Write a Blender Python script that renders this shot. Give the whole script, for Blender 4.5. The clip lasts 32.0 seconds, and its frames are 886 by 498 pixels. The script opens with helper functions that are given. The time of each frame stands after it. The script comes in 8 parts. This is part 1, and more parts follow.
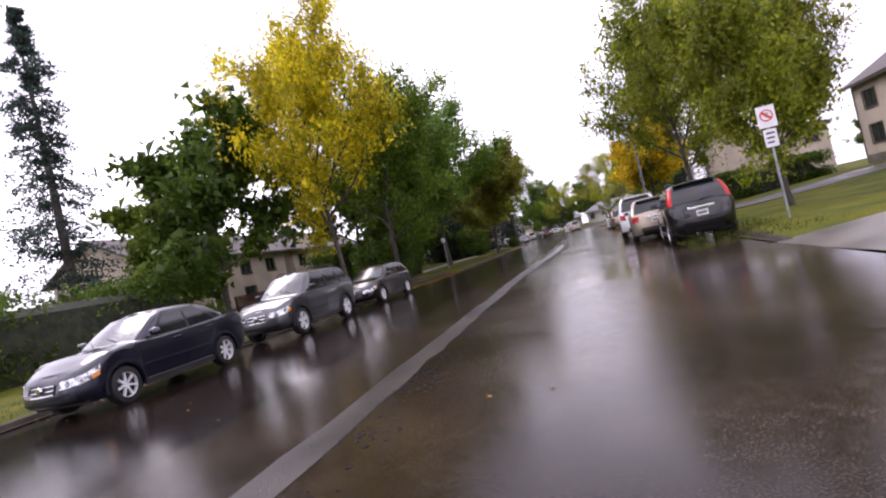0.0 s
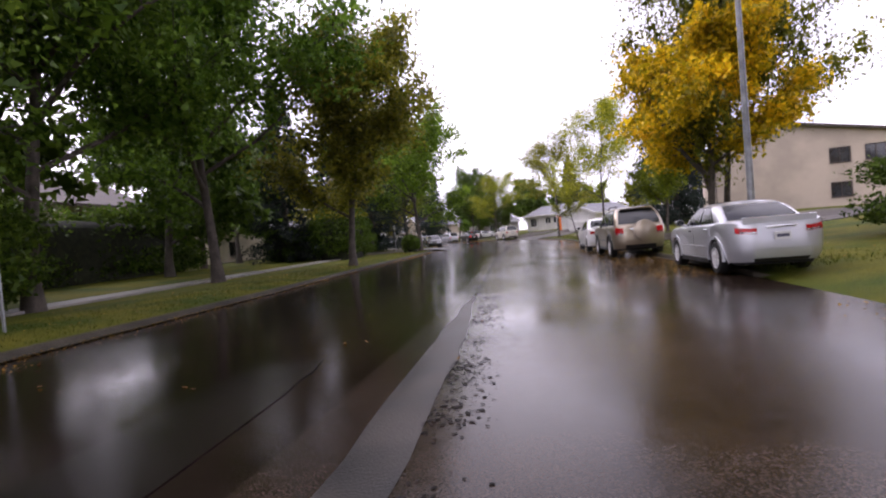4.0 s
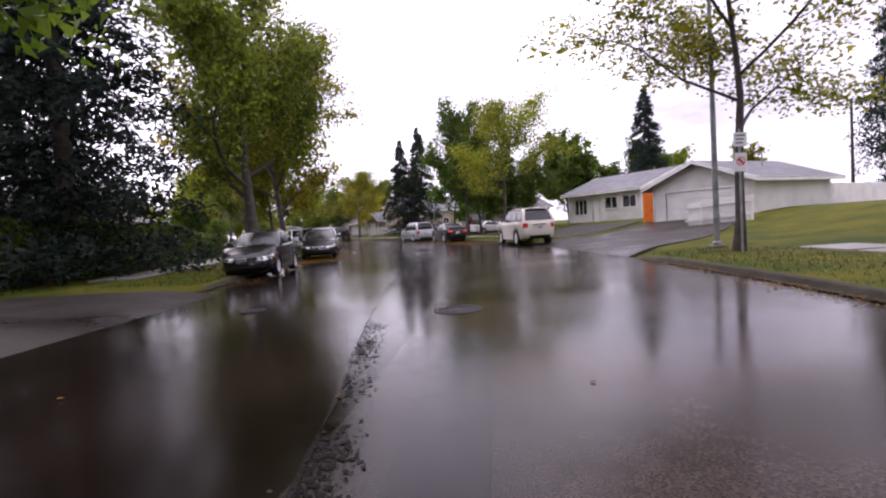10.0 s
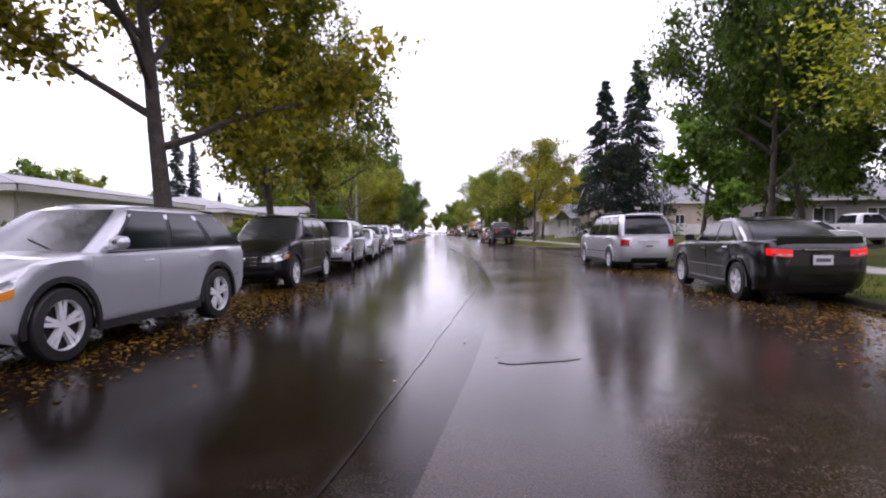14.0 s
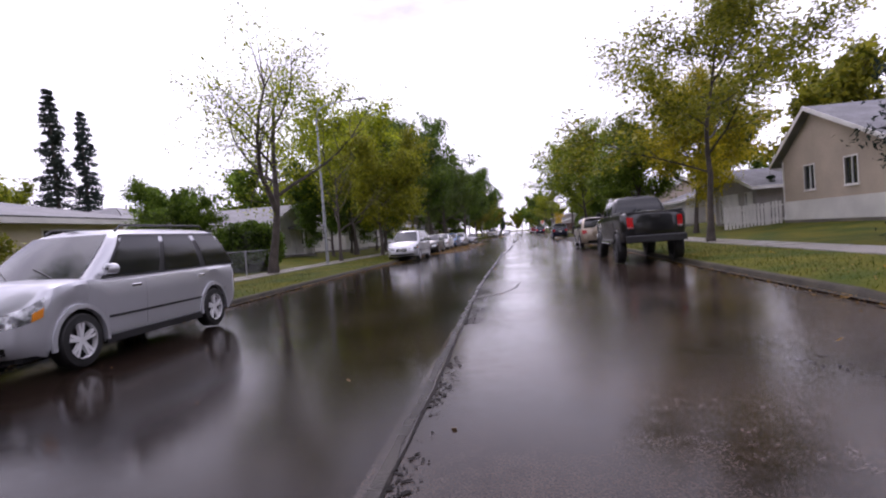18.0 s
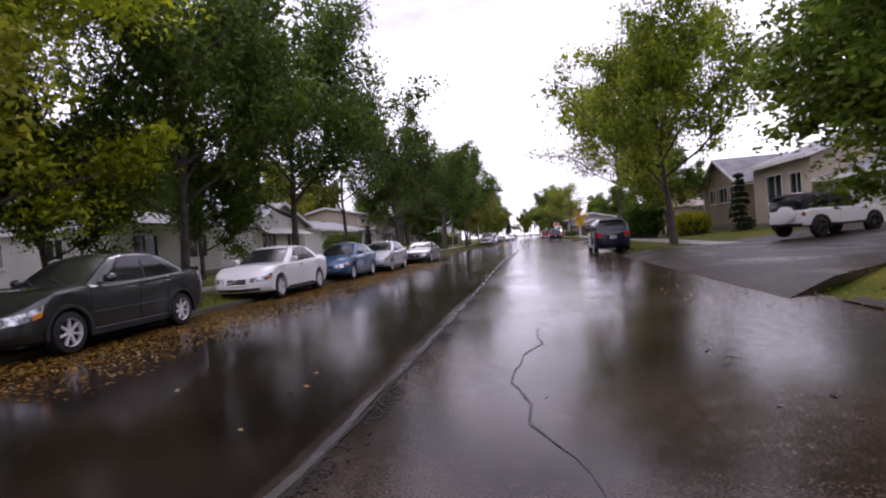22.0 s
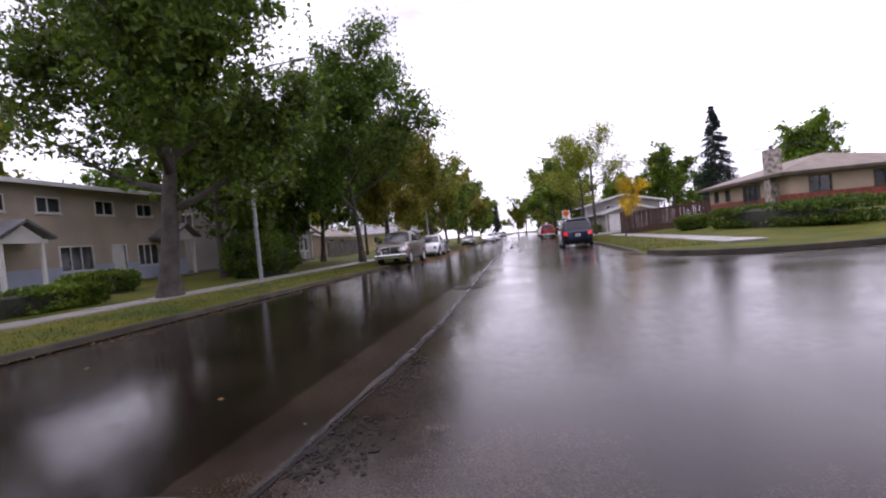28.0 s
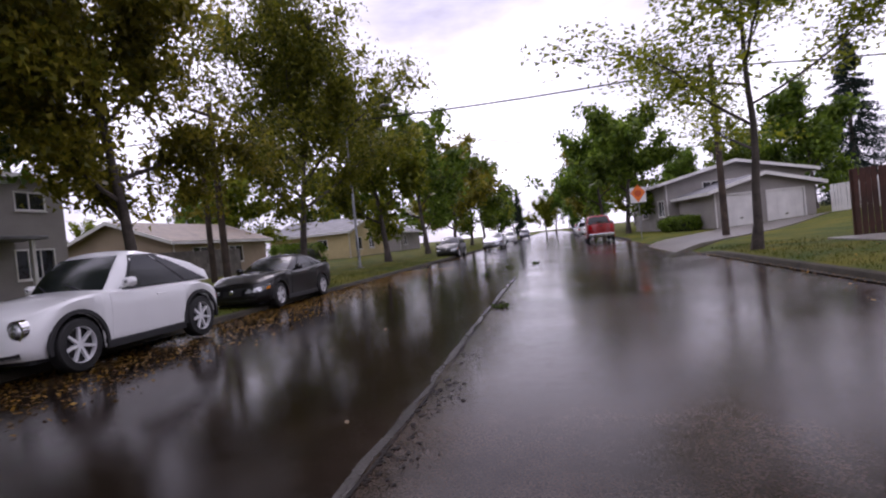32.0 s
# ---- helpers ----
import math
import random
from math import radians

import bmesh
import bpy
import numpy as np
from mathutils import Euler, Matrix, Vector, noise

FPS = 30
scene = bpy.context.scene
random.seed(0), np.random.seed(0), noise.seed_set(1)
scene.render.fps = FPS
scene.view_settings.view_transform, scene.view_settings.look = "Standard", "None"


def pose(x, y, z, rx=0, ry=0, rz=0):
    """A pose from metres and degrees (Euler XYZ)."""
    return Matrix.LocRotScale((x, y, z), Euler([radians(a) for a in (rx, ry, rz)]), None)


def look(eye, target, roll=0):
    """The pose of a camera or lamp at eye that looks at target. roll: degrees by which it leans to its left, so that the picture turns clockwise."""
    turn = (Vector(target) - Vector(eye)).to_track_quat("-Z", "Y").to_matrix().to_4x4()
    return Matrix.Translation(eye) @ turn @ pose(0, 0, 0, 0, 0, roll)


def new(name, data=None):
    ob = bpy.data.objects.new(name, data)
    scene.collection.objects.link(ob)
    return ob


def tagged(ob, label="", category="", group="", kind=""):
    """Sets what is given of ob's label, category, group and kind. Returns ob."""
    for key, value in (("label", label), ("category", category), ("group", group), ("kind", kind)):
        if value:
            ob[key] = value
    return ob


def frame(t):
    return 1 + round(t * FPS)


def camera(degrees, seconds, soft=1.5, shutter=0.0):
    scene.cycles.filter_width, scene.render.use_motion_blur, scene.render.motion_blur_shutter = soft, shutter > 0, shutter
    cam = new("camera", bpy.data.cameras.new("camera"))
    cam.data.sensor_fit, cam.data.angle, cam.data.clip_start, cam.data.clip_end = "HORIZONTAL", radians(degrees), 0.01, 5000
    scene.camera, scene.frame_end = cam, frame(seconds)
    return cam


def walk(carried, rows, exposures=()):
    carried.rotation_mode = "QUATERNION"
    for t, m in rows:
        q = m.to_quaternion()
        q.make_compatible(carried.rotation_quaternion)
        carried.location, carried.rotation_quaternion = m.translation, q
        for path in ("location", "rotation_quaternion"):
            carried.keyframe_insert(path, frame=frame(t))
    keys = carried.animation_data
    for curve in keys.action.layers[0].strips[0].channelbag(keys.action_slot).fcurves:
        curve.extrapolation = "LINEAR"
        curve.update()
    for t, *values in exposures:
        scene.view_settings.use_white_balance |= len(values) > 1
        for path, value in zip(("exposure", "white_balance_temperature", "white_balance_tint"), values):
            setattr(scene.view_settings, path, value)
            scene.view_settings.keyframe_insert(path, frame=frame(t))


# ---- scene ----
cam = camera(83.9, 32.0, soft=2.1)
EXPOSURES = [(0, 0.84, 6240, 29), (3, 0.84, 6240, 29), (6, 1.06, 6220, 30), (7, 1.10, 6200, 30), (10, 0.66, 6250, 31), (12, 0.84, 6080, 31), (13, 0.90, 6060, 31), (16, 0.62, 6060, 31), (20, 0.38, 6080, 31), (22, 0.42, 6090, 31), (23, 0.30, 6100, 31), (25, 0.50, 6080, 31),
             (28, 0.48, 6060, 30), (29, 0.26, 6000, 31), (30, 0.14, 5960, 31), (32, 0.12, 6040, 31)]
SKY, ROAD_ROUGH = 0.1, 0.20
PATH = [
    (0, (-53.948, -101.617, 1.184), (-50.305, -92.305, 1.312), -12.96),
    (0.5, (-52.105, -98.516, 1.196), (-47.916, -89.436, 1.119), -10.74),
    (1, (-50.171, -95.570, 1.217), (-45.497, -86.729, 1.107), -8.63),
    (1.5, (-48.388, -93.005, 1.260), (-43.503, -84.281, 1.086), -7.01),
    (2, (-46.524, -90.382, 1.290), (-41.631, -81.667, 0.989), -5.46),
    (2.5, (-44.573, -87.836, 1.255), (-39.581, -79.176, 0.999), -5.35),
    (3, (-42.416, -85.075, 1.268), (-37.516, -76.361, 1.050), -3.46),
    (3.5, (-40.160, -82.211, 1.230), (-35.336, -73.454, 0.980), -4.77),
    (5.5, (-31.179, -70.611, 1.181), (-26.288, -61.893, 0.890), -4.53),
    (6, (-28.953, -67.693, 1.189), (-23.936, -59.050, 0.840), -4.67),
    (6.5, (-26.855, -65.114, 1.220), (-21.865, -56.455, 0.881), -3.78),
    (7, (-24.785, -62.821, 1.332), (-19.946, -54.080, 0.916), -3.48),
    (7.5, (-22.962, -60.361, 1.284), (-18.121, -51.621, 0.853), -5.00),
    (8, (-20.887, -57.697, 1.258), (-16.060, -48.949, 0.848), -4.30),
    (8.5, (-19.039, -55.233, 1.239), (-14.303, -46.436, 0.801), -3.70),
    (9, (-17.135, -52.604, 1.229), (-12.552, -43.726, 0.815), -3.59),
    (9.5, (-15.179, -49.673, 1.198), (-10.685, -40.750, 0.769), -3.62),
    (10, (-13.396, -46.862, 1.174), (-9.042, -37.871, 0.729), -3.41),
    (10.5, (-12.008, -44.295, 1.182), (-7.821, -35.222, 0.799), -1.73),
    (11, (-10.641, -41.513, 1.197), (-6.807, -32.283, 0.857), 0.73),
    (11.5, (-9.250, -38.619, 1.198), (-5.985, -29.178, 0.751), 2.52),
    (12, (-7.577, -35.794, 1.208), (-5.169, -26.098, 0.783), 1.70),
    (12.5, (-6.174, -32.753, 1.243), (-4.190, -22.960, 0.845), -0.36),
    (13, (-4.834, -29.387, 1.255), (-3.191, -19.531, 0.861), -1.08),
    (13.5, (-3.627, -25.790, 1.212), (-2.665, -15.843, 0.853), -0.91),
    (15.5, (-0.631, -11.414, 1.201), (-1.257, -1.439, 0.886), -1.80),
    (16, (-0.158, -7.918, 1.214), (-0.992, 2.044, 0.955), -2.95),
    (16.5, (0.153, -4.549, 1.231), (-0.873, 5.395, 0.999), -2.72),
    (17, (0.380, -1.200, 1.244), (-0.912, 8.712, 0.977), -2.73),
    (17.5, (0.415, 2.214, 1.284), (-1.025, 12.102, 0.910), -4.05),
    (18, (0.173, 5.751, 1.266), (-1.217, 15.650, 0.993), -4.24),
    (18.5, (0.174, 9.557, 1.250), (-1.166, 19.464, 1.044), -4.75),
    (19, (0.341, 13.415, 1.257), (-1.001, 23.320, 0.967), -4.88),
    (19.5, (0.444, 17.128, 1.266), (-0.840, 27.043, 1.028), -5.65),
    (20, (0.506, 20.755, 1.228), (-0.571, 30.694, 1.002), -6.32),
    (20.5, (0.652, 24.490, 1.184), (-0.395, 34.432, 0.953), -5.14),
    (21, (0.879, 28.419, 1.174), (-0.200, 38.359, 0.980), -4.15),
    (21.5, (1.038, 32.275, 1.182), (-0.331, 42.179, 0.958), -3.03),
    (22, (1.155, 36.126, 1.191), (-0.413, 46.001, 1.031), -4.41),
    (22.5, (1.119, 39.859, 1.200), (-0.545, 49.717, 0.970), -4.52),
    (23, (1.124, 43.541, 1.195), (-0.525, 53.402, 0.997), -5.57),
    (23.5, (1.112, 47.208, 1.201), (-0.523, 57.072, 1.057), -5.35),
    (24, (1.002, 50.871, 1.254), (-0.346, 60.777, 1.041), -7.05),
    (24.5, (1.059, 54.186, 1.312), (-0.194, 64.101, 0.958), -3.94),
    (25, (1.179, 57.555, 1.327), (-0.062, 67.469, 0.930), -3.52),
    (25.5, (1.769, 61.546, 1.177), (0.517, 71.465, 0.941), -4.33),
    (27.5, (2.853, 78.249, 1.189), (1.323, 88.128, 0.930), -5.07),
    (28, (3.019, 82.367, 1.209), (1.476, 92.245, 1.007), -5.39),
    (28.5, (3.120, 86.182, 1.231), (1.596, 96.060, 0.915), -5.35),
    (29, (3.229, 89.943, 1.224), (1.668, 99.817, 0.984), -3.97),
    (29.5, (3.176, 93.613, 1.213), (1.405, 103.453, 1.034), -3.76),
    (30, (3.098, 97.685, 1.206), (1.300, 107.518, 0.954), -4.10),
    (30.5, (2.919, 101.508, 1.216), (1.110, 111.339, 0.930), -4.32),
    (31, (2.953, 105.359, 1.211), (0.950, 115.153, 0.956), -3.66),
    (31.5, (3.027, 108.982, 1.197), (0.961, 118.764, 0.974), -5.07),
    (32, (3.258, 112.416, 1.204), (1.156, 122.191, 1.038), -5.86),
]
walk(cam, [(t, look(eye, target, roll)) for t, eye, target, roll in PATH], EXPOSURES)

# ---- sky and sun: rainy overcast ----
SUN_EL, SUN_ROT = radians(48), radians(-20)
world = bpy.data.worlds.new("overcast_sky")
scene.world = world
world.use_nodes = True
wn, wl = world.node_tree.nodes, world.node_tree.links
sky = wn.new("ShaderNodeTexSky")
sky.sky_type, sky.sun_disc, sky.sun_elevation, sky.sun_rotation = "NISHITA", False, SUN_EL, SUN_ROT
back = wn["Background"]
tc = wn.new("ShaderNodeTexCoord")
mp = wn.new("ShaderNodeMapping")
mp.inputs["Scale"].default_value = (1.2, 1.2, 3.4)
cl = wn.new("ShaderNodeTexNoise")
cl.inputs["Scale"].default_value, cl.inputs["Detail"].default_value, cl.inputs["Roughness"].default_value = 1.5, 7, 0.55
cr = wn.new("ShaderNodeValToRGB")
cr.color_ramp.elements[0].position, cr.color_ramp.elements[0].color = 0.30, (4.3, 4.2, 5.0, 1)
cr.color_ramp.elements[1].position, cr.color_ramp.elements[1].color = 0.60, (13.6, 13.6, 13.9, 1)
cm = wn.new("ShaderNodeMixRGB")
cm.inputs[0].default_value = 0.93
wl.new(tc.outputs["Generated"], mp.inputs["Vector"])
wl.new(mp.outputs["Vector"], cl.inputs["Vector"])
wl.new(cl.outputs["Fac"], cr.inputs["Fac"])
wl.new(sky.outputs["Color"], cm.inputs[1])
wl.new(cr.outputs["Color"], cm.inputs[2])
wl.new(cm.outputs["Color"], back.inputs["Color"])
back.inputs["Strength"].default_value = SKY
sun_data = bpy.data.lights.new("sun", "SUN")
sun_data.energy, sun_data.angle, sun_data.color = 0.7, radians(25), (1.0, 0.96, 0.92)
sun = new("sun", sun_data)
sun.matrix_world = look((0, 0, 60), (0 + 60 * math.tan(radians(20)), -48, 0))


# ---- materials ----
def material(name, color, rough=0.6, metal=0.0, vary=0.25, scale=3.0, fine=40.0, bump=0.15, coat=0.0, spec=0.5,
             second=None, wet=0.0, tint=False, local=False):
    """A principled surface whose colour and roughness drift at two scales, with fine relief."""
    m = bpy.data.materials.new(name)
    m.use_nodes = True
    n, l = m.node_tree.nodes, m.node_tree.links
    b = n["Principled BSDF"]
    b.inputs["Metallic"].default_value = metal
    b.inputs["Coat Weight"].default_value = coat
    b.inputs["Coat Roughness"].default_value = 0.06
    b.inputs["Specular IOR Level"].default_value = spec
    if local:
        src = n.new("ShaderNodeTexCoord").outputs["Object"]
    else:
        src = n.new("ShaderNodeNewGeometry").outputs["Position"]
    big, small = n.new("ShaderNodeTexNoise"), n.new("ShaderNodeTexNoise")
    for t, s, d in ((big, scale, 5), (small, fine, 4)):
        t.inputs["Scale"].default_value, t.inputs["Detail"].default_value = s, d
        l.new(src, t.inputs["Vector"])
    ramp = n.new("ShaderNodeValToRGB")
    c2 = second or tuple(min(1, c * (1 + vary)) for c in color)
    c1 = color if second else tuple(c * (1 - vary) for c in color)
    ramp.color_ramp.elements[0].position, ramp.color_ramp.elements[0].color = 0.36, (*c1, 1)
    ramp.color_ramp.elements[1].position, ramp.color_ramp.elements[1].color = 0.64, (*c2, 1)
    l.new(big.outputs["Fac"], ramp.inputs["Fac"])
    grain = n.new("ShaderNodeMixRGB")
    grain.blend_type, grain.inputs[0].default_value = "OVERLAY", min(0.9, 0.25 + vary)
    l.new(ramp.outputs["Color"], grain.inputs[1])
    l.new(small.outputs["Fac"], grain.inputs[2])
    out = grain.outputs["Color"]
    if tint:
        oi = n.new("ShaderNodeObjectInfo")
        mul = n.new("ShaderNodeMixRGB")
        mul.blend_type, mul.inputs[0].default_value = "MULTIPLY", 1.0
        l.new(out, mul.inputs[1])
        l.new(oi.outputs["Color"], mul.inputs[2])
        out = mul.outputs["Color"]
    l.new(out, b.inputs["Base Color"])
    rr = n.new("ShaderNodeMapRange")
    rr.inputs["To Min"].default_value, rr.inputs["To Max"].default_value = max(0.02, rough - 0.12 - wet), min(1, rough + 0.12)
    l.new(big.outputs["Fac"], rr.inputs["Value"])
    l.new(rr.outputs["Result"], b.inputs["Roughness"])
    if bump:
        bp = n.new("ShaderNodeBump")
        bp.inputs["Strength"].default_value, bp.inputs["Distance"].default_value = bump, 0.02
        l.new(small.outputs["Fac"], bp.inputs["Height"])
        l.new(bp.outputs["Normal"], b.inputs["Normal"])
    return m


def banded(m, period, depth=0.5, axis=2, sharp=True):
    """Adds the relief of boards or courses, one every so many metres along an axis."""
    n, l = m.node_tree.nodes, m.node_tree.links
    g = n.new("ShaderNodeNewGeometry")
    sep = n.new("ShaderNodeSeparateXYZ")
    l.new(g.outputs["Position"], sep.inputs["Vector"])
    mul = n.new("ShaderNodeMath")
    mul.operation = "MULTIPLY"
    mul.inputs[1].default_value = 1 / period
    l.new(sep.outputs[axis], mul.inputs[0])
    fr = n.new("ShaderNodeMath")
    fr.operation = "FRACT"
    l.new(mul.outputs[0], fr.inputs[0])
    bp = n.new("ShaderNodeBump")
    bp.inputs["Strength"].default_value, bp.inputs["Distance"].default_value = depth, 0.03
    l.new(fr.outputs[0], bp.inputs["Height"])
    b = n["Principled BSDF"]
    old = b.inputs["Normal"].links
    if old:
        l.new(old[0].from_socket, bp.inputs["Normal"])
    l.new(bp.outputs["Normal"], b.inputs["Normal"])
    return m


def glow(name, color, strength):
    m = material(name, color, 0.15, bump=0, vary=0.05)
    b = m.node_tree.nodes["Principled BSDF"]
    b.inputs["Emission Color"].default_value, b.inputs["Emission Strength"].default_value = (*color, 1), strength
    return m


def leaf_material(name, dark, light, shine=0.35):
    """Thin leaves: each one a little different, some light passing through; tinted by the object's colour."""
    m = bpy.data.materials.new(name)
    m.use_nodes = True
    n, l = m.node_tree.nodes, m.node_tree.links
    b = n["Principled BSDF"]
    g, oi = n.new("ShaderNodeNewGeometry"), n.new("ShaderNodeObjectInfo")
    ramp = n.new("ShaderNodeValToRGB")
    ramp.color_ramp.elements[0].color, ramp.color_ramp.elements[1].color = (*dark, 1), (*light, 1)
    l.new(g.outputs["Random Per Island"], ramp.inputs["Fac"])
    big = n.new("ShaderNodeTexNoise")
    big.inputs["Scale"].default_value = 0.55
    l.new(g.outputs["Position"], big.inputs["Vector"])
    hue = n.new("ShaderNodeHueSaturation")
    mr = n.new("ShaderNodeMapRange")
    mr.inputs["From Min"].default_value, mr.inputs["From Max"].default_value = 0.3, 0.7
    mr.inputs["To Min"].default_value, mr.inputs["To Max"].default_value = 0.6, 1.35
    l.new(big.outputs["Fac"], mr.inputs["Value"])
    l.new(mr.outputs["Result"], hue.inputs["Value"])
    l.new(ramp.outputs["Color"], hue.inputs["Color"])
    mul = n.new("ShaderNodeMixRGB")
    mul.blend_type, mul.inputs[0].default_value = "MULTIPLY", 1.0
    l.new(hue.outputs["Color"], mul.inputs[1])
    l.new(oi.outputs["Color"], mul.inputs[2])
    l.new(mul.outputs["Color"], b.inputs["Base Color"])
    b.inputs["Roughness"].default_value, b.inputs["Specular IOR Level"].default_value = shine, 0.22
    tr, mix = n.new("ShaderNodeBsdfTranslucent"), n.new("ShaderNodeMixShader")
    l.new(mul.outputs["Color"], tr.inputs["Color"])
    mix.inputs[0].default_value = 0.5
    l.new(b.outputs["BSDF"], mix.inputs[1])
    l.new(tr.outputs["BSDF"], mix.inputs[2])
    l.new(mix.outputs[0], n["Material Output"].inputs["Surface"])
    return m


def wet_road(name, dark, light, puddle=0.55, shine=0.24, rougher=0.0):
    """Rain-soaked asphalt: stony grain, worn lighter lanes and smooth shallow puddles."""
    m = bpy.data.materials.new(name)
    m.use_nodes = True
    n, l = m.node_tree.nodes, m.node_tree.links
    b = n["Principled BSDF"]
    g = n.new("ShaderNodeNewGeometry")
    stone, worn, pud, grit = (n.new("ShaderNodeTexNoise") for _ in range(4))
    for t, s, d in ((stone, 70, 3), (worn, 0.6, 6), (pud, 0.33, 5), (grit, 8, 6)):
        t.inputs["Scale"].default_value, t.inputs["Detail"].default_value = s, d
        l.new(g.outputs["Position"], t.inputs["Vector"])
    ramp = n.new("ShaderNodeValToRGB")
    ramp.color_ramp.elements[0].position, ramp.color_ramp.elements[0].color = 0.35, (*dark, 1)
    ramp.color_ramp.elements[1].position, ramp.color_ramp.elements[1].color = 0.68, (*light, 1)
    l.new(worn.outputs["Fac"], ramp.inputs["Fac"])
    ov = n.new("ShaderNodeMixRGB")
    ov.blend_type, ov.inputs[0].default_value = "OVERLAY", 0.65
    l.new(ramp.outputs["Color"], ov.inputs[1])
    chips = n.new("ShaderNodeMapRange")
    chips.inputs["From Min"].default_value, chips.inputs["From Max"].default_value = 0.38, 0.62
    l.new(stone.outputs["Fac"], chips.inputs["Value"])
    l.new(chips.outputs["Result"], ov.inputs[2])
    ov2 = n.new("ShaderNodeMixRGB")
    ov2.blend_type, ov2.inputs[0].default_value = "OVERLAY", 0.4
    l.new(ov.outputs["Color"], ov2.inputs[1])
    l.new(grit.outputs["Fac"], ov2.inputs[2])
    l.new(ov2.outputs["Color"], b.inputs["Base Color"])
    pr = n.new("ShaderNodeMapRange")
    pr.inputs["From Min"].default_value, pr.inputs["From Max"].default_value = puddle - 0.12, puddle + 0.14
    l.new(pud.outputs["Fac"], pr.inputs["Value"])
    rough = n.new("ShaderNodeMapRange")
    rough.inputs["To Min"].default_value, rough.inputs["To Max"].default_value = ROAD_ROUGH + rougher, 0.11
    l.new(pr.outputs["Result"], rough.inputs["Value"])
    uneven = n.new("ShaderNodeMath")
    uneven.operation = "MULTIPLY_ADD"
    uneven.inputs[1].default_value, uneven.inputs[2].default_value = 0.22, -0.11
    l.new(grit.outputs["Fac"], uneven.inputs[0])
    both = n.new("ShaderNodeMath")
    both.operation, both.use_clamp = "ADD", True
    l.new(rough.outputs["Result"], both.inputs[0])
    l.new(uneven.outputs[0], both.inputs[1])
    l.new(both.outputs[0], b.inputs["Roughness"])
    b.inputs["Specular IOR Level"].default_value = shine
    st = n.new("ShaderNodeMapRange")
    st.inputs["To Min"].default_value, st.inputs["To Max"].default_value = 0.08, 0.015
    l.new(pr.outputs["Result"], st.inputs["Value"])
    bp = n.new("ShaderNodeBump")
    bp.inputs["Distance"].default_value = 0.012
    l.new(st.outputs["Result"], bp.inputs["Strength"])
    l.new(stone.outputs["Fac"], bp.inputs["Height"])
    l.new(bp.outputs["Normal"], b.inputs["Normal"])
    return m


ASPHALT = wet_road("wet_asphalt", (0.016, 0.0108, 0.0080), (0.047, 0.0325, 0.0240))
ASPHALT_OLD = wet_road("wet_old_asphalt", (0.009, 0.0062, 0.0046), (0.023, 0.0160, 0.0119), 0.50, 0.14, -0.07)
ASPHALT_DARK = wet_road("wet_asphalt_patch", (0.009, 0.007, 0.006), (0.020, 0.016, 0.0135), 0.56)
SEAM = material("worn_concrete_strip", (0.030, 0.0245, 0.020), 0.36, vary=0.6, scale=1.6, fine=60, bump=0.3)
GRAVEL = material("loose_wet_gravel", (0.010, 0.0078, 0.0062), 0.72, vary=0.7, scale=7, fine=38, bump=1.0, spec=0.2)
WORN = material("worn_asphalt_edge", (0.021, 0.0172, 0.0140), 0.28, vary=0.5, scale=1.6, fine=60, bump=0.3, spec=0.2)
DRIVE = wet_road("wet_driveway", (0.020, 0.015, 0.0115), (0.048, 0.038, 0.030), 0.62, 0.2, 0.28)
CRACK = material("tar_crack", (0.010, 0.008, 0.007), 0.34, vary=0.4, scale=6, fine=55, bump=0.8)
CONCRETE = material("wet_concrete", (0.135, 0.122, 0.104), 0.42, vary=0.3, scale=0.8, fine=45, bump=0.25, wet=0.1)
KERB = material("mossy_kerb", (0.046, 0.040, 0.028), 0.72, vary=0.4, scale=1.4, fine=40, bump=0.35, spec=0.2)
SLAB = material("wet_pavement", (0.24, 0.225, 0.20), 0.38, vary=0.25, scale=1.1, fine=50, bump=0.2, wet=0.1)
GRASS = material("lawn", (0.042, 0.066, 0.006), 0.85, vary=0.4, scale=0.6, fine=22, bump=1.0, second=(0.118, 0.110, 0.012), spec=0.12)
BLADE = leaf_material("grass_blades", (0.034, 0.058, 0.006), (0.105, 0.115, 0.014), 0.5)
LITTER = leaf_material("fallen_leaves", (0.07, 0.03, 0.008), (0.38, 0.22, 0.03), 0.3)
SOIL = material("wet_soil", (0.035, 0.025, 0.017), 0.7, vary=0.4, scale=2, fine=35, bump=0.8)
HEDGE_CORE = material("hedge_inside", (0.018, 0.022, 0.010), 0.9, vary=0.6, scale=4, fine=20, bump=1.0)
BARK = material("bark", (0.038, 0.030, 0.024), 0.8, vary=0.4, scale=3, fine=22, bump=0.9, second=(0.085, 0.070, 0.058), local=True)
LEAF = leaf_material("leaves", (0.060, 0.092, 0.013), (0.255, 0.285, 0.045))
NEEDLE = leaf_material("needles", (0.010, 0.018, 0.013), (0.034, 0.050, 0.038), 0.5)
TYRE = material("tyre_rubber", (0.012, 0.012, 0.012), 0.55, vary=0.2, fine=60, bump=0.2, local=True)
ALLOY = material("wheel_alloy", (0.78, 0.78, 0.79), 0.22, 0.25, vary=0.1, bump=0.02, local=True)
ALLOY_DARK = material("dark_wheel_alloy", (0.10, 0.10, 0.105), 0.3, 0.8, vary=0.1, bump=0.02, local=True)
CHROME = material("chrome", (0.75, 0.75, 0.76), 0.08, 1.0, vary=0.05, bump=0, local=True)
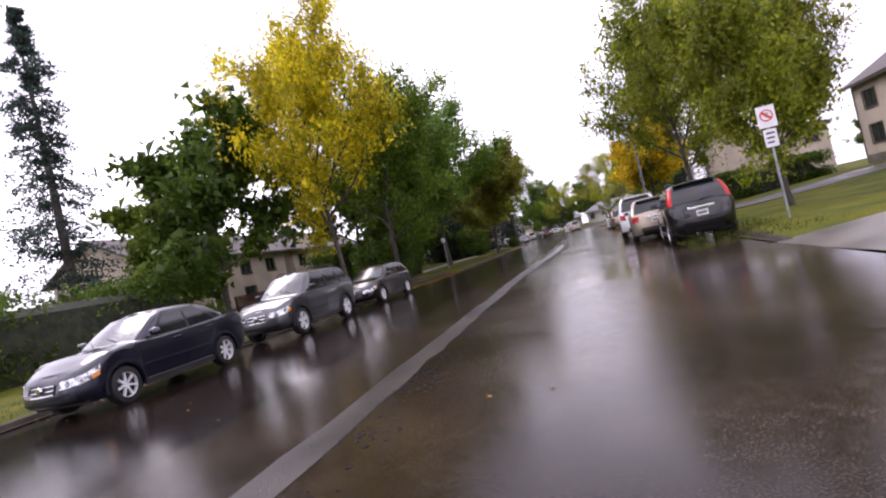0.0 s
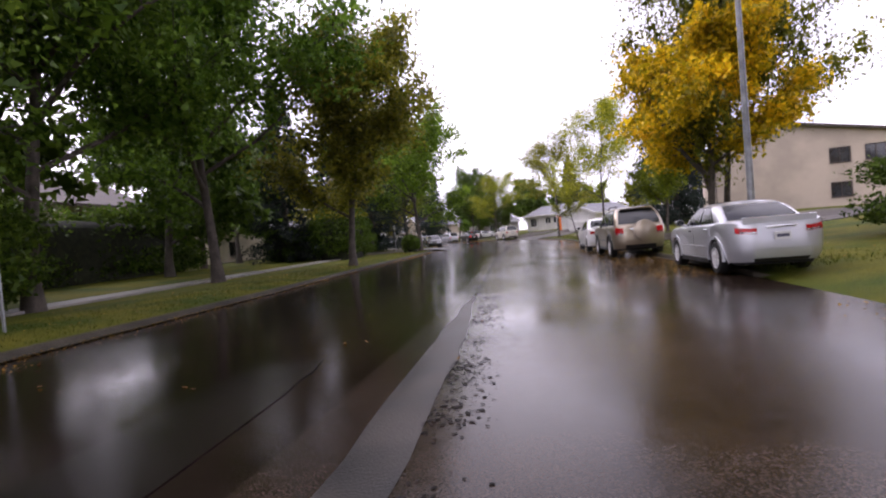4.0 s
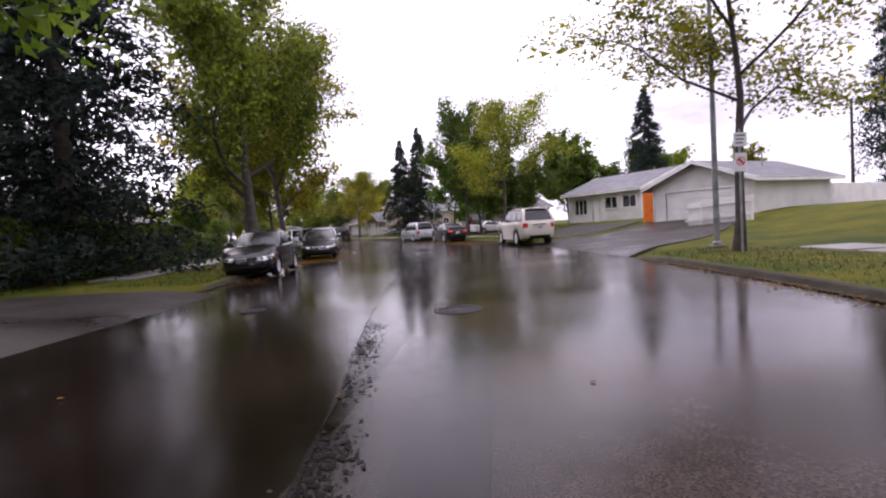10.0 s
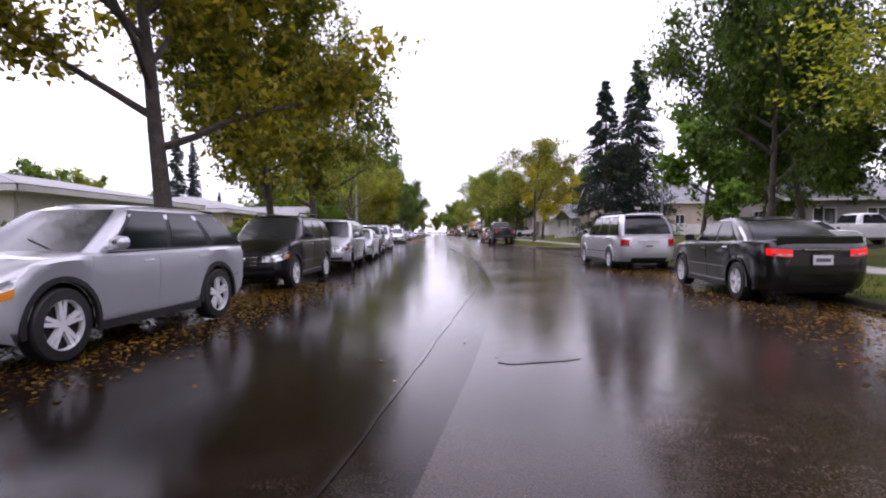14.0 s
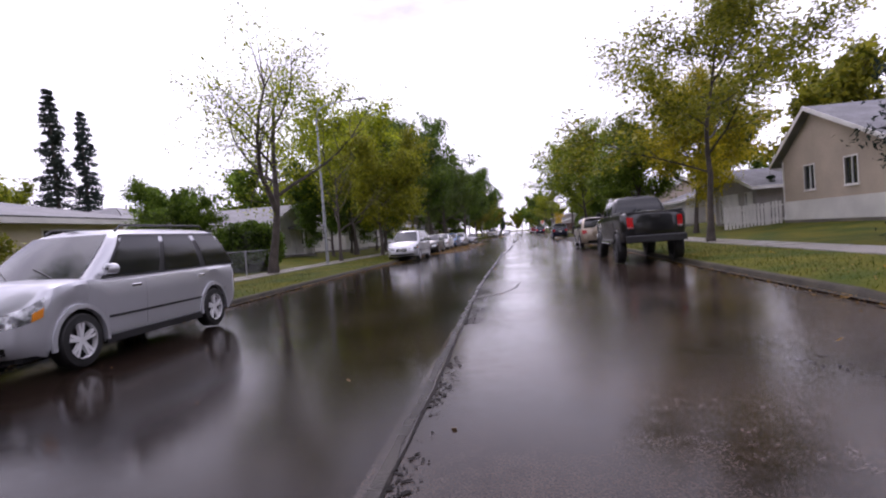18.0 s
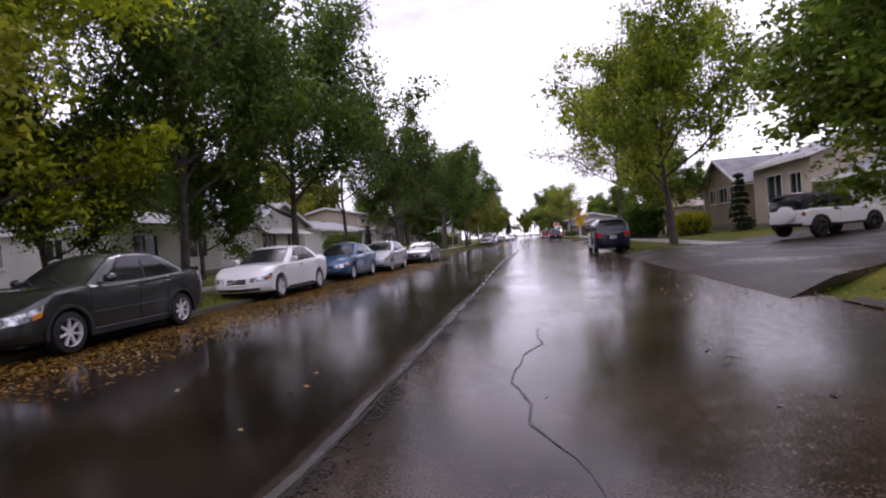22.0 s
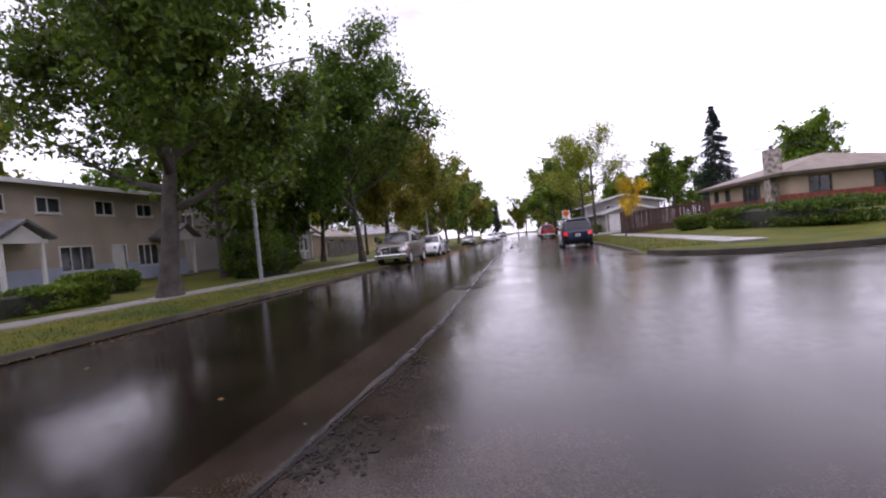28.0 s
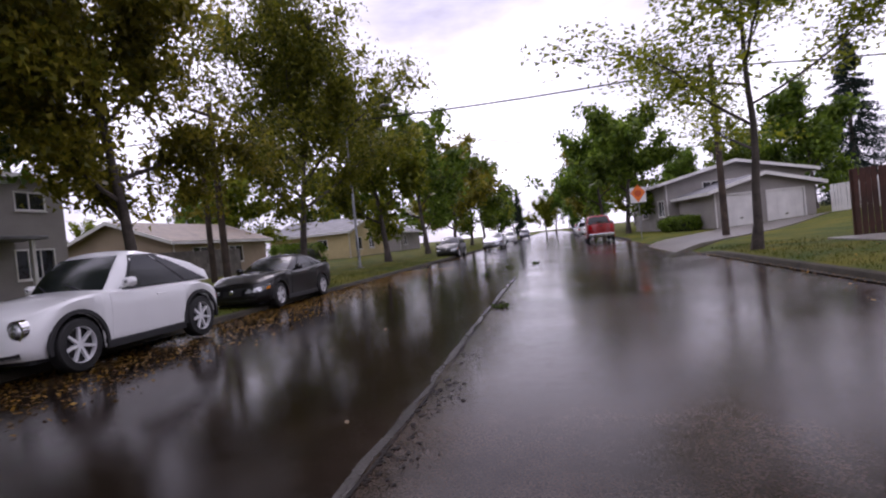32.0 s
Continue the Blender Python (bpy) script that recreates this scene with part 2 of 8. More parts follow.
GLASS = material("tinted_glass", (0.012, 0.014, 0.016), 0.05, vary=0.3, scale=1.2, fine=130, bump=0.03, spec=0.6, coat=0.0, local=True)
SCREEN = material("wet_windscreen", (0.020, 0.024, 0.025), 0.10, vary=0.6, scale=2.2, fine=60, bump=0.10, spec=1.0, coat=0.6, local=True)
TRIM = material("black_plastic", (0.014, 0.014, 0.015), 0.45, vary=0.2, fine=90, bump=0.15, local=True)
UNDER = material("underbody", (0.008, 0.008, 0.008), 0.8, vary=0.2, bump=0.1, local=True)
LENS = material("headlamp_lens", (0.05, 0.052, 0.055), 0.10, 0.7, scale=11, fine=36, bump=0.25, coat=1, second=(0.72, 0.74, 0.76), local=True)
AMBER = material("amber_lens", (0.75, 0.25, 0.02), 0.15, vary=0.1, bump=0.02, coat=1, local=True)
RED_LENS = material("red_lens", (0.42, 0.008, 0.008), 0.16, vary=0.3, scale=14, bump=0.03, coat=0.25, spec=0.3, local=True)
RED_LIT = glow("lit_red_lens", (0.70, 0.012, 0.008), 0.45)
PLATE = material("number_plate", (0.62, 0.62, 0.60), 0.4, vary=0.1, bump=0.03, local=True)
INK = material("dark_print", (0.09, 0.09, 0.13), 0.5, vary=0.1, bump=0, local=True)
SOFT_TOP = material("canvas_top", (0.015, 0.015, 0.016), 0.8, vary=0.2, fine=120, bump=0.3, local=True)
GALV = material("galvanised_steel", (0.30, 0.31, 0.32), 0.45, 0.6, vary=0.2, scale=4, bump=0.05)
WHITE = material("white_paint", (0.72, 0.71, 0.68), 0.5, vary=0.08, scale=1.2, bump=0.06)
SIGN_WHITE = material("sign_white", (0.75, 0.75, 0.75), 0.35, vary=0.05, bump=0.02)
SIGN_RED = material("sign_red", (0.60, 0.03, 0.03), 0.35, vary=0.05, bump=0.02)
RUST_INK = material("sign_dark_orange", (0.50, 0.07, 0.01), 0.4, vary=0.05, bump=0.02)
ORANGE = material("orange_paint", (0.80, 0.19, 0.018), 0.45, vary=0.1, bump=0.05)
YELLOW = material("yellow_paint", (0.70, 0.48, 0.03), 0.45, vary=0.12, bump=0.08)
BLUE_CAP = material("blue_paint", (0.03, 0.08, 0.35), 0.4, vary=0.1, bump=0.05)
IRON = material("cast_iron", (0.020, 0.016, 0.014), 0.6, 0.0, vary=0.3, scale=5, fine=50, bump=0.5, spec=0.25)
WOOD_DARK = banded(material("brown_stained_wood", (0.060, 0.022, 0.014), 0.6, vary=0.3, scale=1.5, fine=18, bump=0.4), 0.3, 0.1)
WOOD_RED = material("red_stained_wood", (0.16, 0.028, 0.018), 0.6, vary=0.3, scale=1.5, fine=18, bump=0.35)
WOOD_GREY = material("weathered_wood", (0.17, 0.155, 0.14), 0.7, vary=0.3, scale=2, fine=20, bump=0.5)
POLE_WOOD = material("creosoted_wood", (0.060, 0.042, 0.030), 0.8, vary=0.35, scale=3, fine=25, bump=0.6)
WIRE = material("black_cable", (0.010, 0.010, 0.011), 0.5, bump=0)
PANE = material("window_glass", (0.020, 0.024, 0.028), 0.06, vary=0.5, scale=0.8, fine=6, bump=0.02, spec=0.8)
SHINGLE_GREY = banded(material("grey_shingles", (0.16, 0.16, 0.17), 0.6, vary=0.25, scale=1.2, fine=16, bump=0.5), 0.11, 0.5)
SHINGLE_BROWN = banded(material("brown_shingles", (0.075, 0.058, 0.050), 0.6, vary=0.25, scale=1.2, fine=16, bump=0.5), 0.11, 0.5)
SHINGLE_TAN = banded(material("tan_shingles", (0.20, 0.155, 0.115), 0.6, vary=0.25, scale=1.2, fine=16, bump=0.5), 0.11, 0.5)
BRICK = banded(material("red_brick", (0.23, 0.055, 0.038), 0.7, vary=0.35, scale=5, fine=14, bump=0.5), 0.075, 0.4)
STONE = material("field_stone", (0.13, 0.10, 0.085), 0.7, vary=0.7, scale=3.5, fine=20, bump=0.9, second=(0.46, 0.42, 0.36))


def siding(name, color, period=0.2):
    return banded(material(name, color, 0.55, vary=0.1, scale=0.7, fine=30, bump=0.08), period, 0.55)


def stucco(name, color):
    return material(name, color, 0.75, vary=0.12, scale=0.5, fine=38, bump=0.5)


W_WHITE, W_CREAM = siding("white_siding", (0.68, 0.67, 0.63)), siding("cream_siding", (0.60, 0.53, 0.40))
W_BLUE = siding("pale_blue_siding", (0.40, 0.45, 0.55))
S_BEIGE, S_TAN = stucco("beige_stucco", (0.44, 0.37, 0.29)), stucco("tan_stucco", (0.36, 0.28, 0.20))
S_YELLOW, S_GREY = stucco("yellow_stucco", (0.56, 0.46, 0.24)), stucco("grey_stucco", (0.30, 0.28, 0.26))
S_WHITE = stucco("white_stucco", (0.66, 0.65, 0.62))
PAINTS = {}


def paint(name, color, metal=0.35):
    """Wet car paint: a clear glossy coat over the colour, dulled in places by water and road film."""
    if name in PAINTS:
        return PAINTS[name]
    m = PAINTS[name] = bpy.data.materials.new(name + "_car_paint")
    m.use_nodes = True
    n, l = m.node_tree.nodes, m.node_tree.links
    b = n["Principled BSDF"]
    b.inputs["Metallic"].default_value, b.inputs["Specular IOR Level"].default_value = metal, 0.4
    b.inputs["Coat Weight"].default_value, b.inputs["Coat Roughness"].default_value = 1.0, 0.025
    src = n.new("ShaderNodeTexCoord").outputs["Object"]
    film, drops = n.new("ShaderNodeTexNoise"), n.new("ShaderNodeTexNoise")
    for t, sc in ((film, 1.7), (drops, 85)):
        t.inputs["Scale"].default_value, t.inputs["Detail"].default_value = sc, 4
        l.new(src, t.inputs["Vector"])
    mix = n.new("ShaderNodeMixRGB")
    mix.inputs[1].default_value, mix.inputs[2].default_value = (*(c * 0.93 for c in color), 1), (*(c * 1.06 for c in color), 1)
    l.new(film.outputs["Fac"], mix.inputs[0])
    l.new(mix.outputs["Color"], b.inputs["Base Color"])
    rr = n.new("ShaderNodeMapRange")
    rr.inputs["To Min"].default_value, rr.inputs["To Max"].default_value = 0.24, 0.36
    l.new(film.outputs["Fac"], rr.inputs["Value"])
    l.new(rr.outputs["Result"], b.inputs["Roughness"])
    bp = n.new("ShaderNodeBump")
    bp.inputs["Strength"].default_value, bp.inputs["Distance"].default_value = 0.02, 0.004
    l.new(drops.outputs["Fac"], bp.inputs["Height"])
    l.new(bp.outputs["Normal"], b.inputs["Coat Normal"])
    return m


# ---- mesh helpers ----
def mesh(name, verts, faces, mat, smooth=0.0):
    me = bpy.data.meshes.new(name)
    me.from_pydata([tuple(v) for v in verts], [], faces)
    for m in (mat if isinstance(mat, (list, tuple)) else [mat]):
        me.materials.append(m)
    if smooth:
        me.polygons.foreach_set("use_smooth", [True] * len(me.polygons))
        me.set_sharp_from_angle(angle=radians(smooth))
    me.update()
    return me


def part(name, me, parent, label="", m=None):
    ob = new(name, me)
    ob.parent = parent
    if m is not None:
        ob.matrix_basis = m
    if label:
        ob["label"] = label
    return ob


def thing(name, label, category, m, group="", kind="", me=None):
    ob = new(name, me)
    ob.matrix_basis = m
    return tagged(ob, label, category, group, kind)


def structure(name, me, label="", category=""):
    return tagged(new(name, me), label, category, "", "structure")


class Shape:
    """Collects boxes, tubes, strips and grids into one mesh."""

    def __init__(self):
        self.v, self.f = [], []

    def add(self, verts, faces):
        k = len(self.v)
        self.v += [tuple(p) for p in verts]
        self.f += [tuple(i + k for i in q) for q in faces]
        return self

    def box(self, x0, x1, y0, y1, z0, z1, c=0.0, m=None):
        """A box, with its edges chamfered by c at top and sides."""
        if c:
            vs = []
            for z, e in ((z0, 0), (z1 - c, 0), (z1, c)):
                a, b_, d, g = x0 + e, x1 - e, y0 + e, y1 - e
                vs += [(a + c * (e == 0), d, z), (b_ - c * (e == 0), d, z), (b_, d + c * (e == 0), z), (b_, g - c * (e == 0), z),
                       (b_ - c * (e == 0), g, z), (a + c * (e == 0), g, z), (a, g - c * (e == 0), z), (a, d + c * (e == 0), z)]
            fs = [tuple(range(7, -1, -1)), tuple(range(16, 24))]
            for r in range(2):
                fs += [(r * 8 + i, r * 8 + (i + 1) % 8, r * 8 + 8 + (i + 1) % 8, r * 8 + 8 + i) for i in range(8)]
        else:
            vs = [(x, y, z) for z in (z0, z1) for x, y in ((x0, y0), (x1, y0), (x1, y1), (x0, y1))]
            fs = [(3, 2, 1, 0), (4, 5, 6, 7), (0, 1, 5, 4), (1, 2, 6, 5), (2, 3, 7, 6), (3, 0, 4, 7)]
        if m is not None:
            vs = [m @ Vector(p) for p in vs]
        return self.add(vs, fs)

    def tube(self, pts, radii, n=6, cap=True):
        pts = [Vector(p) for p in pts]
        k, side = len(self.v), None
        for i, p in enumerate(pts):
            d = (pts[min(i + 1, len(pts) - 1)] - pts[max(i - 1, 0)]).normalized()
            if side is None:
                side = d.orthogonal().normalized()
            side = (side - d * side.dot(d)).normalized()
            up, r = d.cross(side), radii[i] if hasattr(radii, "__len__") else radii
            self.v += [tuple(p + (side * math.cos(2 * math.pi * j / n) + up * math.sin(2 * math.pi * j / n)) * r) for j in range(n)]
        for i in range(len(pts) - 1):
            self.f += [(k + i * n + j, k + i * n + (j + 1) % n, k + (i + 1) * n + (j + 1) % n, k + (i + 1) * n + j) for j in range(n)]
        if cap:
            self.f += [tuple(k + j for j in range(n - 1, -1, -1)), tuple(k + (len(pts) - 1) * n + j for j in range(n))]
        return self

    def lathe(self, prof, n=20, axis="x", m=None):
        """Spins a profile of (radius, along) about an axis."""
        k = len(self.v)
        for r, a in prof:
            for j in range(n):
                c, s = r * math.cos(2 * math.pi * j / n), r * math.sin(2 * math.pi * j / n)
                p = (a, c, s) if axis == "x" else (c, s, a)
                self.v.append(tuple(m @ Vector(p)) if m is not None else p)
        for i in range(len(prof) - 1):
            self.f += [(k + i * n + j, k + i * n + (j + 1) % n, k + (i + 1) * n + (j + 1) % n, k + (i + 1) * n + j) for j in range(n)]
        return self

    def grid(self, rows):
        """Quads over rows of points, all rows equally long."""
        k, w = len(self.v), len(rows[0])
        for r in rows:
            self.v += [tuple(p) for p in r]
        self.f += [(k + i * w + j, k + i * w + j + 1, k + (i + 1) * w + j + 1, k + (i + 1) * w + j) for i in range(len(rows) - 1) for j in range(w - 1)]
        return self

    def mesh(self, name, mat, smooth=0.0):
        return mesh(name, self.v, self.f, mat, smooth)

def quad_mesh(name, v, mat, k=4):
    me = bpy.data.meshes.new(name)
    n = len(v) // k
    me.vertices.add(len(v))
    me.vertices.foreach_set("co", v.astype(np.float32).ravel())
    me.loops.add(k * n)
    me.loops.foreach_set("vertex_index", np.arange(k * n, dtype=np.int32))
    me.polygons.add(n)
    me.polygons.foreach_set("loop_start", np.arange(0, k * n, k, dtype=np.int32))
    me.materials.append(mat)
    me.update(calc_edges=True)
    return me


# ---- the street's line ----
LINE = [(-126, -190.5), (-90, -143), (-53.4, -94.4), (-36.4, -74.9), (-24.4, -59.4), (-13.6, -45.0), (-8.0, -35.2), (-4.5, -26.0), (-1.9, -15.5),
        (-0.9, -5), (-0.75, 20), (-0.1, 48), (0.4, 68), (1.1, 90), (1.9, 110), (2.3, 130), (3.5, 200), (5.5, 420)]
HALF = 5.75


def smooth_line(pts, step=1.0):
    out, P = [], [Vector(p) for p in pts]
    P = [2 * P[0] - P[1]] + P + [2 * P[-1] - P[-2]]
    for i in range(1, len(P) - 2):
        n = max(2, int((P[i + 1] - P[i]).length / step))
        for j in range(n):
            t = j / n
            a, b, c, d = P[i - 1], P[i], P[i + 1], P[i + 2]
            out.append(0.5 * (2 * b + (c - a) * t + (2 * a - 5 * b + 4 * c - d) * t * t + (3 * b - a - 3 * c + d) * t ** 3))
    return out + [P[-2]]


CENTRE = smooth_line(LINE)
CXY = np.array([tuple(p) for p in CENTRE])
TAN = np.gradient(CXY, axis=0)
TAN /= np.linalg.norm(TAN, axis=1)[:, None]
NRM = np.stack([TAN[:, 1], -TAN[:, 0]], 1)
ARC = np.r_[0, np.cumsum(np.linalg.norm(np.diff(CXY, axis=0), axis=1))]


def place(s, off):
    """World x, y at arc length s and offset to the right of the centre line; and the street's heading there, in degrees from +y to the left."""
    x, y = np.interp(s, ARC, CXY[:, 0]), np.interp(s, ARC, CXY[:, 1])
    nx, ny = np.interp(s, ARC, NRM[:, 0]), np.interp(s, ARC, NRM[:, 1])
    return x + nx * off, y + ny * off, math.degrees(math.atan2(ny, nx))


def near(x, y):
    """Arc length and offset of the street's nearest point."""
    d = CXY - np.array([x, y])
    i = int((d ** 2).sum(1).argmin())
    r = np.array([x, y]) - CXY[i]
    return float(ARC[i] + r @ TAN[i]), float(r @ NRM[i])


CROSS = [(-1.5, 8.5), (86.0, 97.0)]


def ease(t):
    t = np.clip(t, 0, 1)
    return t * t * (3 - 2 * t)


def height(x, y):
    """The lie of the land: flat under the street, lawns rising gently behind the pavements."""
    x, y = np.atleast_1d(np.asarray(x, float)), np.atleast_1d(np.asarray(y, float))
    off, wide, best = np.zeros(len(x)), np.zeros(len(x)), np.full(len(x), 1e18)
    for i in range(0, len(CXY), 2):
        d = (x - CXY[i, 0]) ** 2 + (y - CXY[i, 1]) ** 2
        hit = d < best
        best[hit] = d[hit]
        wide[hit] = 1.7 * ease((146 - ARC[i]) / 14)
        off[hit] = ((x - CXY[i, 0]) * NRM[i, 0] + (y - CXY[i, 1]) * NRM[i, 1])[hit]
    d = np.where(best > 3600, np.sqrt(best), np.abs(off)) - HALF - np.where(off > 0, wide, 0.0)
    rise = np.where(off > 0, 0.55 + 0.55 * np.exp(-((y + 38) / 26) ** 2), 0.32)
    z = -0.10 + 0.20 * ease((d - 0.2) / 1.4) + rise * ease((d - 4.6) / 11)
    for a, b in CROSS:
        inside = np.minimum(y - a, b - y)
        k = ease((inside + 2.0) / 1.6) * (off > 2)
        z = z * (1 - k) - 0.10 * k
    return z


def level(x, y):
    return float(height([x], [y])[0])


# ---- ground ----
def axis_steps(lo, hi, step):
    core = np.arange(lo, hi + 0.1, step)
    far = np.array([10, 30, 80, 200, 500, 1200, 3000])
    return np.r_[lo - far[::-1], core, hi + far]


gx, gy = axis_steps(-120, 90, 2.0), axis_steps(-170, 270, 2.0)
GX, GY = np.meshgrid(gx, gy)
GZ = height(GX.ravel(), GY.ravel())
bumps = 0.03 * np.sin(GX.ravel() * 0.31) * np.cos(GY.ravel() * 0.27)
gv = np.stack([GX.ravel(), GY.ravel(), GZ + np.where(GZ > 0.12, bumps, 0)], 1)
W_ = len(gx)
idx = np.arange(len(gv)).reshape(len(gy), W_)
gf = np.stack([idx[:-1, :-1], idx[:-1, 1:], idx[1:, 1:], idx[1:, :-1]], -1).reshape(-1, 4)
structure("ground", mesh("ground", gv.tolist(), gf.tolist(), GRASS, 60), "wet green and yellowing lawns beside the street", "ground")


def strip(s0, s1, cols, step=1.0):
    """Rows across the street from arc length s0 to s1; cols: (offset, height)."""
    n = max(2, int(abs(s1 - s0) / step) + 1)
    rows = []
    for s in np.linspace(s0, s1, n):
        row = []
        for off, z in cols:
            x, y, _ = place(s, off + (1.7 * ease((146 - s) / 14) * min(1.0, off / 5.5) if off > 0 else 0.0))
            row.append((x, y, z))
        rows.append(row)
    return rows


S_END = ARC[-1]
def road_z(o):
    return 0.035 * (1 - (o / 5.6) ** 2) - 0.02


lane = Shape().grid(strip(1, S_END - 1, [(o, road_z(o)) for o in (0.12, 1.4, 2.8, 4.2, 5.65)], 2.0))
structure("road", lane.mesh("road", ASPHALT, 40), "rain-wet dark asphalt lane with worn seams", "road")
lane = Shape().grid(strip(1, S_END - 1, [(o, road_z(o)) for o in (-5.65, -4.2, -2.8, -1.4, 0.12)], 2.0))
structure("road_old_lane", lane.mesh("road_old_lane", ASPHALT_OLD, 40), "older darker wet asphalt lane with shallow puddles", "road")
for k, (a, b) in enumerate(CROSS):
    sh = Shape()
    r0 = 3.5
    rows = []
    for x in np.r_[np.linspace(4.6, 14, 12), np.linspace(18, 140, 20)]:
        e = max(0.0, 5.0 - (x - (5.0 if k == 0 else 6.6))) if x < 12 else 0.0
        flare = min(4.0, 4.0 - math.sqrt(max(0, 16 - min(4.0, e) ** 2))) if e > 0 else 0.0
        rows.append([(x, a - flare - 0.1 + (b - a + 2 * flare + 0.2) * t, 0.006 - 0.03 * abs(t - 0.5)) for t in np.linspace(0, 1, 7)])
    sh.grid(rows)
    structure("road_side_street", sh.mesh("side_street", ASPHALT, 40), "wet asphalt side street joining at a junction", "road")


def s_of(x, y):
    return near(x, y)[0]


# stretches of kerb: (side, from, to), broken at side streets and driveways
KERBS = [(-1, (-110, -160), (-47.2, -76.4)), (-1, (-41.5, -71.5), (-17.4, -41.6)), (-1, (-13.2, -33.5), (-9, 280)),
         (1, (-90, -154), (-66, -121)), (1, (-44.3, -95.2), (-33.5, -81.8)), (1, (-28.3, -74.6), (-19.6, -62.6)), (1, (-12.6, -53.4), (-1.6, -37.4)),
         (1, (2.2, -25.4), (5.2, -5.0)), (1, (5.0, 12.0), (6, 43.5)), (1, (6, 58.4), (6.6, 81.5)), (1, (7.5, 101.0), (7.7, 129.5)), (1, (7.9, 146.0), (9, 280))]
for side, p0, p1 in KERBS:
    s0, s1 = s_of(*p0), s_of(*p1)
    o = side * HALF
    prof = [(o - side * 0.20, 0.003), (o - side * 0.06, -0.006), (o - side * 0.02, 0.078), (o + side * 0.015, 0.096), (o + side * 0.09, 0.10), (o + side * 0.11, 0.07)]
    rows = strip(s0, s1, prof, 1.5)
    for k in (0, -1):
        rows[k] = [(x, y, z * 0.1) for x, y, z in rows[k]]
    structure("kerb", Shape().grid(rows).mesh("kerb", KERB, 35), "wet concrete kerb and gutter with fallen leaves", "kerb")
    lawn = [(o + side * 0.09, 0.09), (o + side * 0.3, 0.115), (o + side * 1.2, 0.155), (o + side * 2.9, 0.15), (o + side * 4.9, 0.12), (o + side * 5.6, 0.02)]
    rows = strip(s0, s1, lawn, 1.5)
    for k in (0, -1):
        rows[k] = [(x, y, -0.08) for x, y, z in rows[k]]
    structure("verge", Shape().grid(rows).mesh("verge", GRASS, 60), "wet grass verge between kerb and pavement", "grass")
# kerb returns round the corners of the side streets
for x0, y0, r, a0, a1 in ((4.95, 12.0, 4.0, 180, 270), (4.95, -5.0, 4.0, 180, 90), (6.65, 81.5, 4.5, 180, 90), (7.45, 101.0, 4.0, 180, 270)):
    cxx = x0 + r
    rows = []
    for a in np.linspace(radians(a0), radians(a1), 10):
        rows.append([(cxx + math.cos(a) * q, y0 + math.sin(a) * q, z) for q, z in ((r + 0.10, 0.004), (r - 0.04, 0.0), (r - 0.08, 0.13), (r - 0.12, 0.145), (r - 0.20, 0.15), (r - 0.9, 0.15), (r - 2.5, 0.13), (0.2, 0.12))])
    end = rows[-1]
    rows += [[(p[0] + q, p[1], p[2]) for p in end] for q in (4, 12, 30, 80)]
    structure("kerb_return", Shape().grid([r[:5] for r in rows]).mesh("kerb_return", KERB, 35), "curved concrete kerb at a street corner", "kerb")
    structure("verge", Shape().grid([[(r[4][0], r[4][1], 0.14)] + r[5:] for r in rows]).mesh("verge", GRASS, 60), "wet grass rounding the street corner", "grass")


# driveways and paths laid on the land
def drape(name, label, corners, mat, nu=10, nv=5, lift=0.035, category="driveway"):
    """A paved strip over the land between four corners: two at the street, two at the far end."""
    a, b, c, d = (Vector((*p, 0)) for p in corners)
    rows = []
    for i in range(nu + 1):
        u = i / nu
        p, q = a.lerp(d, u), b.lerp(c, u)
        row = []
        for j in range(nv + 1):
            w = p.lerp(q, j / nv)
            run = (w - p.lerp(q, j / nv).lerp(a.lerp(b, j / nv), 1.0)).length
            z = max(level(w.x, w.y), -0.06 + 0.17 * float(ease((run - 0.3) / 1.4))) + lift
            row.append((w.x, w.y, z))
        rows.append(row)
    edge = [(x, y, z - 0.15) for x, y, z in (r[0] for r in rows)]
    edge2 = [(x, y, z - 0.15) for x, y, z in (r[-1] for r in rows)]
    rows = [[e] + r + [g] for e, r, g in zip(edge, rows, edge2)]
    structure(name, Shape().grid(rows).mesh(name, mat, 50), label, category)


drape("driveway", "wet concrete driveway beside a no-parking sign", [(-56.0, -112.0), (-44.6, -94.9), (-25, -107), (-34, -124)], CONCRETE)
drape("driveway", "leaf-strewn asphalt driveway between parked cars", [(-32.6, -80.6), (-29.0, -75.8), (-12, -89), (-16, -94)], DRIVE)
drape("driveway", "wet gravelly driveway at the townhouses", [(-46.0, -76.3), (-41.6, -71.5), (-58, -58), (-63, -63)], DRIVE)
drape("driveway", "wet concrete driveway by the red fence", [(-16.2, -41.3), (-13.0, -35.0), (-26, -28), (-30, -35)], DRIVE)
drape("driveway", "wide wet driveway leading to a white garage", [(-2.2, -36.2), (1.9, -25.4), (12.9, -23.6), (12.9, -30.6)], DRIVE, 14, 8)
drape("soil", "bare wet soil before the bungalow", [(5.6, -23.4), (8.0, -14.6), (15.6, -13.6), (14.6, -21.6)], SOIL, 10, 8, 0.03, "bare ground")
drape("driveway", "leaf-covered asphalt drive with puddles", [(-19.0, -61.8), (-13.0, -54.0), (3, -65), (-4, -74)], DRIVE)
drape("driveway", "wet concrete driveway where a jeep is parked", [(4.8, 43.8), (5.2, 57.8), (17.9, 66.6), (17.9, 55.5)], DRIVE)
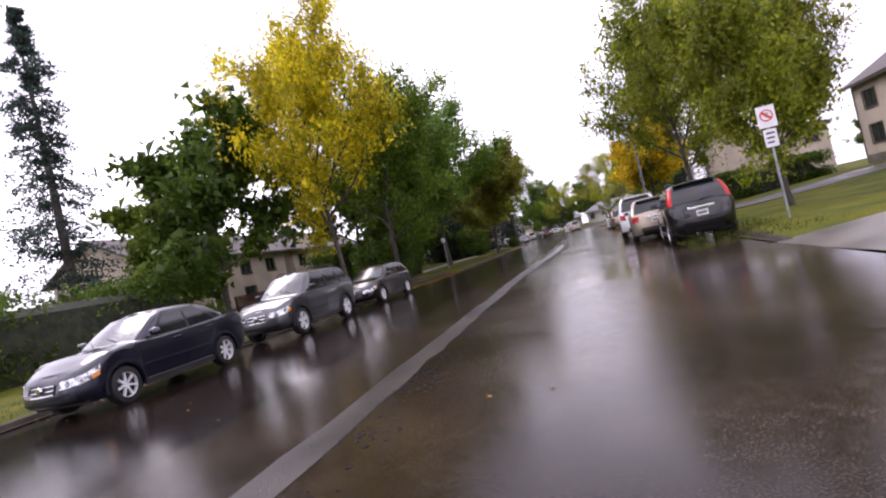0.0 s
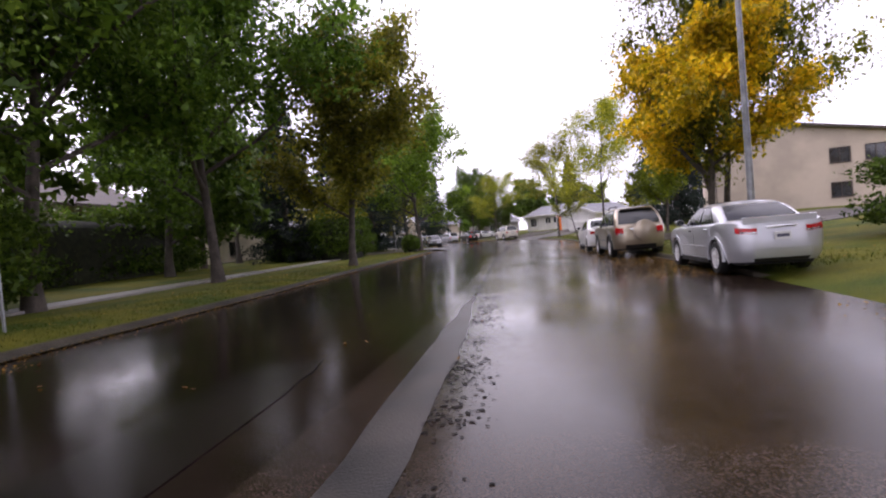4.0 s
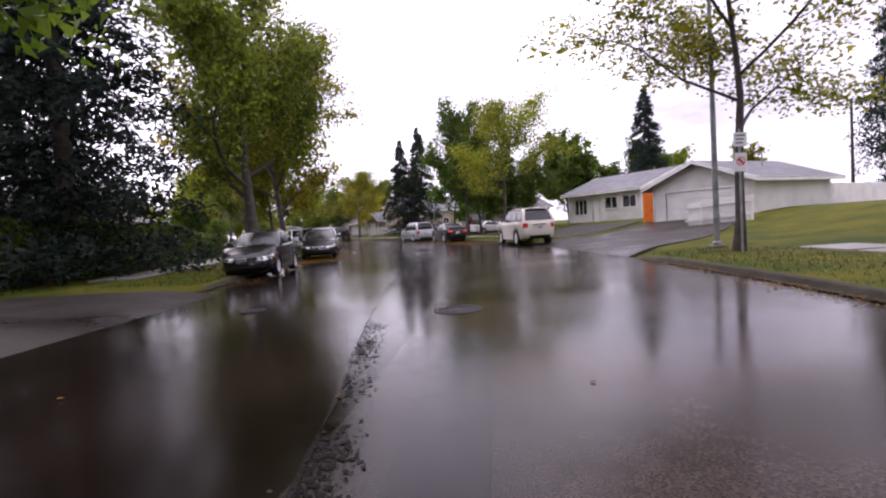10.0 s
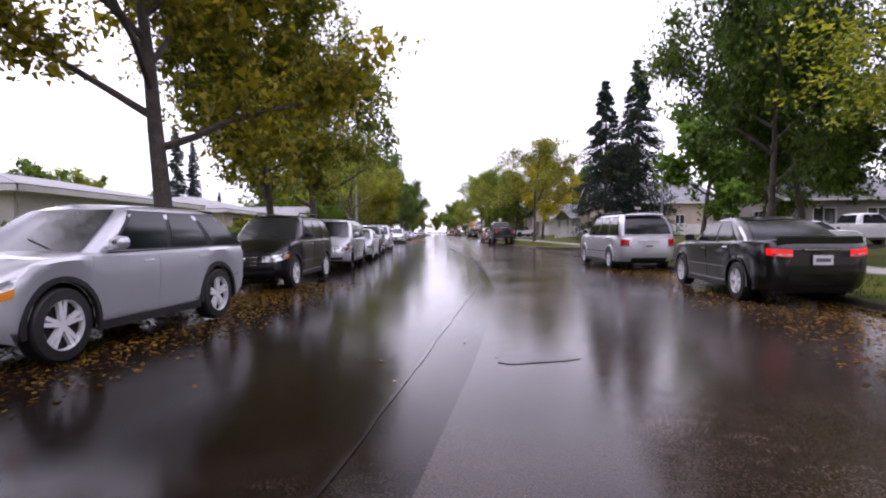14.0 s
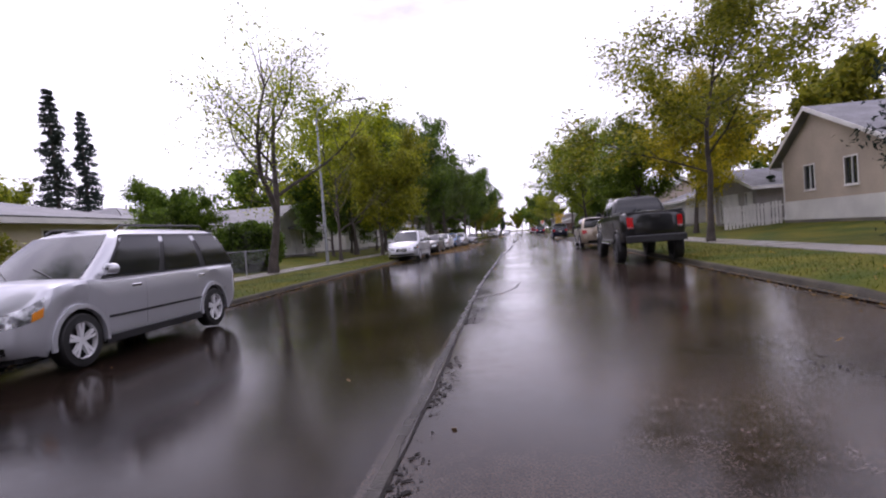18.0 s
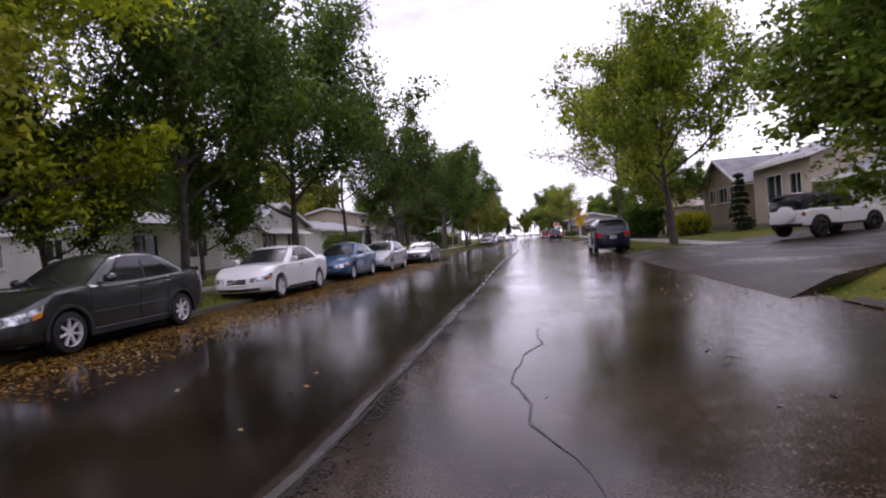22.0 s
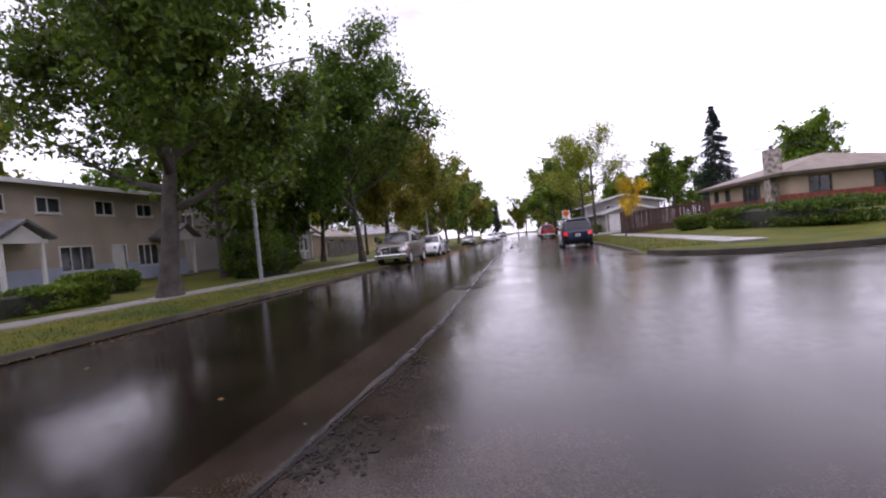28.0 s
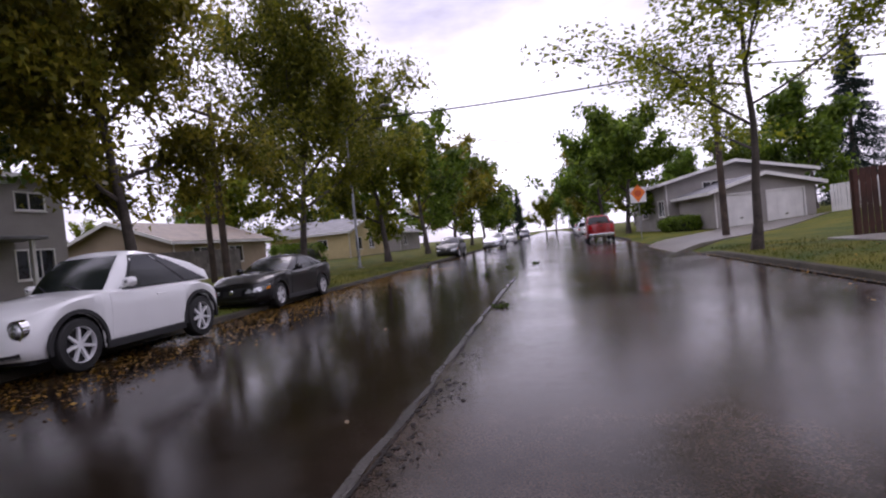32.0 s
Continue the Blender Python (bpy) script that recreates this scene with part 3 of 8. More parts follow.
drape("driveway", "wet concrete driveway to the double garage", [(7.4, 130.6), (7.6, 136.4), (14.2, 147.6), (20.6, 147.6)], CONCRETE)

# pavements of separate slabs
slab_me = Shape().box(-0.68, 0.68, -0.735, 0.735, -0.12, 0.0, 0.012).mesh("slab", SLAB)
WALKS = [(-1, (-37.5, -66.0), (-20, -44), 5.6), (-1, (-12, -30), (-7, 128), 3.3), (1, (-12.0, -52.6), (-2.5, -38.8), 3.2), (1, (4, -19), (5.2, -6), 2.9),
         (1, (5, 13), (6, 44), 3.1), (1, (6, 59), (6.6, 80), 3.0), (1, (7.5, 102), (7.7, 129), 2.9)]
for side, p0, p1, d in WALKS:
    s0, s1 = s_of(*p0), s_of(*p1)
    path = tagged(new("pavement"), "wet pale concrete pavement of square slabs", "pavement", "", "structure")
    for s in np.arange(s0, s1, 1.5):
        x, y, yaw = place(s, side * (HALF + d + 0.7))
        part("slab", slab_me, path, m=pose(x, y, 0.185 + random.uniform(-0.006, 0.006), random.uniform(-0.4, 0.4), random.uniform(-0.4, 0.4), yaw + random.uniform(-0.3, 0.3)))

# ---- marks and seams in the road ----
def ribbon(pts, width, z, jitter=0.0, taper=True):
    """A strip along a line, its edges uneven and its ends drawn out thin."""
    rows, n = [], len(pts)
    for i, (x, y) in enumerate(pts):
        a, b = pts[max(0, i - 1)], pts[min(n - 1, i + 1)]
        d = Vector((b[0] - a[0], b[1] - a[1])).normalized()
        w = width * (1 + random.uniform(-jitter, jitter)) * min(1.0, 0.12 + 0.12 * i, 0.12 + 0.12 * (n - 1 - i)) / 2
        ox = random.uniform(-jitter, jitter) * width * 0.6
        c = near(x, y)[1]
        zz = z + 0.035 * (1 - (c / 5.6) ** 2) - 0.02
        rows.append([(x - d.y * (-w) + d.y * ox, y + d.x * (-w) - d.x * ox, zz), (x - d.y * w + d.y * ox, y + d.x * w - d.x * ox, zz)])
    return rows


SEAM_LINE = smooth_line([(-62.5, -109), (-49.9, -92.7), (-46.0, -87.7), (-39.0, -79.3), (-33.0, -71.5)], 0.5)
road_marks = Shape().grid(ribbon([tuple(p) for p in SEAM_LINE], 0.36, 0.004, 0.12))
tagged(new("road_seam", road_marks.mesh("road_seam", SEAM)), "pale worn concrete strip along the wet road", "road seam", "", "structure")
TAR = smooth_line([(-33.4, -72.0), (-28.0, -64.8), (-25.4, -61.4), (-16.6, -50.2), (-13.7, -45.8), (-11.4, -40.3), (-9.6, -36.3), (-6.4, -30.2), (-5.05, -26.6), (-3.9, -22.8), (-3.2, -20.2), (-2.2, -15),
                   (-1.3, -10), (-0.8, -4), (-0.62, 2), (-0.54, 9), (-0.60, 17), (-0.46, 26), (-0.33, 33), (-0.04, 39), (0.16, 47), (0.22, 55), (0.45, 64), (0.95, 75), (1.76, 87), (1.84, 93), (1.78, 104), (1.84, 108), (2.05, 112),
                   (2.22, 115.5), (2.28, 123), (2.8, 150), (3.4, 190)], 0.35)
for joint, mat in (([tuple(p) for p in TAR if p[1] < -8], ASPHALT_DARK), ([tuple(p) for p in TAR if -8.4 <= p[1] < 92], GRAVEL), ([tuple(p) for p in TAR if p[1] >= 91.6], GRAVEL)):
    tagged(new("road_seam", Shape().grid(ribbon(joint, 0.026 if joint[0][1] < 90 else 0.012, 0.006, 0.7)).mesh("tar_seam", mat)), "dark tar-filled joint down the road", "road seam", "", "structure")
PALE = [(p[0] - 0.055, p[1]) for p in TAR if 5 < p[1] < 126]
tagged(new("road_seam", Shape().grid(ribbon(PALE, 0.06, 0.004, 0.5)).mesh("pale_seam", WORN)), "pale worn edge beside the road joint", "road seam", "", "structure")
EDGE = smooth_line([(2.3, -14), (2.5, 0), (2.5, 12), (2.6, 31), (3.0, 58), (3.3, 70)], 0.5)
rng = random.Random(5)
def chips(label, line, width, per_metre, lift=0.004):
    """Broken stones and pits along a line, thick in some stretches and thin in others."""
    gen = np.random.default_rng(int(abs(line[0][1]) * 10) + 1)
    P_ = np.array(line)
    run = np.r_[0, np.cumsum(np.linalg.norm(np.diff(P_, axis=0), axis=1))]
    n = int(run[-1] * per_metre * 1.7)
    t = gen.uniform(0, run[-1], n)
    lump = np.sin(t * 2.1) + np.sin(t * 5.3 + 1) + gen.normal(size=n) * 0.9
    t = t[lump > 0.0]
    x, y = np.interp(t, run, P_[:, 0]), np.interp(t, run, P_[:, 1])
    dx, dy = np.interp(t, run, np.gradient(P_[:, 0])), np.interp(t, run, np.gradient(P_[:, 1]))
    k = np.hypot(dx, dy)
    o = width * (gen.beta(1.2, 2.2, len(t)) - 0.1)
    x, y = x + dy / k * o, y - dx / k * o
    off = np.array([near(a, b)[1] for a, b in zip(x, y)])
    z = 0.035 * (1 - (off / 5.6) ** 2) - 0.02 + lift
    ring = np.linspace(0, 2 * math.pi, 6)[:-1]
    rad = gen.gamma(2.0, 0.0036, (len(t), 1)).clip(0.0035, 0.02) * gen.uniform(0.6, 1.3, (len(t), 5))
    turn = gen.uniform(0, 6.28, (len(t), 1))
    lx, ly = rad * np.cos(ring) * 1.5, rad * np.sin(ring)
    v = np.stack([x[:, None] + lx * np.cos(turn) - ly * np.sin(turn), y[:, None] + lx * np.sin(turn) + ly * np.cos(turn), z[:, None] + gen.uniform(0, 0.004, (len(t), 5))], -1).reshape(-1, 3)
    tagged(new("road_patch", quad_mesh("broken_edge", v, GRAVEL, 5)), label, "road patch", "", "structure")


def crack(x, y, heading, length, width=0.022):
    pts, a = [(x, y)], radians(heading)
    for _ in range(int(length / 0.18)):
        a += rng.uniform(-0.35, 0.35) + (radians(heading) - a) * 0.45
        x, y = x + 0.18 * math.cos(a), y + 0.18 * math.sin(a)
        pts.append((x, y))
    tagged(new("road_crack", Shape().grid(ribbon(pts, width, 0.005, 0.5)).mesh("crack", CRACK)), "jagged crack in the wet asphalt", "road crack", "", "structure")


chips("broken dark gravelly edge beside the strip", [(p[0] + 0.17, p[1] - 0.13) for p in SEAM_LINE], 0.5, 260)
# gravelly broken asphalt beside the joint
for y0, y1, wd, many in ((-72, -57, 0.16, 90), (-56, -47.5, 0.34, 420), (-45.5, -40, 0.34, 420), (-38, -27, 0.2, 120), (-7, 2, 0.34, 380), (3.5, 11, 0.2, 160), (12.5, 17.5, 0.36, 380), (19, 33, 0.16, 120), (36, 46, 0.22, 240), (54, 61, 0.36, 420), (61, 72, 0.34, 340),
                         (79, 86, 0.55, 420), (86, 97, 0.35, 150), (103, 118, 0.4, 150)):
    ys = np.arange(y0, y1, 0.25)
    chips("broken gravelly asphalt beside the road joint", [(x + 0.02, y) for x, y in zip(np.interp(ys, [p[1] for p in TAR], [p[0] for p in TAR]), ys)], wd, many)
chips("broken edge of the parking lane", [tuple(p) for p in EDGE], 0.5, 40)
for c in ((1.45, 38.2, 88, 5.0, 0.018), (1.2, 32.5, 95, 2.2), (-0.3, 14.5, 85, 3.5, 0.05), (0.1, 50.5, 92, 2.6), (0.7, 30.6, 0, 1.0), (2.5, 80.6, 92, 2.4), (0.8, 84.6, 2, 2.6), (-20, -53, 40, 2)):
    crack(*c)
for x, y, w, h, a in ((-38.4, -76.0, 0.9, 5.0, -37), (-12.5, -44.8, 0.5, 6, -32), (-1.6, -17.6, 0.8, 0.35, 10)):
    c = near(x, y)[1]
    sh = Shape()
    n = 9
    ring = [(w / 2 * math.copysign(abs(math.cos(t)) ** 0.35, math.cos(t)) * rng.uniform(0.88, 1.06), h / 2 * math.copysign(abs(math.sin(t)) ** 0.35, math.sin(t)) * rng.uniform(0.94, 1.04)) for t in np.linspace(0, 2 * math.pi, 28)[:-1]]
    m = pose(x, y, 0, 0, 0, a)
    vs = []
    for p in ring:
        q = m @ Vector((*p, 0))
        o = near(q.x, q.y)[1]
        vs.append((q.x, q.y, 0.035 * (1 - (o / 5.6) ** 2) - 0.0135))
    sh.add(vs, [tuple(range(len(vs)))])
    tagged(new("road_patch", sh.mesh("patch", ASPHALT_DARK)), "darker wet asphalt patch in the road", "road patch", "", "structure")

# ---- vehicles ----
KINDS = {
    "sedan": dict(L=4.75, W=1.82, H=1.46, wb=2.76, fo=0.95, rw=0.33, zn=0.72, zc=0.98, zb=0.98, zd=1.06, d=(1.28, 2.10, 3.35, 4.15), tail=(0.66, 0.90, 5), head=(0.62, 0.86), sill=0.22),
    "compact": dict(L=4.45, W=1.72, H=1.46, wb=2.58, fo=0.88, rw=0.31, zn=0.72, zc=0.98, zb=0.96, zd=1.05, d=(1.15, 1.90, 3.20, 3.92), tail=(0.64, 0.90, 5), head=(0.60, 0.86), sill=0.22),
    "hatch": dict(L=4.18, W=1.74, H=1.45, wb=2.52, fo=0.86, rw=0.31, zn=0.68, zc=0.96, zb=0.95, zd=0.98, d=(1.08, 1.80, 3.55, 4.08), tail=(0.62, 0.92, 4), head=(0.60, 0.86), sill=0.22, hatch=True),
    "suv": dict(L=4.55, W=1.83, H=1.70, wb=2.64, fo=0.90, rw=0.36, zn=0.86, zc=1.10, zb=1.10, zd=1.12, d=(1.15, 1.85, 4.00, 4.46), tail=(0.66, 1.0, 4), head=(0.62, 0.86), sill=0.28, hatch=True, rails=True, tall=True),
    "crossover": dict(L=4.80, W=1.90, H=1.62, wb=2.78, fo=0.97, rw=0.37, zn=0.82, zc=1.06, zb=1.06, zd=1.10, d=(1.20, 1.98, 4.05, 4.70), tail=(0.66, 0.96, 5), head=(0.64, 0.90), sill=0.26, hatch=True),
    "bigsuv": dict(L=5.20, W=2.00, H=1.94, wb=3.02, fo=1.00, rw=0.40, zn=1.02, zc=1.26, zb=1.24, zd=1.26, d=(1.38, 1.98, 4.72, 5.12), tail=(0.62, 1.0, 4), head=(0.62, 0.88), sill=0.34, hatch=True, rails=True),
    "minivan": dict(L=5.08, W=1.96, H=1.75, wb=3.05, fo=0.98, rw=0.34, zn=0.84, zc=1.10, zb=1.06, zd=1.06, d=(1.0, 1.85, 4.62, 5.0), tail=(0.70, 1.0, 4), head=(0.62, 0.90), sill=0.24, hatch=True, rails=True),
    "pickup": dict(L=5.79, W=2.02, H=1.93, wb=3.57, fo=1.00, rw=0.41, zn=1.12, zc=1.30, zb=1.30, zd=1.34, d=(1.36, 1.98, 3.36, 3.56), tail=(0.45, 0.95, 4), head=(0.58, 0.90), sill=0.42, bed=True),
    "lifted": dict(L=5.85, W=2.04, H=2.14, wb=3.65, fo=1.00, rw=0.48, zn=1.28, zc=1.50, zb=1.50, zd=1.56, d=(1.42, 1.98, 3.52, 3.74), tail=(0.42, 0.92, 4), head=(0.58, 0.90), sill=0.66, bed=True),
    "roadster": dict(L=4.25, W=1.85, H=1.30, wb=2.55, fo=0.82, rw=0.35, zn=0.64, zc=0.90, zb=0.88, zd=0.94, d=(1.52, 2.22, 2.85, 3.45), tail=(0.66, 0.90, 6), head=(0.58, 0.92), sill=0.16, two=True),
    "coupe": dict(L=4.40, W=1.74, H=1.30, wb=2.55, fo=0.92, rw=0.31, zn=0.66, zc=0.90, zb=0.88, zd=0.98, d=(1.40, 2.12, 3.05, 4.00), tail=(0.62, 0.88, 6), head=(0.60, 0.82), sill=0.18, two=True),
    "beetle": dict(L=4.1, W=1.80, H=1.60, wb=2.54, fo=0.80, rw=0.36, zn=0.74, zc=1.05, zb=1.0, zd=0.93, d=(1.22, 1.78, 2.55, 3.86), tail=(0.62, 0.86, 5), head=(0.50, 0.50), sill=0.24, two=True, round=True),
    "jeep": dict(L=4.40, W=1.86, H=1.84, wb=2.95, fo=0.62, rw=0.41, zn=1.08, zc=1.16, zb=1.16, zd=1.16, d=(1.35, 1.62, 4.20, 4.36), tail=(0.70, 0.92, 3), head=(0.5, 0.5), sill=0.46, hatch=True, boxy=True),
}
LEV = np.array([0, 0.14, 0.34, 0.58, 0.82, 0.95, 1.0])
wheel_cache = {}


def wheel_meshes(r, width, spokes, dark):
    key = (round(r, 2), spokes, dark)
    if key in wheel_cache:
        return wheel_cache[key]
    w, rr = width / 2, r * 0.70
    tyre = Shape().lathe([(rr * 0.96, -w), (rr, -w * 0.98), (r * 0.93, -w * 0.96), (r * 0.985, -w * 0.80), (r, -w * 0.5), (r, w * 0.5), (r * 0.985, w * 0.80), (r * 0.93, w * 0.96), (rr, w * 0.98), (rr * 0.96, w)], 28)
    rim = Shape().lathe([(rr * 0.97, -w * 0.9), (rr * 0.97, w * 0.90), (rr, w * 0.93), (rr * 0.93, w * 0.93), (rr * 0.90, w * 0.55)], 28)
    rim.lathe([(0.001, w * 0.80), (r * 0.13, w * 0.78), (r * 0.16, w * 0.55), (r * 0.16, w * 0.3)], 12)
    for k in range(spokes):
        a = 2 * math.pi * k / spokes
        for sp in ((-0.10, 0.10) if spokes <= 5 else (0,)):
            m = Matrix.Rotation(a + sp * 1.6, 4, "X")
            t = r * (0.06 if spokes <= 5 else 0.055)
            vs = [m @ Vector(p) for p in ((w * 0.45, -t * 1.3, r * 0.10), (w * 0.45, t * 1.3, r * 0.10), (w * 0.80, t, r * 0.12), (w * 0.80, -t, r * 0.12),
                                          (w * 0.45, -t, rr * 0.95), (w * 0.45, t, rr * 0.95), (w * 0.82, t * 0.8, rr * 0.95), (w * 0.82, -t * 0.8, rr * 0.95))]
            rim.add(vs, [(0, 1, 2, 3), (7, 6, 5, 4), (0, 4, 5, 1), (1, 5, 6, 2), (2, 6, 7, 3), (3, 7, 4, 0)])
    disc = Shape().lathe([(0.001, w * 0.30), (rr * 0.95, w * 0.28), (rr * 0.95, -w * 0.8), (0.001, -w * 0.8)], 20)
    wheel_cache[key] = (tyre.mesh("tyre", TYRE, 40), rim.mesh("rim", ALLOY_DARK if dark else ALLOY, 35), disc.mesh("brake_disc", UNDER, 40))
    return wheel_cache[key]


def car(kind, body_mat, label, category, m, spokes=5, dark_rims=False, rims=True, top_mat=None, lower_mat=None, lit=False, plate=True, spare=False, tall=None, name=None, group="cars parked along the street"):
    """A vehicle about its own middle: nose towards +y, resting on z = 0."""
    K = KINDS[kind]
    L, W, H, rw, sill = K["L"], K["W"], K["H"], K["rw"], K["sill"]
    d1, d2, d3, d4 = K["d"]
    yf = K["fo"] + K["wb"] / 2
    yr = yf - L
    hw = W / 2
    yw = (K["wb"] / 2, -K["wb"] / 2)
    root = thing(name or {"pickup": "pickup_truck", "lifted": "pickup_truck", "minivan": "minivan", "suv": "suv", "bigsuv": "suv", "crossover": "suv", "jeep": "suv"}.get(kind, "car"), label, category, m, group)
    ra = rw + 0.055
    boxy = K.get("boxy")
    tops = ([yr, yr + 0.25, yf - d4 - 0.05, yf - d1 - 0.6, yf - d1, yf - d1 * 0.55, yf - 0.25, yf],
            [K["zd"] - 0.06, K["zd"], K["zd"] if not K.get("hatch") else K["zb"] + 0.02, K["zb"], K["zc"], K["zc"] * 0.62 + K["zn"] * 0.38 + 0.05, K["zn"] + 0.03, K["zn"] - 0.05])
    if K.get("round"):
        tops = ([yr, yr + 0.2, yr + 0.7, yf - d1 - 0.6, yf - d1, yf - d1 * 0.6, yf - d1 * 0.3, yf - 0.12, yf], [0.62, 0.82, 0.98, 1.0, 1.04, 0.98, 0.88, 0.74, 0.60])
    wl = np.array([0.925, 0.955, 0.972, 0.99, 1.0, 0.968, 0.89]) if not boxy else np.array([0.95, 0.97, 0.97, 0.97, 0.97, 0.96, 0.94])
    nf_ = np.array([-0.10, -0.015, 0.0, -0.015, -0.05, -0.10, -0.17]) * (0.4 if boxy else 1.0)
    nr_ = np.array([0.12, 0.03, 0.0, 0.015, 0.03, 0.045, 0.08]) * (0.4 if boxy else 1.0)
    rc = 0.16 if boxy else 0.40
    bow = 0.03 if boxy else (0.14 if not K.get("bed") else 0.09)
    NF, NC = 6, 6
    ends = 0.62
    side_y = sorted(set(np.round(np.r_[np.linspace(yr + ends, yf - ends, 14), *[yc + ra * np.cos(np.linspace(0, math.pi, 11)) for yc in yw], *[[yc - ra - 0.02, yc + ra + 0.02] for yc in yw]], 3)), reverse=True)
    side_y = [y for y in side_y if yr + rc + 0.12 + bow < y < yf - rc - 0.12 - bow]
    # for wheels close to an end, the opening runs on into the corner by the same rule

    def lower(y):
        z = sill + (0.04 if y > yf - 0.5 or y < yr + 0.5 else 0)
        for yc in yw:
            q = ra * ra - (y - yc) ** 2
            if q > 0:
                z = max(z, rw + math.sqrt(q) * 0.98)
        return z

    def half(f):
        """Points of the right half of the outline at level f: x, y."""
        w = hw * float(np.interp(f, LEV, wl))
        a, b = yf + float(np.interp(f, LEV, nf_)), yr + float(np.interp(f, LEV, nr_))
        rb = rc * 0.85
        pts = [((w - rc) * t, a - bow * ((w - rc) * t / w) ** 2) for t in np.linspace(0, 1, NF)]
        y0 = pts[-1][1]
        pts += [(w - rc + rc * math.sin(t), y0 - (rc + bow * 0.6) * (1 - math.cos(t))) for t in np.linspace(0, math.pi / 2, NC + 1)[1:]]
        pts += [(w, y) for y in side_y]
        bb = b + 0.05
        pts += [(w - rb + rb * math.cos(t), bb + rb * (1 - math.sin(t))) for t in np.linspace(0, math.pi / 2, NC + 1)[:-1]]
        pts += [((w - rb) * t, b + 0.05 * ((w - rb) * t / w) ** 2) for t in np.linspace(1, 0, NF)]
        hl = L / 2
        mid = (yf + yr) / 2
        return [(x * (1 - 0.045 * ((y - mid) / hl) ** 2), y) for x, y in pts]

    halves = {f: half(f) for f in LEV}
    n = len(halves[0.0])

    def point(i, f, out=0.0, pts=None):
        pts = pts or half(f)
        x, y = pts[i]
        lo, hi = lower(y), float(np.interp(y, *tops))
        hi = max(hi, lo + 0.05)
        z = lo + (hi - lo) * f
        if out:
            a, b = pts[max(0, i - 1)], pts[min(n - 1, i + 1)]
            t = Vector((b[0] - a[0], b[1] - a[1])).normalized()
            x, y = x - t.y * out, y + t.x * out
            x = max(x, 0.0)
        return x, y, z

    rows = []
    for i in range(n):
        R = [point(i, f, pts=halves[f]) for f in LEV]
        x, y, z = R[-1]
        cap = [(x * k, y, z + 0.035 * (1 - k * k)) for k in (0.6, 0.2, -0.2, -0.6)]
        rows.append(R + cap + [(-p[0], p[1], p[2]) for p in R[::-1]])
    part("body", Shape().grid(rows).mesh("body", body_mat, 38), root)
    part("underbody", Shape().box(-hw + 0.24, hw - 0.24, yr + 0.25, yf - 0.25, sill - 0.02, sill + 0.5, 0.05).mesh("underbody", UNDER), root)

    def patch(name, mat, i0, i1, f0, f1, side, out=0.008, label="", nfr=3, parent=root):
        g = []
        for f in np.linspace(f0, f1, nfr):
            pts = half(f)
            g.append([(side * p[0], p[1], p[2]) for p in (point(i, f, out, pts) for i in range(i0, i1 + 1))])
        # a rim that runs back into the body
        g = [[(side * max(0.0, side * p[0] * 0.985), p[1] * 0.996, p[2]) for p in g[0]]] + g + [[(side * max(0.0, side * p[0] * 0.985), p[1] * 0.996, p[2]) for p in g[-1]]]
        if side < 0:
            g = [r[::-1] for r in g]
        return part(name, Shape().grid(g[::-1]).mesh(name, mat, 50), parent, label)

    def across(name, mat, f0, f1, reach, rear=False, out=0.01, label="", parent=root):
        g = []
        for f in np.linspace(f0, f1, 4):
            pts = half(f)
            idx = [n - 1 - k for k in range(reach + 1)] if rear else list(range(reach + 1))
            r = []
            for i in idx:
                x, y = pts[i]
                r.append((x, y + (-out if rear else out), point(i, f, 0, pts)[2]))
            g.append([(-x, y, z) for x, y, z in r[:0:-1]] + r)
        return part(name, Shape().grid(g if rear else g[::-1]).mesh(name, mat, 50), parent, label)

    nose_i = NF - 1
    if K.get("round") or boxy:
        for sx in (-1, 1):
            hx, hz = (hw * 0.66, 0.66) if K.get("round") else (hw * 0.62, 0.93)
            yy = yf - (0.13 if K.get("round") else 0.03)
            lamp = part("headlight", Shape().lathe([(0.001, 0.05), (0.075, 0.04), (0.10, 0.02), (0.115, 0.0), (0.12, -0.12)], 20, m=pose(sx * hx, yy, hz, 0, 0, 90) @ pose(0, 0, 0, 0, -8 if K.get("round") else 0, 0)).mesh("headlight", LENS, 40), root)
            part("bezel", Shape().lathe([(0.115, 0.015), (0.135, 0.012), (0.14, -0.10)], 20, m=pose(sx * hx, yy, hz, 0, 0, 90)).mesh("bezel", CHROME if not boxy else TRIM, 40), lamp)
    else:
        for sx in (-1, 1):
            lamp = patch("headlight", LENS, nose_i - (1 if not K.get("bed") else 2), nose_i + NC - 1, *K["head"], sx, 0.012)
            patch("turn_signal", AMBER, nose_i + NC - 2, nose_i + NC - 1, K["head"][0], (K["head"][0] + K["head"][1]) / 2, sx, 0.017, "amber turn signal", parent=lamp)
    hd = K["head"][0] if not (K.get("round") or boxy) else 0.55
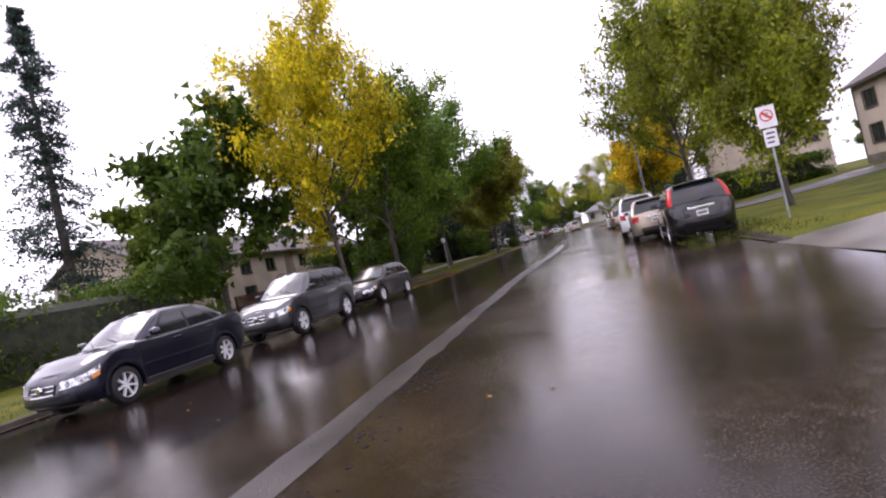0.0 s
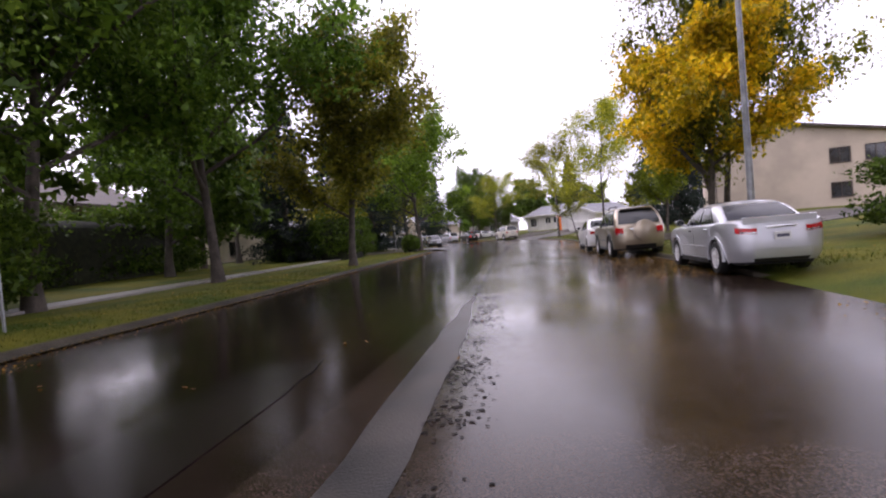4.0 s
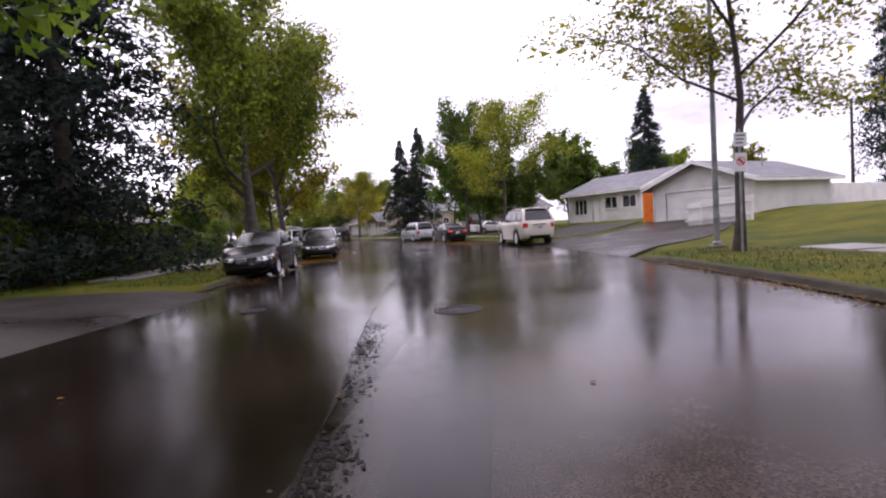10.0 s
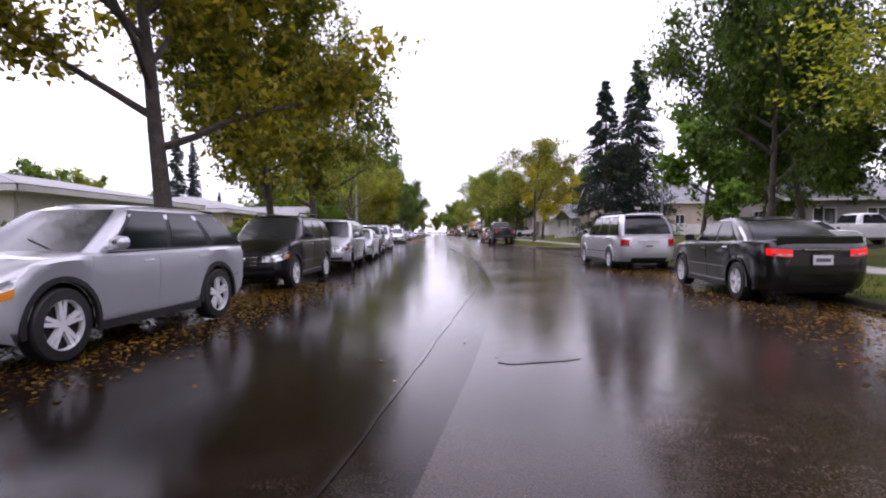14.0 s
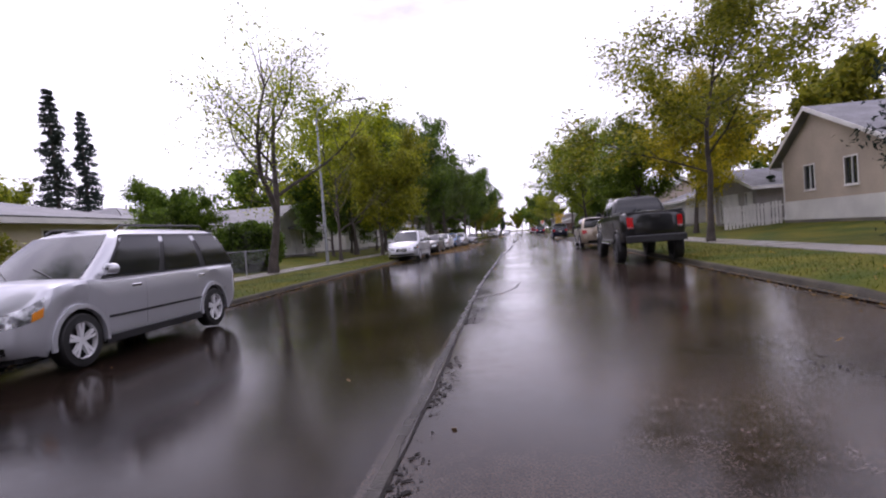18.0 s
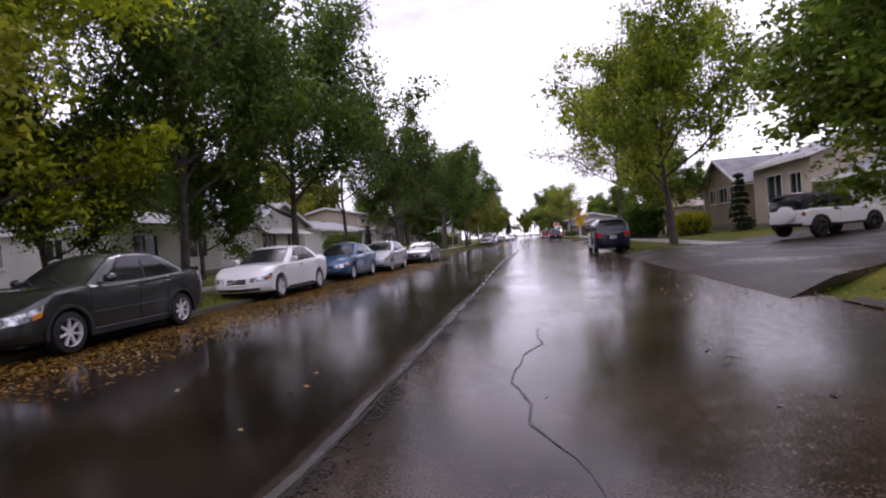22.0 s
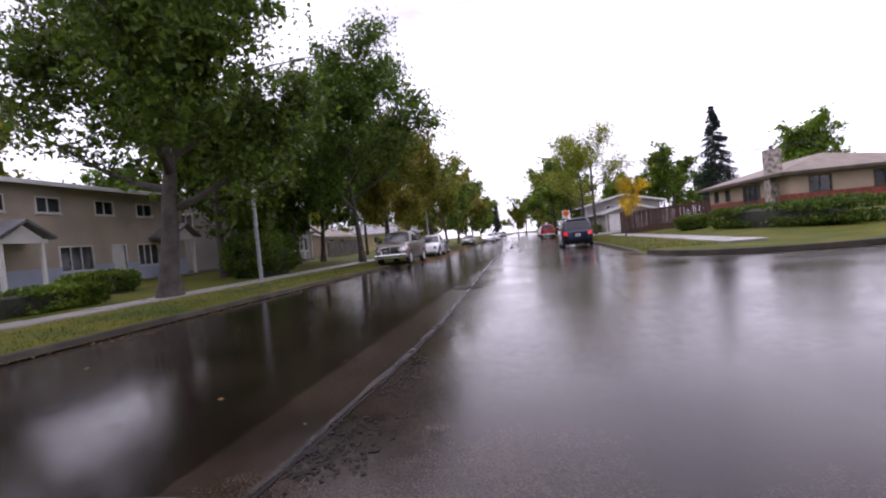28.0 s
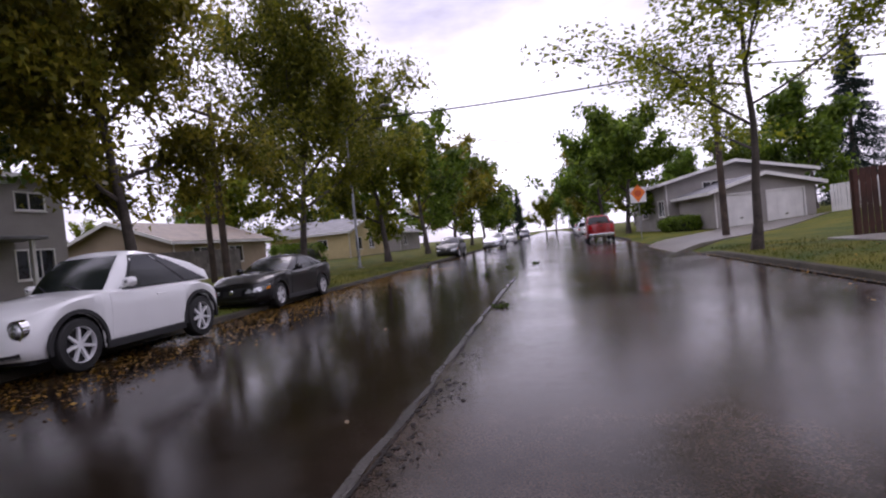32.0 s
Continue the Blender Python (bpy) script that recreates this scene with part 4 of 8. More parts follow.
    if not K.get("round"):
        lo_g, hi_g, reach = (0.36, 0.93, nose_i - 1) if kind == "pickup" else (hd - 0.12, hd + 0.22, nose_i - 2)
        if kind == "pickup":
            across("grille_surround", CHROME, 0.32, 0.97, nose_i, out=0.010, label="chrome grille surround")
        grille = across("grille", TRIM, lo_g, hi_g, reach, out=0.018)
        for q in (0.0, 0.5, 1.0):
            f = lo_g + 0.02 + (hi_g - lo_g - 0.04) * q
            across("grille_bar", CHROME if kind in ("pickup", "sedan", "compact", "minivan", "suv", "bigsuv") else TRIM, f - 0.014, f + 0.014, reach, out=0.030, parent=grille)
        if kind in ("pickup", "minivan"):
            za, zc_ = (sill + (K["zn"] - sill) * q for q in (lo_g, hi_g))
            part("grille_bar", Shape().box(-0.035, 0.035, yf - 0.10, yf + 0.036, za, zc_, 0.01).mesh("grille_bar", CHROME), grille)
        bx, by, bz = 0, yf + 0.02, float(np.interp(hd + 0.08, (0, 1), (sill, K["zn"])))
        part("badge", Shape().lathe([(0.001, 0.03), (0.05, 0.028), (0.06, 0.0)], 14, m=pose(0, by, bz, 0, 0, 90)).mesh("badge", CHROME, 40), root)
    across("lower_intake", TRIM, 0.08, 0.26, nose_i - 1, out=0.012)
    for sx in (-1, 1):
        patch("fog_light", TRIM, nose_i - 1, nose_i + 2, 0.10, 0.26, sx, 0.01)
    # tail
    t0, t1, ti = K["tail"]
    t0, t1 = t0 + 0.05, min(t1 - 0.05, 0.93)
    for sx in (-1, 1):
        i1 = n - NF + (1 if ti >= 5 and not K.get('hatch') else 0)
        if K.get('tall') if tall is None else tall:
            break
        if K.get("hatch"):
            t0, t1 = 0.62, 0.90
        lamp = patch("tail_light", RED_LIT if lit else RED_LENS, n - NF - NC + (3 if not K.get('bed') else 4), i1, t0, t1, sx, 0.014, "red tail light")
        if ti <= 5:
            patch("reverse_light", LENS, n - NF - 2, i1, t0 + 0.015, t0 + 0.05, sx, 0.019, parent=lamp)
    if plate:
        f = 0.62 if not K.get("bed") else 0.12
        z = sill + (K["zd"] - sill) * f
        pl = part("number_plate", Shape().box(-0.15, 0.15, yr - 0.03, yr - 0.015, z - 0.075, z + 0.075, 0.004).mesh("plate", PLATE), root, "white plate with a dark bar of writing")
        part("plate_print", Shape().box(-0.11, 0.11, yr - 0.034, yr - 0.0305, z - 0.03, z + 0.025).mesh("plate_print", INK), pl)
    if not K.get("bed"):
        across("rear_bumper", lower_mat or body_mat, 0.10, 0.34, NF - 1, True, 0.035)
        across("bumper_step", TRIM, 0.0, 0.16 if K.get("hatch") else 0.09, NF - 1, True, 0.045 if K.get("hatch") else 0.02)
    else:
        part("rear_bumper", Shape().box(-hw * 0.86, hw * 0.86, yr - 0.11, yr + 0.05, sill + 0.02, sill + 0.22, 0.03).mesh("rear_bumper", TRIM if kind == "lifted" else CHROME), root, "black step bumper" if kind == "lifted" else "chrome step bumper")
        across("tailgate", body_mat, 0.36, 0.97, NF - 2, True, 0.016)
        part("tailgate_handle", Shape().box(-0.12, 0.12, yr - 0.035, yr - 0.01, K["zd"] - 0.20, K["zd"] - 0.12, 0.01).mesh("tailgate_handle", TRIM), root)
        part("front_bumper", Shape().box(-hw * 0.93, hw * 0.93, yf - 0.12, yf + 0.07, sill + 0.02, sill + 0.24, 0.03).mesh("front_bumper", CHROME), root, "chrome front bumper")
        rail = Shape()
        for sx in (-1, 1):
            rail.box(sx * hw * 0.86 - 0.05, sx * hw * 0.86 + 0.05, yr + 0.42, yf - d4 - 0.1, K["zd"] - 0.03, K["zd"] + 0.045, 0.015)
        part("bed_rail", rail.mesh("bed_rail", TRIM), root)
        part("bed_liner", Shape().box(-hw * 0.8, hw * 0.8, yr + 0.08, yf - d4 - 0.1, K["zd"] - 0.05, K["zd"] + 0.012).mesh("bed_liner", TRIM), root)
        for sx in (-1, 1):
            part("side_step", Shape().tube([(sx * hw * 0.98, -1.0, sill - 0.02), (sx * hw * 0.98, 0.9, sill - 0.02)], 0.05, 8).mesh("side_step", CHROME, 40), root)
    # cabin
    zb = min(K["zb"], K["zc"]) - 0.02
    zr = H
    G = np.array([0, 0.3, 0.6, 0.84, 0.95, 1.0])
    rnd = K.get("round")

    def cab(f):
        """Half width, front y, rear y and height of the cabin at level f."""
        g = f ** (0.92 if not rnd else 0.8)
        w = hw * (0.90 + (0.715 if not boxy else 0.82) * f - 0.90 * f) + hw * 0.035 * math.sin(math.pi * f)
        w -= hw * (0.09 if not boxy else 0.04) * max(0, (f - 0.84) / 0.16) ** 2
        a = yf - d1 + (d1 - d2) * g + (0.07 if rnd else 0.04) * math.sin(math.pi * f)
        b = yf - d4 + (d4 - d3) * f ** (1.0 if not rnd else 1.6) - (0.06 if not rnd else 0.16) * math.sin(math.pi * f)
        a -= 0.10 * max(0, (f - 0.84) / 0.16) ** 2
        b += 0.10 * max(0, (f - 0.84) / 0.16) ** 2
        z = zb + (zr - 0.05 - zb) * (f + (0.02 if f > 0.9 else 0))
        return w, a, b, z

    def cab_pt(f, x_frac=None, y=None, front=True, out=0.0):
        w, a, b, z = cab(f)
        if y is None:
            x = w * x_frac
            yy = a - 0.16 * x_frac ** 2 if front else b + 0.07 * x_frac ** 2
            return (x, yy + (out if front else -out), z + out * 0.7)
        return (w + out, y, z)

    rows = []
    half_c = [(0, t) for t in np.linspace(0, 0.82, 5)] + [(1, t) for t in np.linspace(0, 1, 5)[1:]] + [(2, t) for t in np.linspace(0, 1, 12)[1:-1]] + [(3, t) for t in np.linspace(0, 1, 5)] + [(4, t) for t in np.linspace(0.82, 0, 5)[1:]]
    for seg, t in half_c:
        R = []
        for f in G:
            w, a, b, z = cab(f)
            c = 0.18 * w
            fy, by = a - 0.16 * 0.82 ** 2, b + 0.07 * 0.82 ** 2
            if seg == 0:
                p = (w * t, a - 0.16 * t * t)
            elif seg == 1:
                p = (w * 0.82 + c * math.sin(t * math.pi / 2), fy - 0.24 * (1 - math.cos(t * math.pi / 2)))
            elif seg == 2:
                p = (w, (fy - 0.24) + ((by + 0.18) - (fy - 0.24)) * t)
            elif seg == 3:
                p = (w * 0.82 + c * math.cos(t * math.pi / 2), by + 0.18 * (1 - math.sin(t * math.pi / 2)))
            else:
                p = (w * t, b + 0.07 * t * t)
            R.append((p[0], p[1], z))
        x, y, z = R[-1]
        _, a, b, _ = cab(1.0)
        lift = 0.05 * max(0, 1 - ((y - (a + b) / 2) / max(0.3, (a - b) / 2)) ** 2)
        R[-1] = (x, y, z + lift * 0.4)
        cap = [(x * k, y, z + lift * 0.4 + 0.035 * (1 - k * k)) for k in (0.6, 0.2, -0.2, -0.6)]
        rows.append(R + cap + [(-p[0], p[1], p[2]) for p in R[::-1]])
    part("cabin", Shape().grid(rows).mesh("cabin", top_mat or body_mat, 40), root)

    def screen(name, f0, f1, reach, front):
        g = []
        for f in np.linspace(f0, f1, 5):
            g.append([cab_pt(f, k, None, front, 0.012) for k in np.linspace(-reach, reach, 9)])
        part(name, Shape().grid(g if not front else g[::-1]).mesh(name, SCREEN if front else GLASS, 60), root)

    screen("windscreen", 0.05, 0.92, 0.88, True)
    screen("rear_window", 0.12 if not K.get("hatch") else 0.08, 0.90, 0.84, False)
    # side windows between the pillars
    w0, a0, b0, _ = cab(0.08)
    w1, a1, b1, _ = cab(0.88)
    lo_f, hi_f, lo_r, hi_r = a0 - 0.42, a1 - 0.30, b0 + (0.34 if not K.get("hatch") else 0.16), b1 + (0.30 if not K.get("hatch") else 0.22)
    if K.get("two"):
        cuts = [0.0, 0.70, 0.74, 1.0]
    elif K.get("bed"):
        cuts = [0.0, 0.54, 0.62, 1.0]
    elif K.get("hatch") and L > 4.4:
        cuts = [0.0, 0.34, 0.38, 0.68, 0.73, 1.0]
    else:
        cuts = [0.0, 0.47, 0.52, 0.93]
    for sx in (-1, 1):
        g = []
        for f in np.linspace(0.035, 0.925, 5):
            u = (f - 0.08) / 0.80
            ya, yb = lo_f + (hi_f - lo_f) * u + 0.05, lo_r + (hi_r - lo_r) * u - 0.04
            g.append([(sx * q[0], q[1], q[2]) for q in (cab_pt(f, y=ya + (yb - ya) * t * cuts[-1], out=0.004) for t in np.linspace(0, 1, 8))])
        part("window_surround", Shape().grid(g if sx > 0 else [r[::-1] for r in g]).mesh("window_surround", TRIM, 60), root, "black window surround")
        if kind in ("sedan", "compact", "crossover"):
            part("chrome_strip", Shape().tube([(sx * (q[0] + 0.006), q[1], q[2]) for q in (cab_pt(0.045, y=lo_f + 0.05 + (lo_r - lo_f - 0.05) * t, out=0.006) for t in np.linspace(0, 0.96, 6))], 0.011, 5).mesh("chrome_strip", CHROME, 40), root)
        for c0, c1 in zip(cuts[::2], cuts[1::2]):
            g = []
            for f in np.linspace(0.08, 0.88, 5):
                u = (f - 0.08) / 0.80
                ya, yb = lo_f + (hi_f - lo_f) * u, lo_r + (hi_r - lo_r) * u
                r = []
                for t in np.linspace(c0, c1, 6):
                    q = cab_pt(f, y=ya + (yb - ya) * t, out=0.010)
                    r.append((sx * q[0], q[1], q[2]))
                g.append(r)
            part("side_window", Shape().grid(g if sx > 0 else [r[::-1] for r in g]).mesh("side_window", GLASS, 60), root)
        # doors, with their handles
        base = yf - d1 - 0.12
        doors = [(base, base - 1.18)] if K.get("two") or L < 4.1 else [(base, base - 1.05), (base - 1.07, min(base - 1.95, yw[1] + ra * 0.6))]
        for ya, yb in doors:
            yb = max(yb, yw[1] + 0.10)
            g = []
            for f in np.linspace(0.16, 0.93, 7):
                w = hw * float(np.interp(f, LEV, wl))
                r = []
                for y in np.linspace(ya, yb, 7):
                    lo, hi = sill, float(np.interp(y, *tops))
                    arch = lower(y)
                    zz = arch + (hi - arch) * f
                    ww = w * (1 - 0.045 * ((y - (yf + yr) / 2) / (L / 2)) ** 2)
                    r.append((sx * (ww + 0.007), y, zz))
                g.append(r)
            g = [[(x - sx * 0.02, y, z) for x, y, z in g[0]]] + g + [[(x - sx * 0.02, y, z) for x, y, z in g[-1]]]
            g = [[(r[0][0] - sx * 0.02, r[0][1], r[0][2])] + r + [(r[-1][0] - sx * 0.02, r[-1][1], r[-1][2])] for r in g]
            door = part("door", Shape().grid(g if sx > 0 else [r[::-1] for r in g]).mesh("door", body_mat, 40), root)
            hz = float(np.interp(yb, *tops)) - 0.13
            part("door_handle", Shape().box(min(sx * hw * 0.965, sx * (hw * 0.965 + 0.04)), max(sx * hw * 0.965, sx * (hw * 0.965 + 0.04)), yb + 0.08, yb + 0.28, hz - 0.018, hz + 0.018, 0.008).mesh("door_handle", CHROME if kind in ("sedan", "pickup", "minivan") else body_mat), door)
        if kind in ("sedan", "compact", "minivan", "suv"):
            z0 = sill + 0.30
            g = [[(sx * (hw * 0.968 * (1 - 0.045 * ((y - (yf + yr) / 2) / (L / 2)) ** 2) + q), y, z0 + dz) for q, dz in ((0.0, 0.0), (0.022, 0.008), (0.024, 0.035), (0.004, 0.045))] for y in np.linspace(yw[0] - ra - 0.05, yw[1] + ra + 0.05, 8)]
            part("side_moulding", Shape().grid(g if sx < 0 else g[::-1]).mesh("side_moulding", TRIM if kind in ("minivan", "suv") else body_mat, 30), root)
        # mirror
        my, mz = a0 - 0.36, cab(0.2)[3]
        shell = Shape()
        rows_ = []
        for dy, k in ((0.075, 0.30), (0.06, 0.72), (0.02, 0.97), (-0.03, 1.0), (-0.05, 0.93)):
            rows_.append([(sx * (hw * 0.93 + 0.125 + 0.105 * k * math.copysign(abs(math.cos(a)) ** 0.7, math.cos(a))), my + dy, mz + 0.02 + 0.072 * k * math.copysign(abs(math.sin(a)) ** 0.7, math.sin(a))) for a in np.linspace(0, 2 * math.pi, 15)])
        shell.grid(rows_)
        shell.tube([(sx * hw * 0.86, my + 0.02, mz - 0.05), (sx * (hw * 0.93 + 0.08), my + 0.015, mz - 0.03)], 0.022, 6)
        mirror = part("mirror", shell.mesh("mirror", body_mat if kind not in ("pickup", "lifted", "jeep", "suv") else TRIM, 40), root)
        part("mirror_glass", Shape().add([(sx * (hw * 0.93 + 0.125 + 0.09 * math.cos(a)), my - 0.045, mz + 0.02 + 0.06 * math.sin(a)) for a in np.linspace(0, 2 * math.pi, 13)[:-1]], [tuple(range(12))]).mesh("mirror_glass", GLASS), mirror)
        # sill and arch trim
        sl = Shape().box(sx * (hw * 0.93) - 0.03, sx * (hw * 0.93) + 0.03, yw[1] + ra + 0.02, yw[0] - ra - 0.02, sill - 0.02, sill + 0.09, 0.015)
        part("sill", sl.mesh("sill", lower_mat or TRIM), root)
        for yc in yw:
            ring = []
            for t in np.linspace(-0.15, math.pi + 0.15, 17):
                y, z = yc + ra * 1.0 * math.cos(t), rw + ra * math.sin(t)
                z2, y2 = rw + (ra + 0.055) * math.sin(t), yc + (ra + 0.055) * math.cos(t)
                xw = hw * 0.972 * (1 - 0.045 * ((y - (yf + yr) / 2) / (L / 2)) ** 2)
                ring.append([(sx * (xw - 0.06), y, z), (sx * (xw + 0.018), y, z), (sx * (xw + 0.014), y2, z2), (sx * (xw - 0.03), y2, z2)])
            part("wheel_arch", Shape().grid(ring).mesh("wheel_arch", TRIM if kind in ("suv", "bigsuv", "lifted", "jeep", "crossover", "beetle") else body_mat, 40), root)
        if K.get("rails"):
            yy0, yy1 = cab(1.0)[1] - 0.15, cab(1.0)[2] + 0.15
            xx = cab(0.97)[0] * 0.92
            part("roof_rail", Shape().tube([(sx * xx, yy0, zr - 0.03), (sx * xx, yy0 - 0.12, zr + 0.05), (sx * xx, yy1 + 0.12, zr + 0.05), (sx * xx, yy1, zr - 0.03)], 0.018, 6).mesh("roof_rail", TRIM, 40), root)
        if K.get("tall") if tall is None else tall:
            g = []
            for f in np.linspace(0.05, 0.86, 5):
                w, a, b, z = cab(f)
                by = b + 0.07 * 0.82 ** 2
                c = 0.18 * w
                g.append([(sx * (w * 0.82 + c * math.cos(t) + 0.012), by + 0.18 * (1 - math.sin(t)) - 0.012, z) for t in np.linspace(0.25, math.pi / 2, 5)])
            part("tail_light", Shape().grid(g if sx > 0 else [r[::-1] for r in g]).mesh("tail_light_upper", RED_LIT if lit else RED_LENS, 60), root, "tall red tail light on the rear pillar")
    if kind in ("sedan", "compact", "coupe"):
        zt = K["zd"]
        lip = [[(x, yr + 0.10 + q + 0.05 * (x / hw) ** 2, zt + dz) for x in np.linspace(-hw * 0.72, hw * 0.72, 9)] for q, dz in ((-0.045, -0.07), (-0.05, 0.035), (0.0, 0.05), (0.10, 0.030))]
        part("boot_lip", Shape().grid(lip).mesh("boot_lip", body_mat, 40), root)
        part("boot_handle", Shape().box(-0.28, 0.28, yr - 0.025, yr + 0.02, zt - 0.17, zt - 0.135, 0.008).mesh("boot_handle", CHROME), root)
    elif K.get("hatch") and not boxy:
        zt = sill + (K["zd"] - sill) * 0.80
        part("tailgate_handle", Shape().box(-0.34, 0.34, yr - 0.03, yr + 0.02, zt - 0.02, zt + 0.03, 0.01).mesh("tailgate_handle", CHROME if kind != "minivan" else body_mat), root)
        q0, q1 = cab_pt(0.10, 0.0, None, False, 0.025), cab_pt(0.16, 0.45, None, False, 0.022)
        part("rear_wiper", Shape().tube([q0, q1], 0.009, 4).mesh("rear_wiper", TRIM), root)
        sp_ = [[(x, b1 + 0.10 * (x / hw) ** 2 + dy, zr - 0.045 + dz - 0.03 * (x / hw) ** 2) for x in np.linspace(-cab(0.95)[0] * 0.86, cab(0.95)[0] * 0.86, 7)] for dy, dz in ((0.22, 0.035), (-0.02, 0.03), (-0.10, 0.0), (0.0, -0.03))]
        part("roof_spoiler", Shape().grid(sp_).mesh("roof_spoiler", top_mat or body_mat, 40), root)
    if spare:
        z = sill + (K["zd"] - sill) * 0.72
        sp = part("spare_wheel", Shape().lathe([(0.001, -0.20), (0.30, -0.20), (0.355, -0.17), (0.365, -0.06), (0.36, 0.0)], 28, m=pose(0.12, yr - 0.02, z, 0, 0, 90)).mesh("spare_wheel", body_mat, 40), root, "hard spare-wheel cover on the tailgate")
    # wheels
    tyre, rim, disc = wheel_meshes(rw, 0.23 if kind != "lifted" else 0.30, spokes, dark_rims)
    for yc in yw:
        for sx in (-1, 1):
            wob = part("wheel", tyre, root, m=pose(sx * (hw - 0.145), yc, rw, 0, 0, 0 if sx > 0 else 180))
            if rims:
                part("rim", rim, wob)
            part("brake_disc", disc, wob)
    # wipers
    for sx in (-0.5, 0.25):
        p, q = cab_pt(0.10, sx, None, True, 0.025), cab_pt(0.30, sx + 0.45, None, True, 0.022)
        part("wiper", Shape().tube([p, q], 0.008, 4).mesh("wiper", TRIM), root)
    return root


# (kind, paint, side, x, y of the wheels on the street side, label, options); on the left they face the camera, on the right they face away
P = paint
NAVY, BLACK, GREY = P("navy", (0.008, 0.010, 0.022)), P("black", (0.006, 0.006, 0.007)), P("dark_grey", (0.075, 0.076, 0.082), 0.6)
SILVER, WHITE_P, BEIGE = P("silver", (0.58, 0.59, 0.62), 0.55), P("white", (0.82, 0.82, 0.81), 0.0), P("champagne", (0.40, 0.335, 0.25), 0.6)
BLUE, STEEL, RED = P("mid_blue", (0.05, 0.12, 0.25), 0.55), P("steel_blue", (0.055, 0.095, 0.14), 0.55), P("red", (0.30, 0.012, 0.014), 0.3)
TAUPE, CREAM, DARKBLUE = P("taupe", (0.20, 0.17, 0.135), 0.5), P("cream_white", (0.66, 0.62, 0.52), 0.1), P("dark_blue", (0.010, 0.014, 0.040), 0.4)
CHAR, GROUND_REFLECT = P("charcoal", (0.045, 0.048, 0.045), 0.5), P("ground_reflection", (0.085, 0.070, 0.058), 0.4)
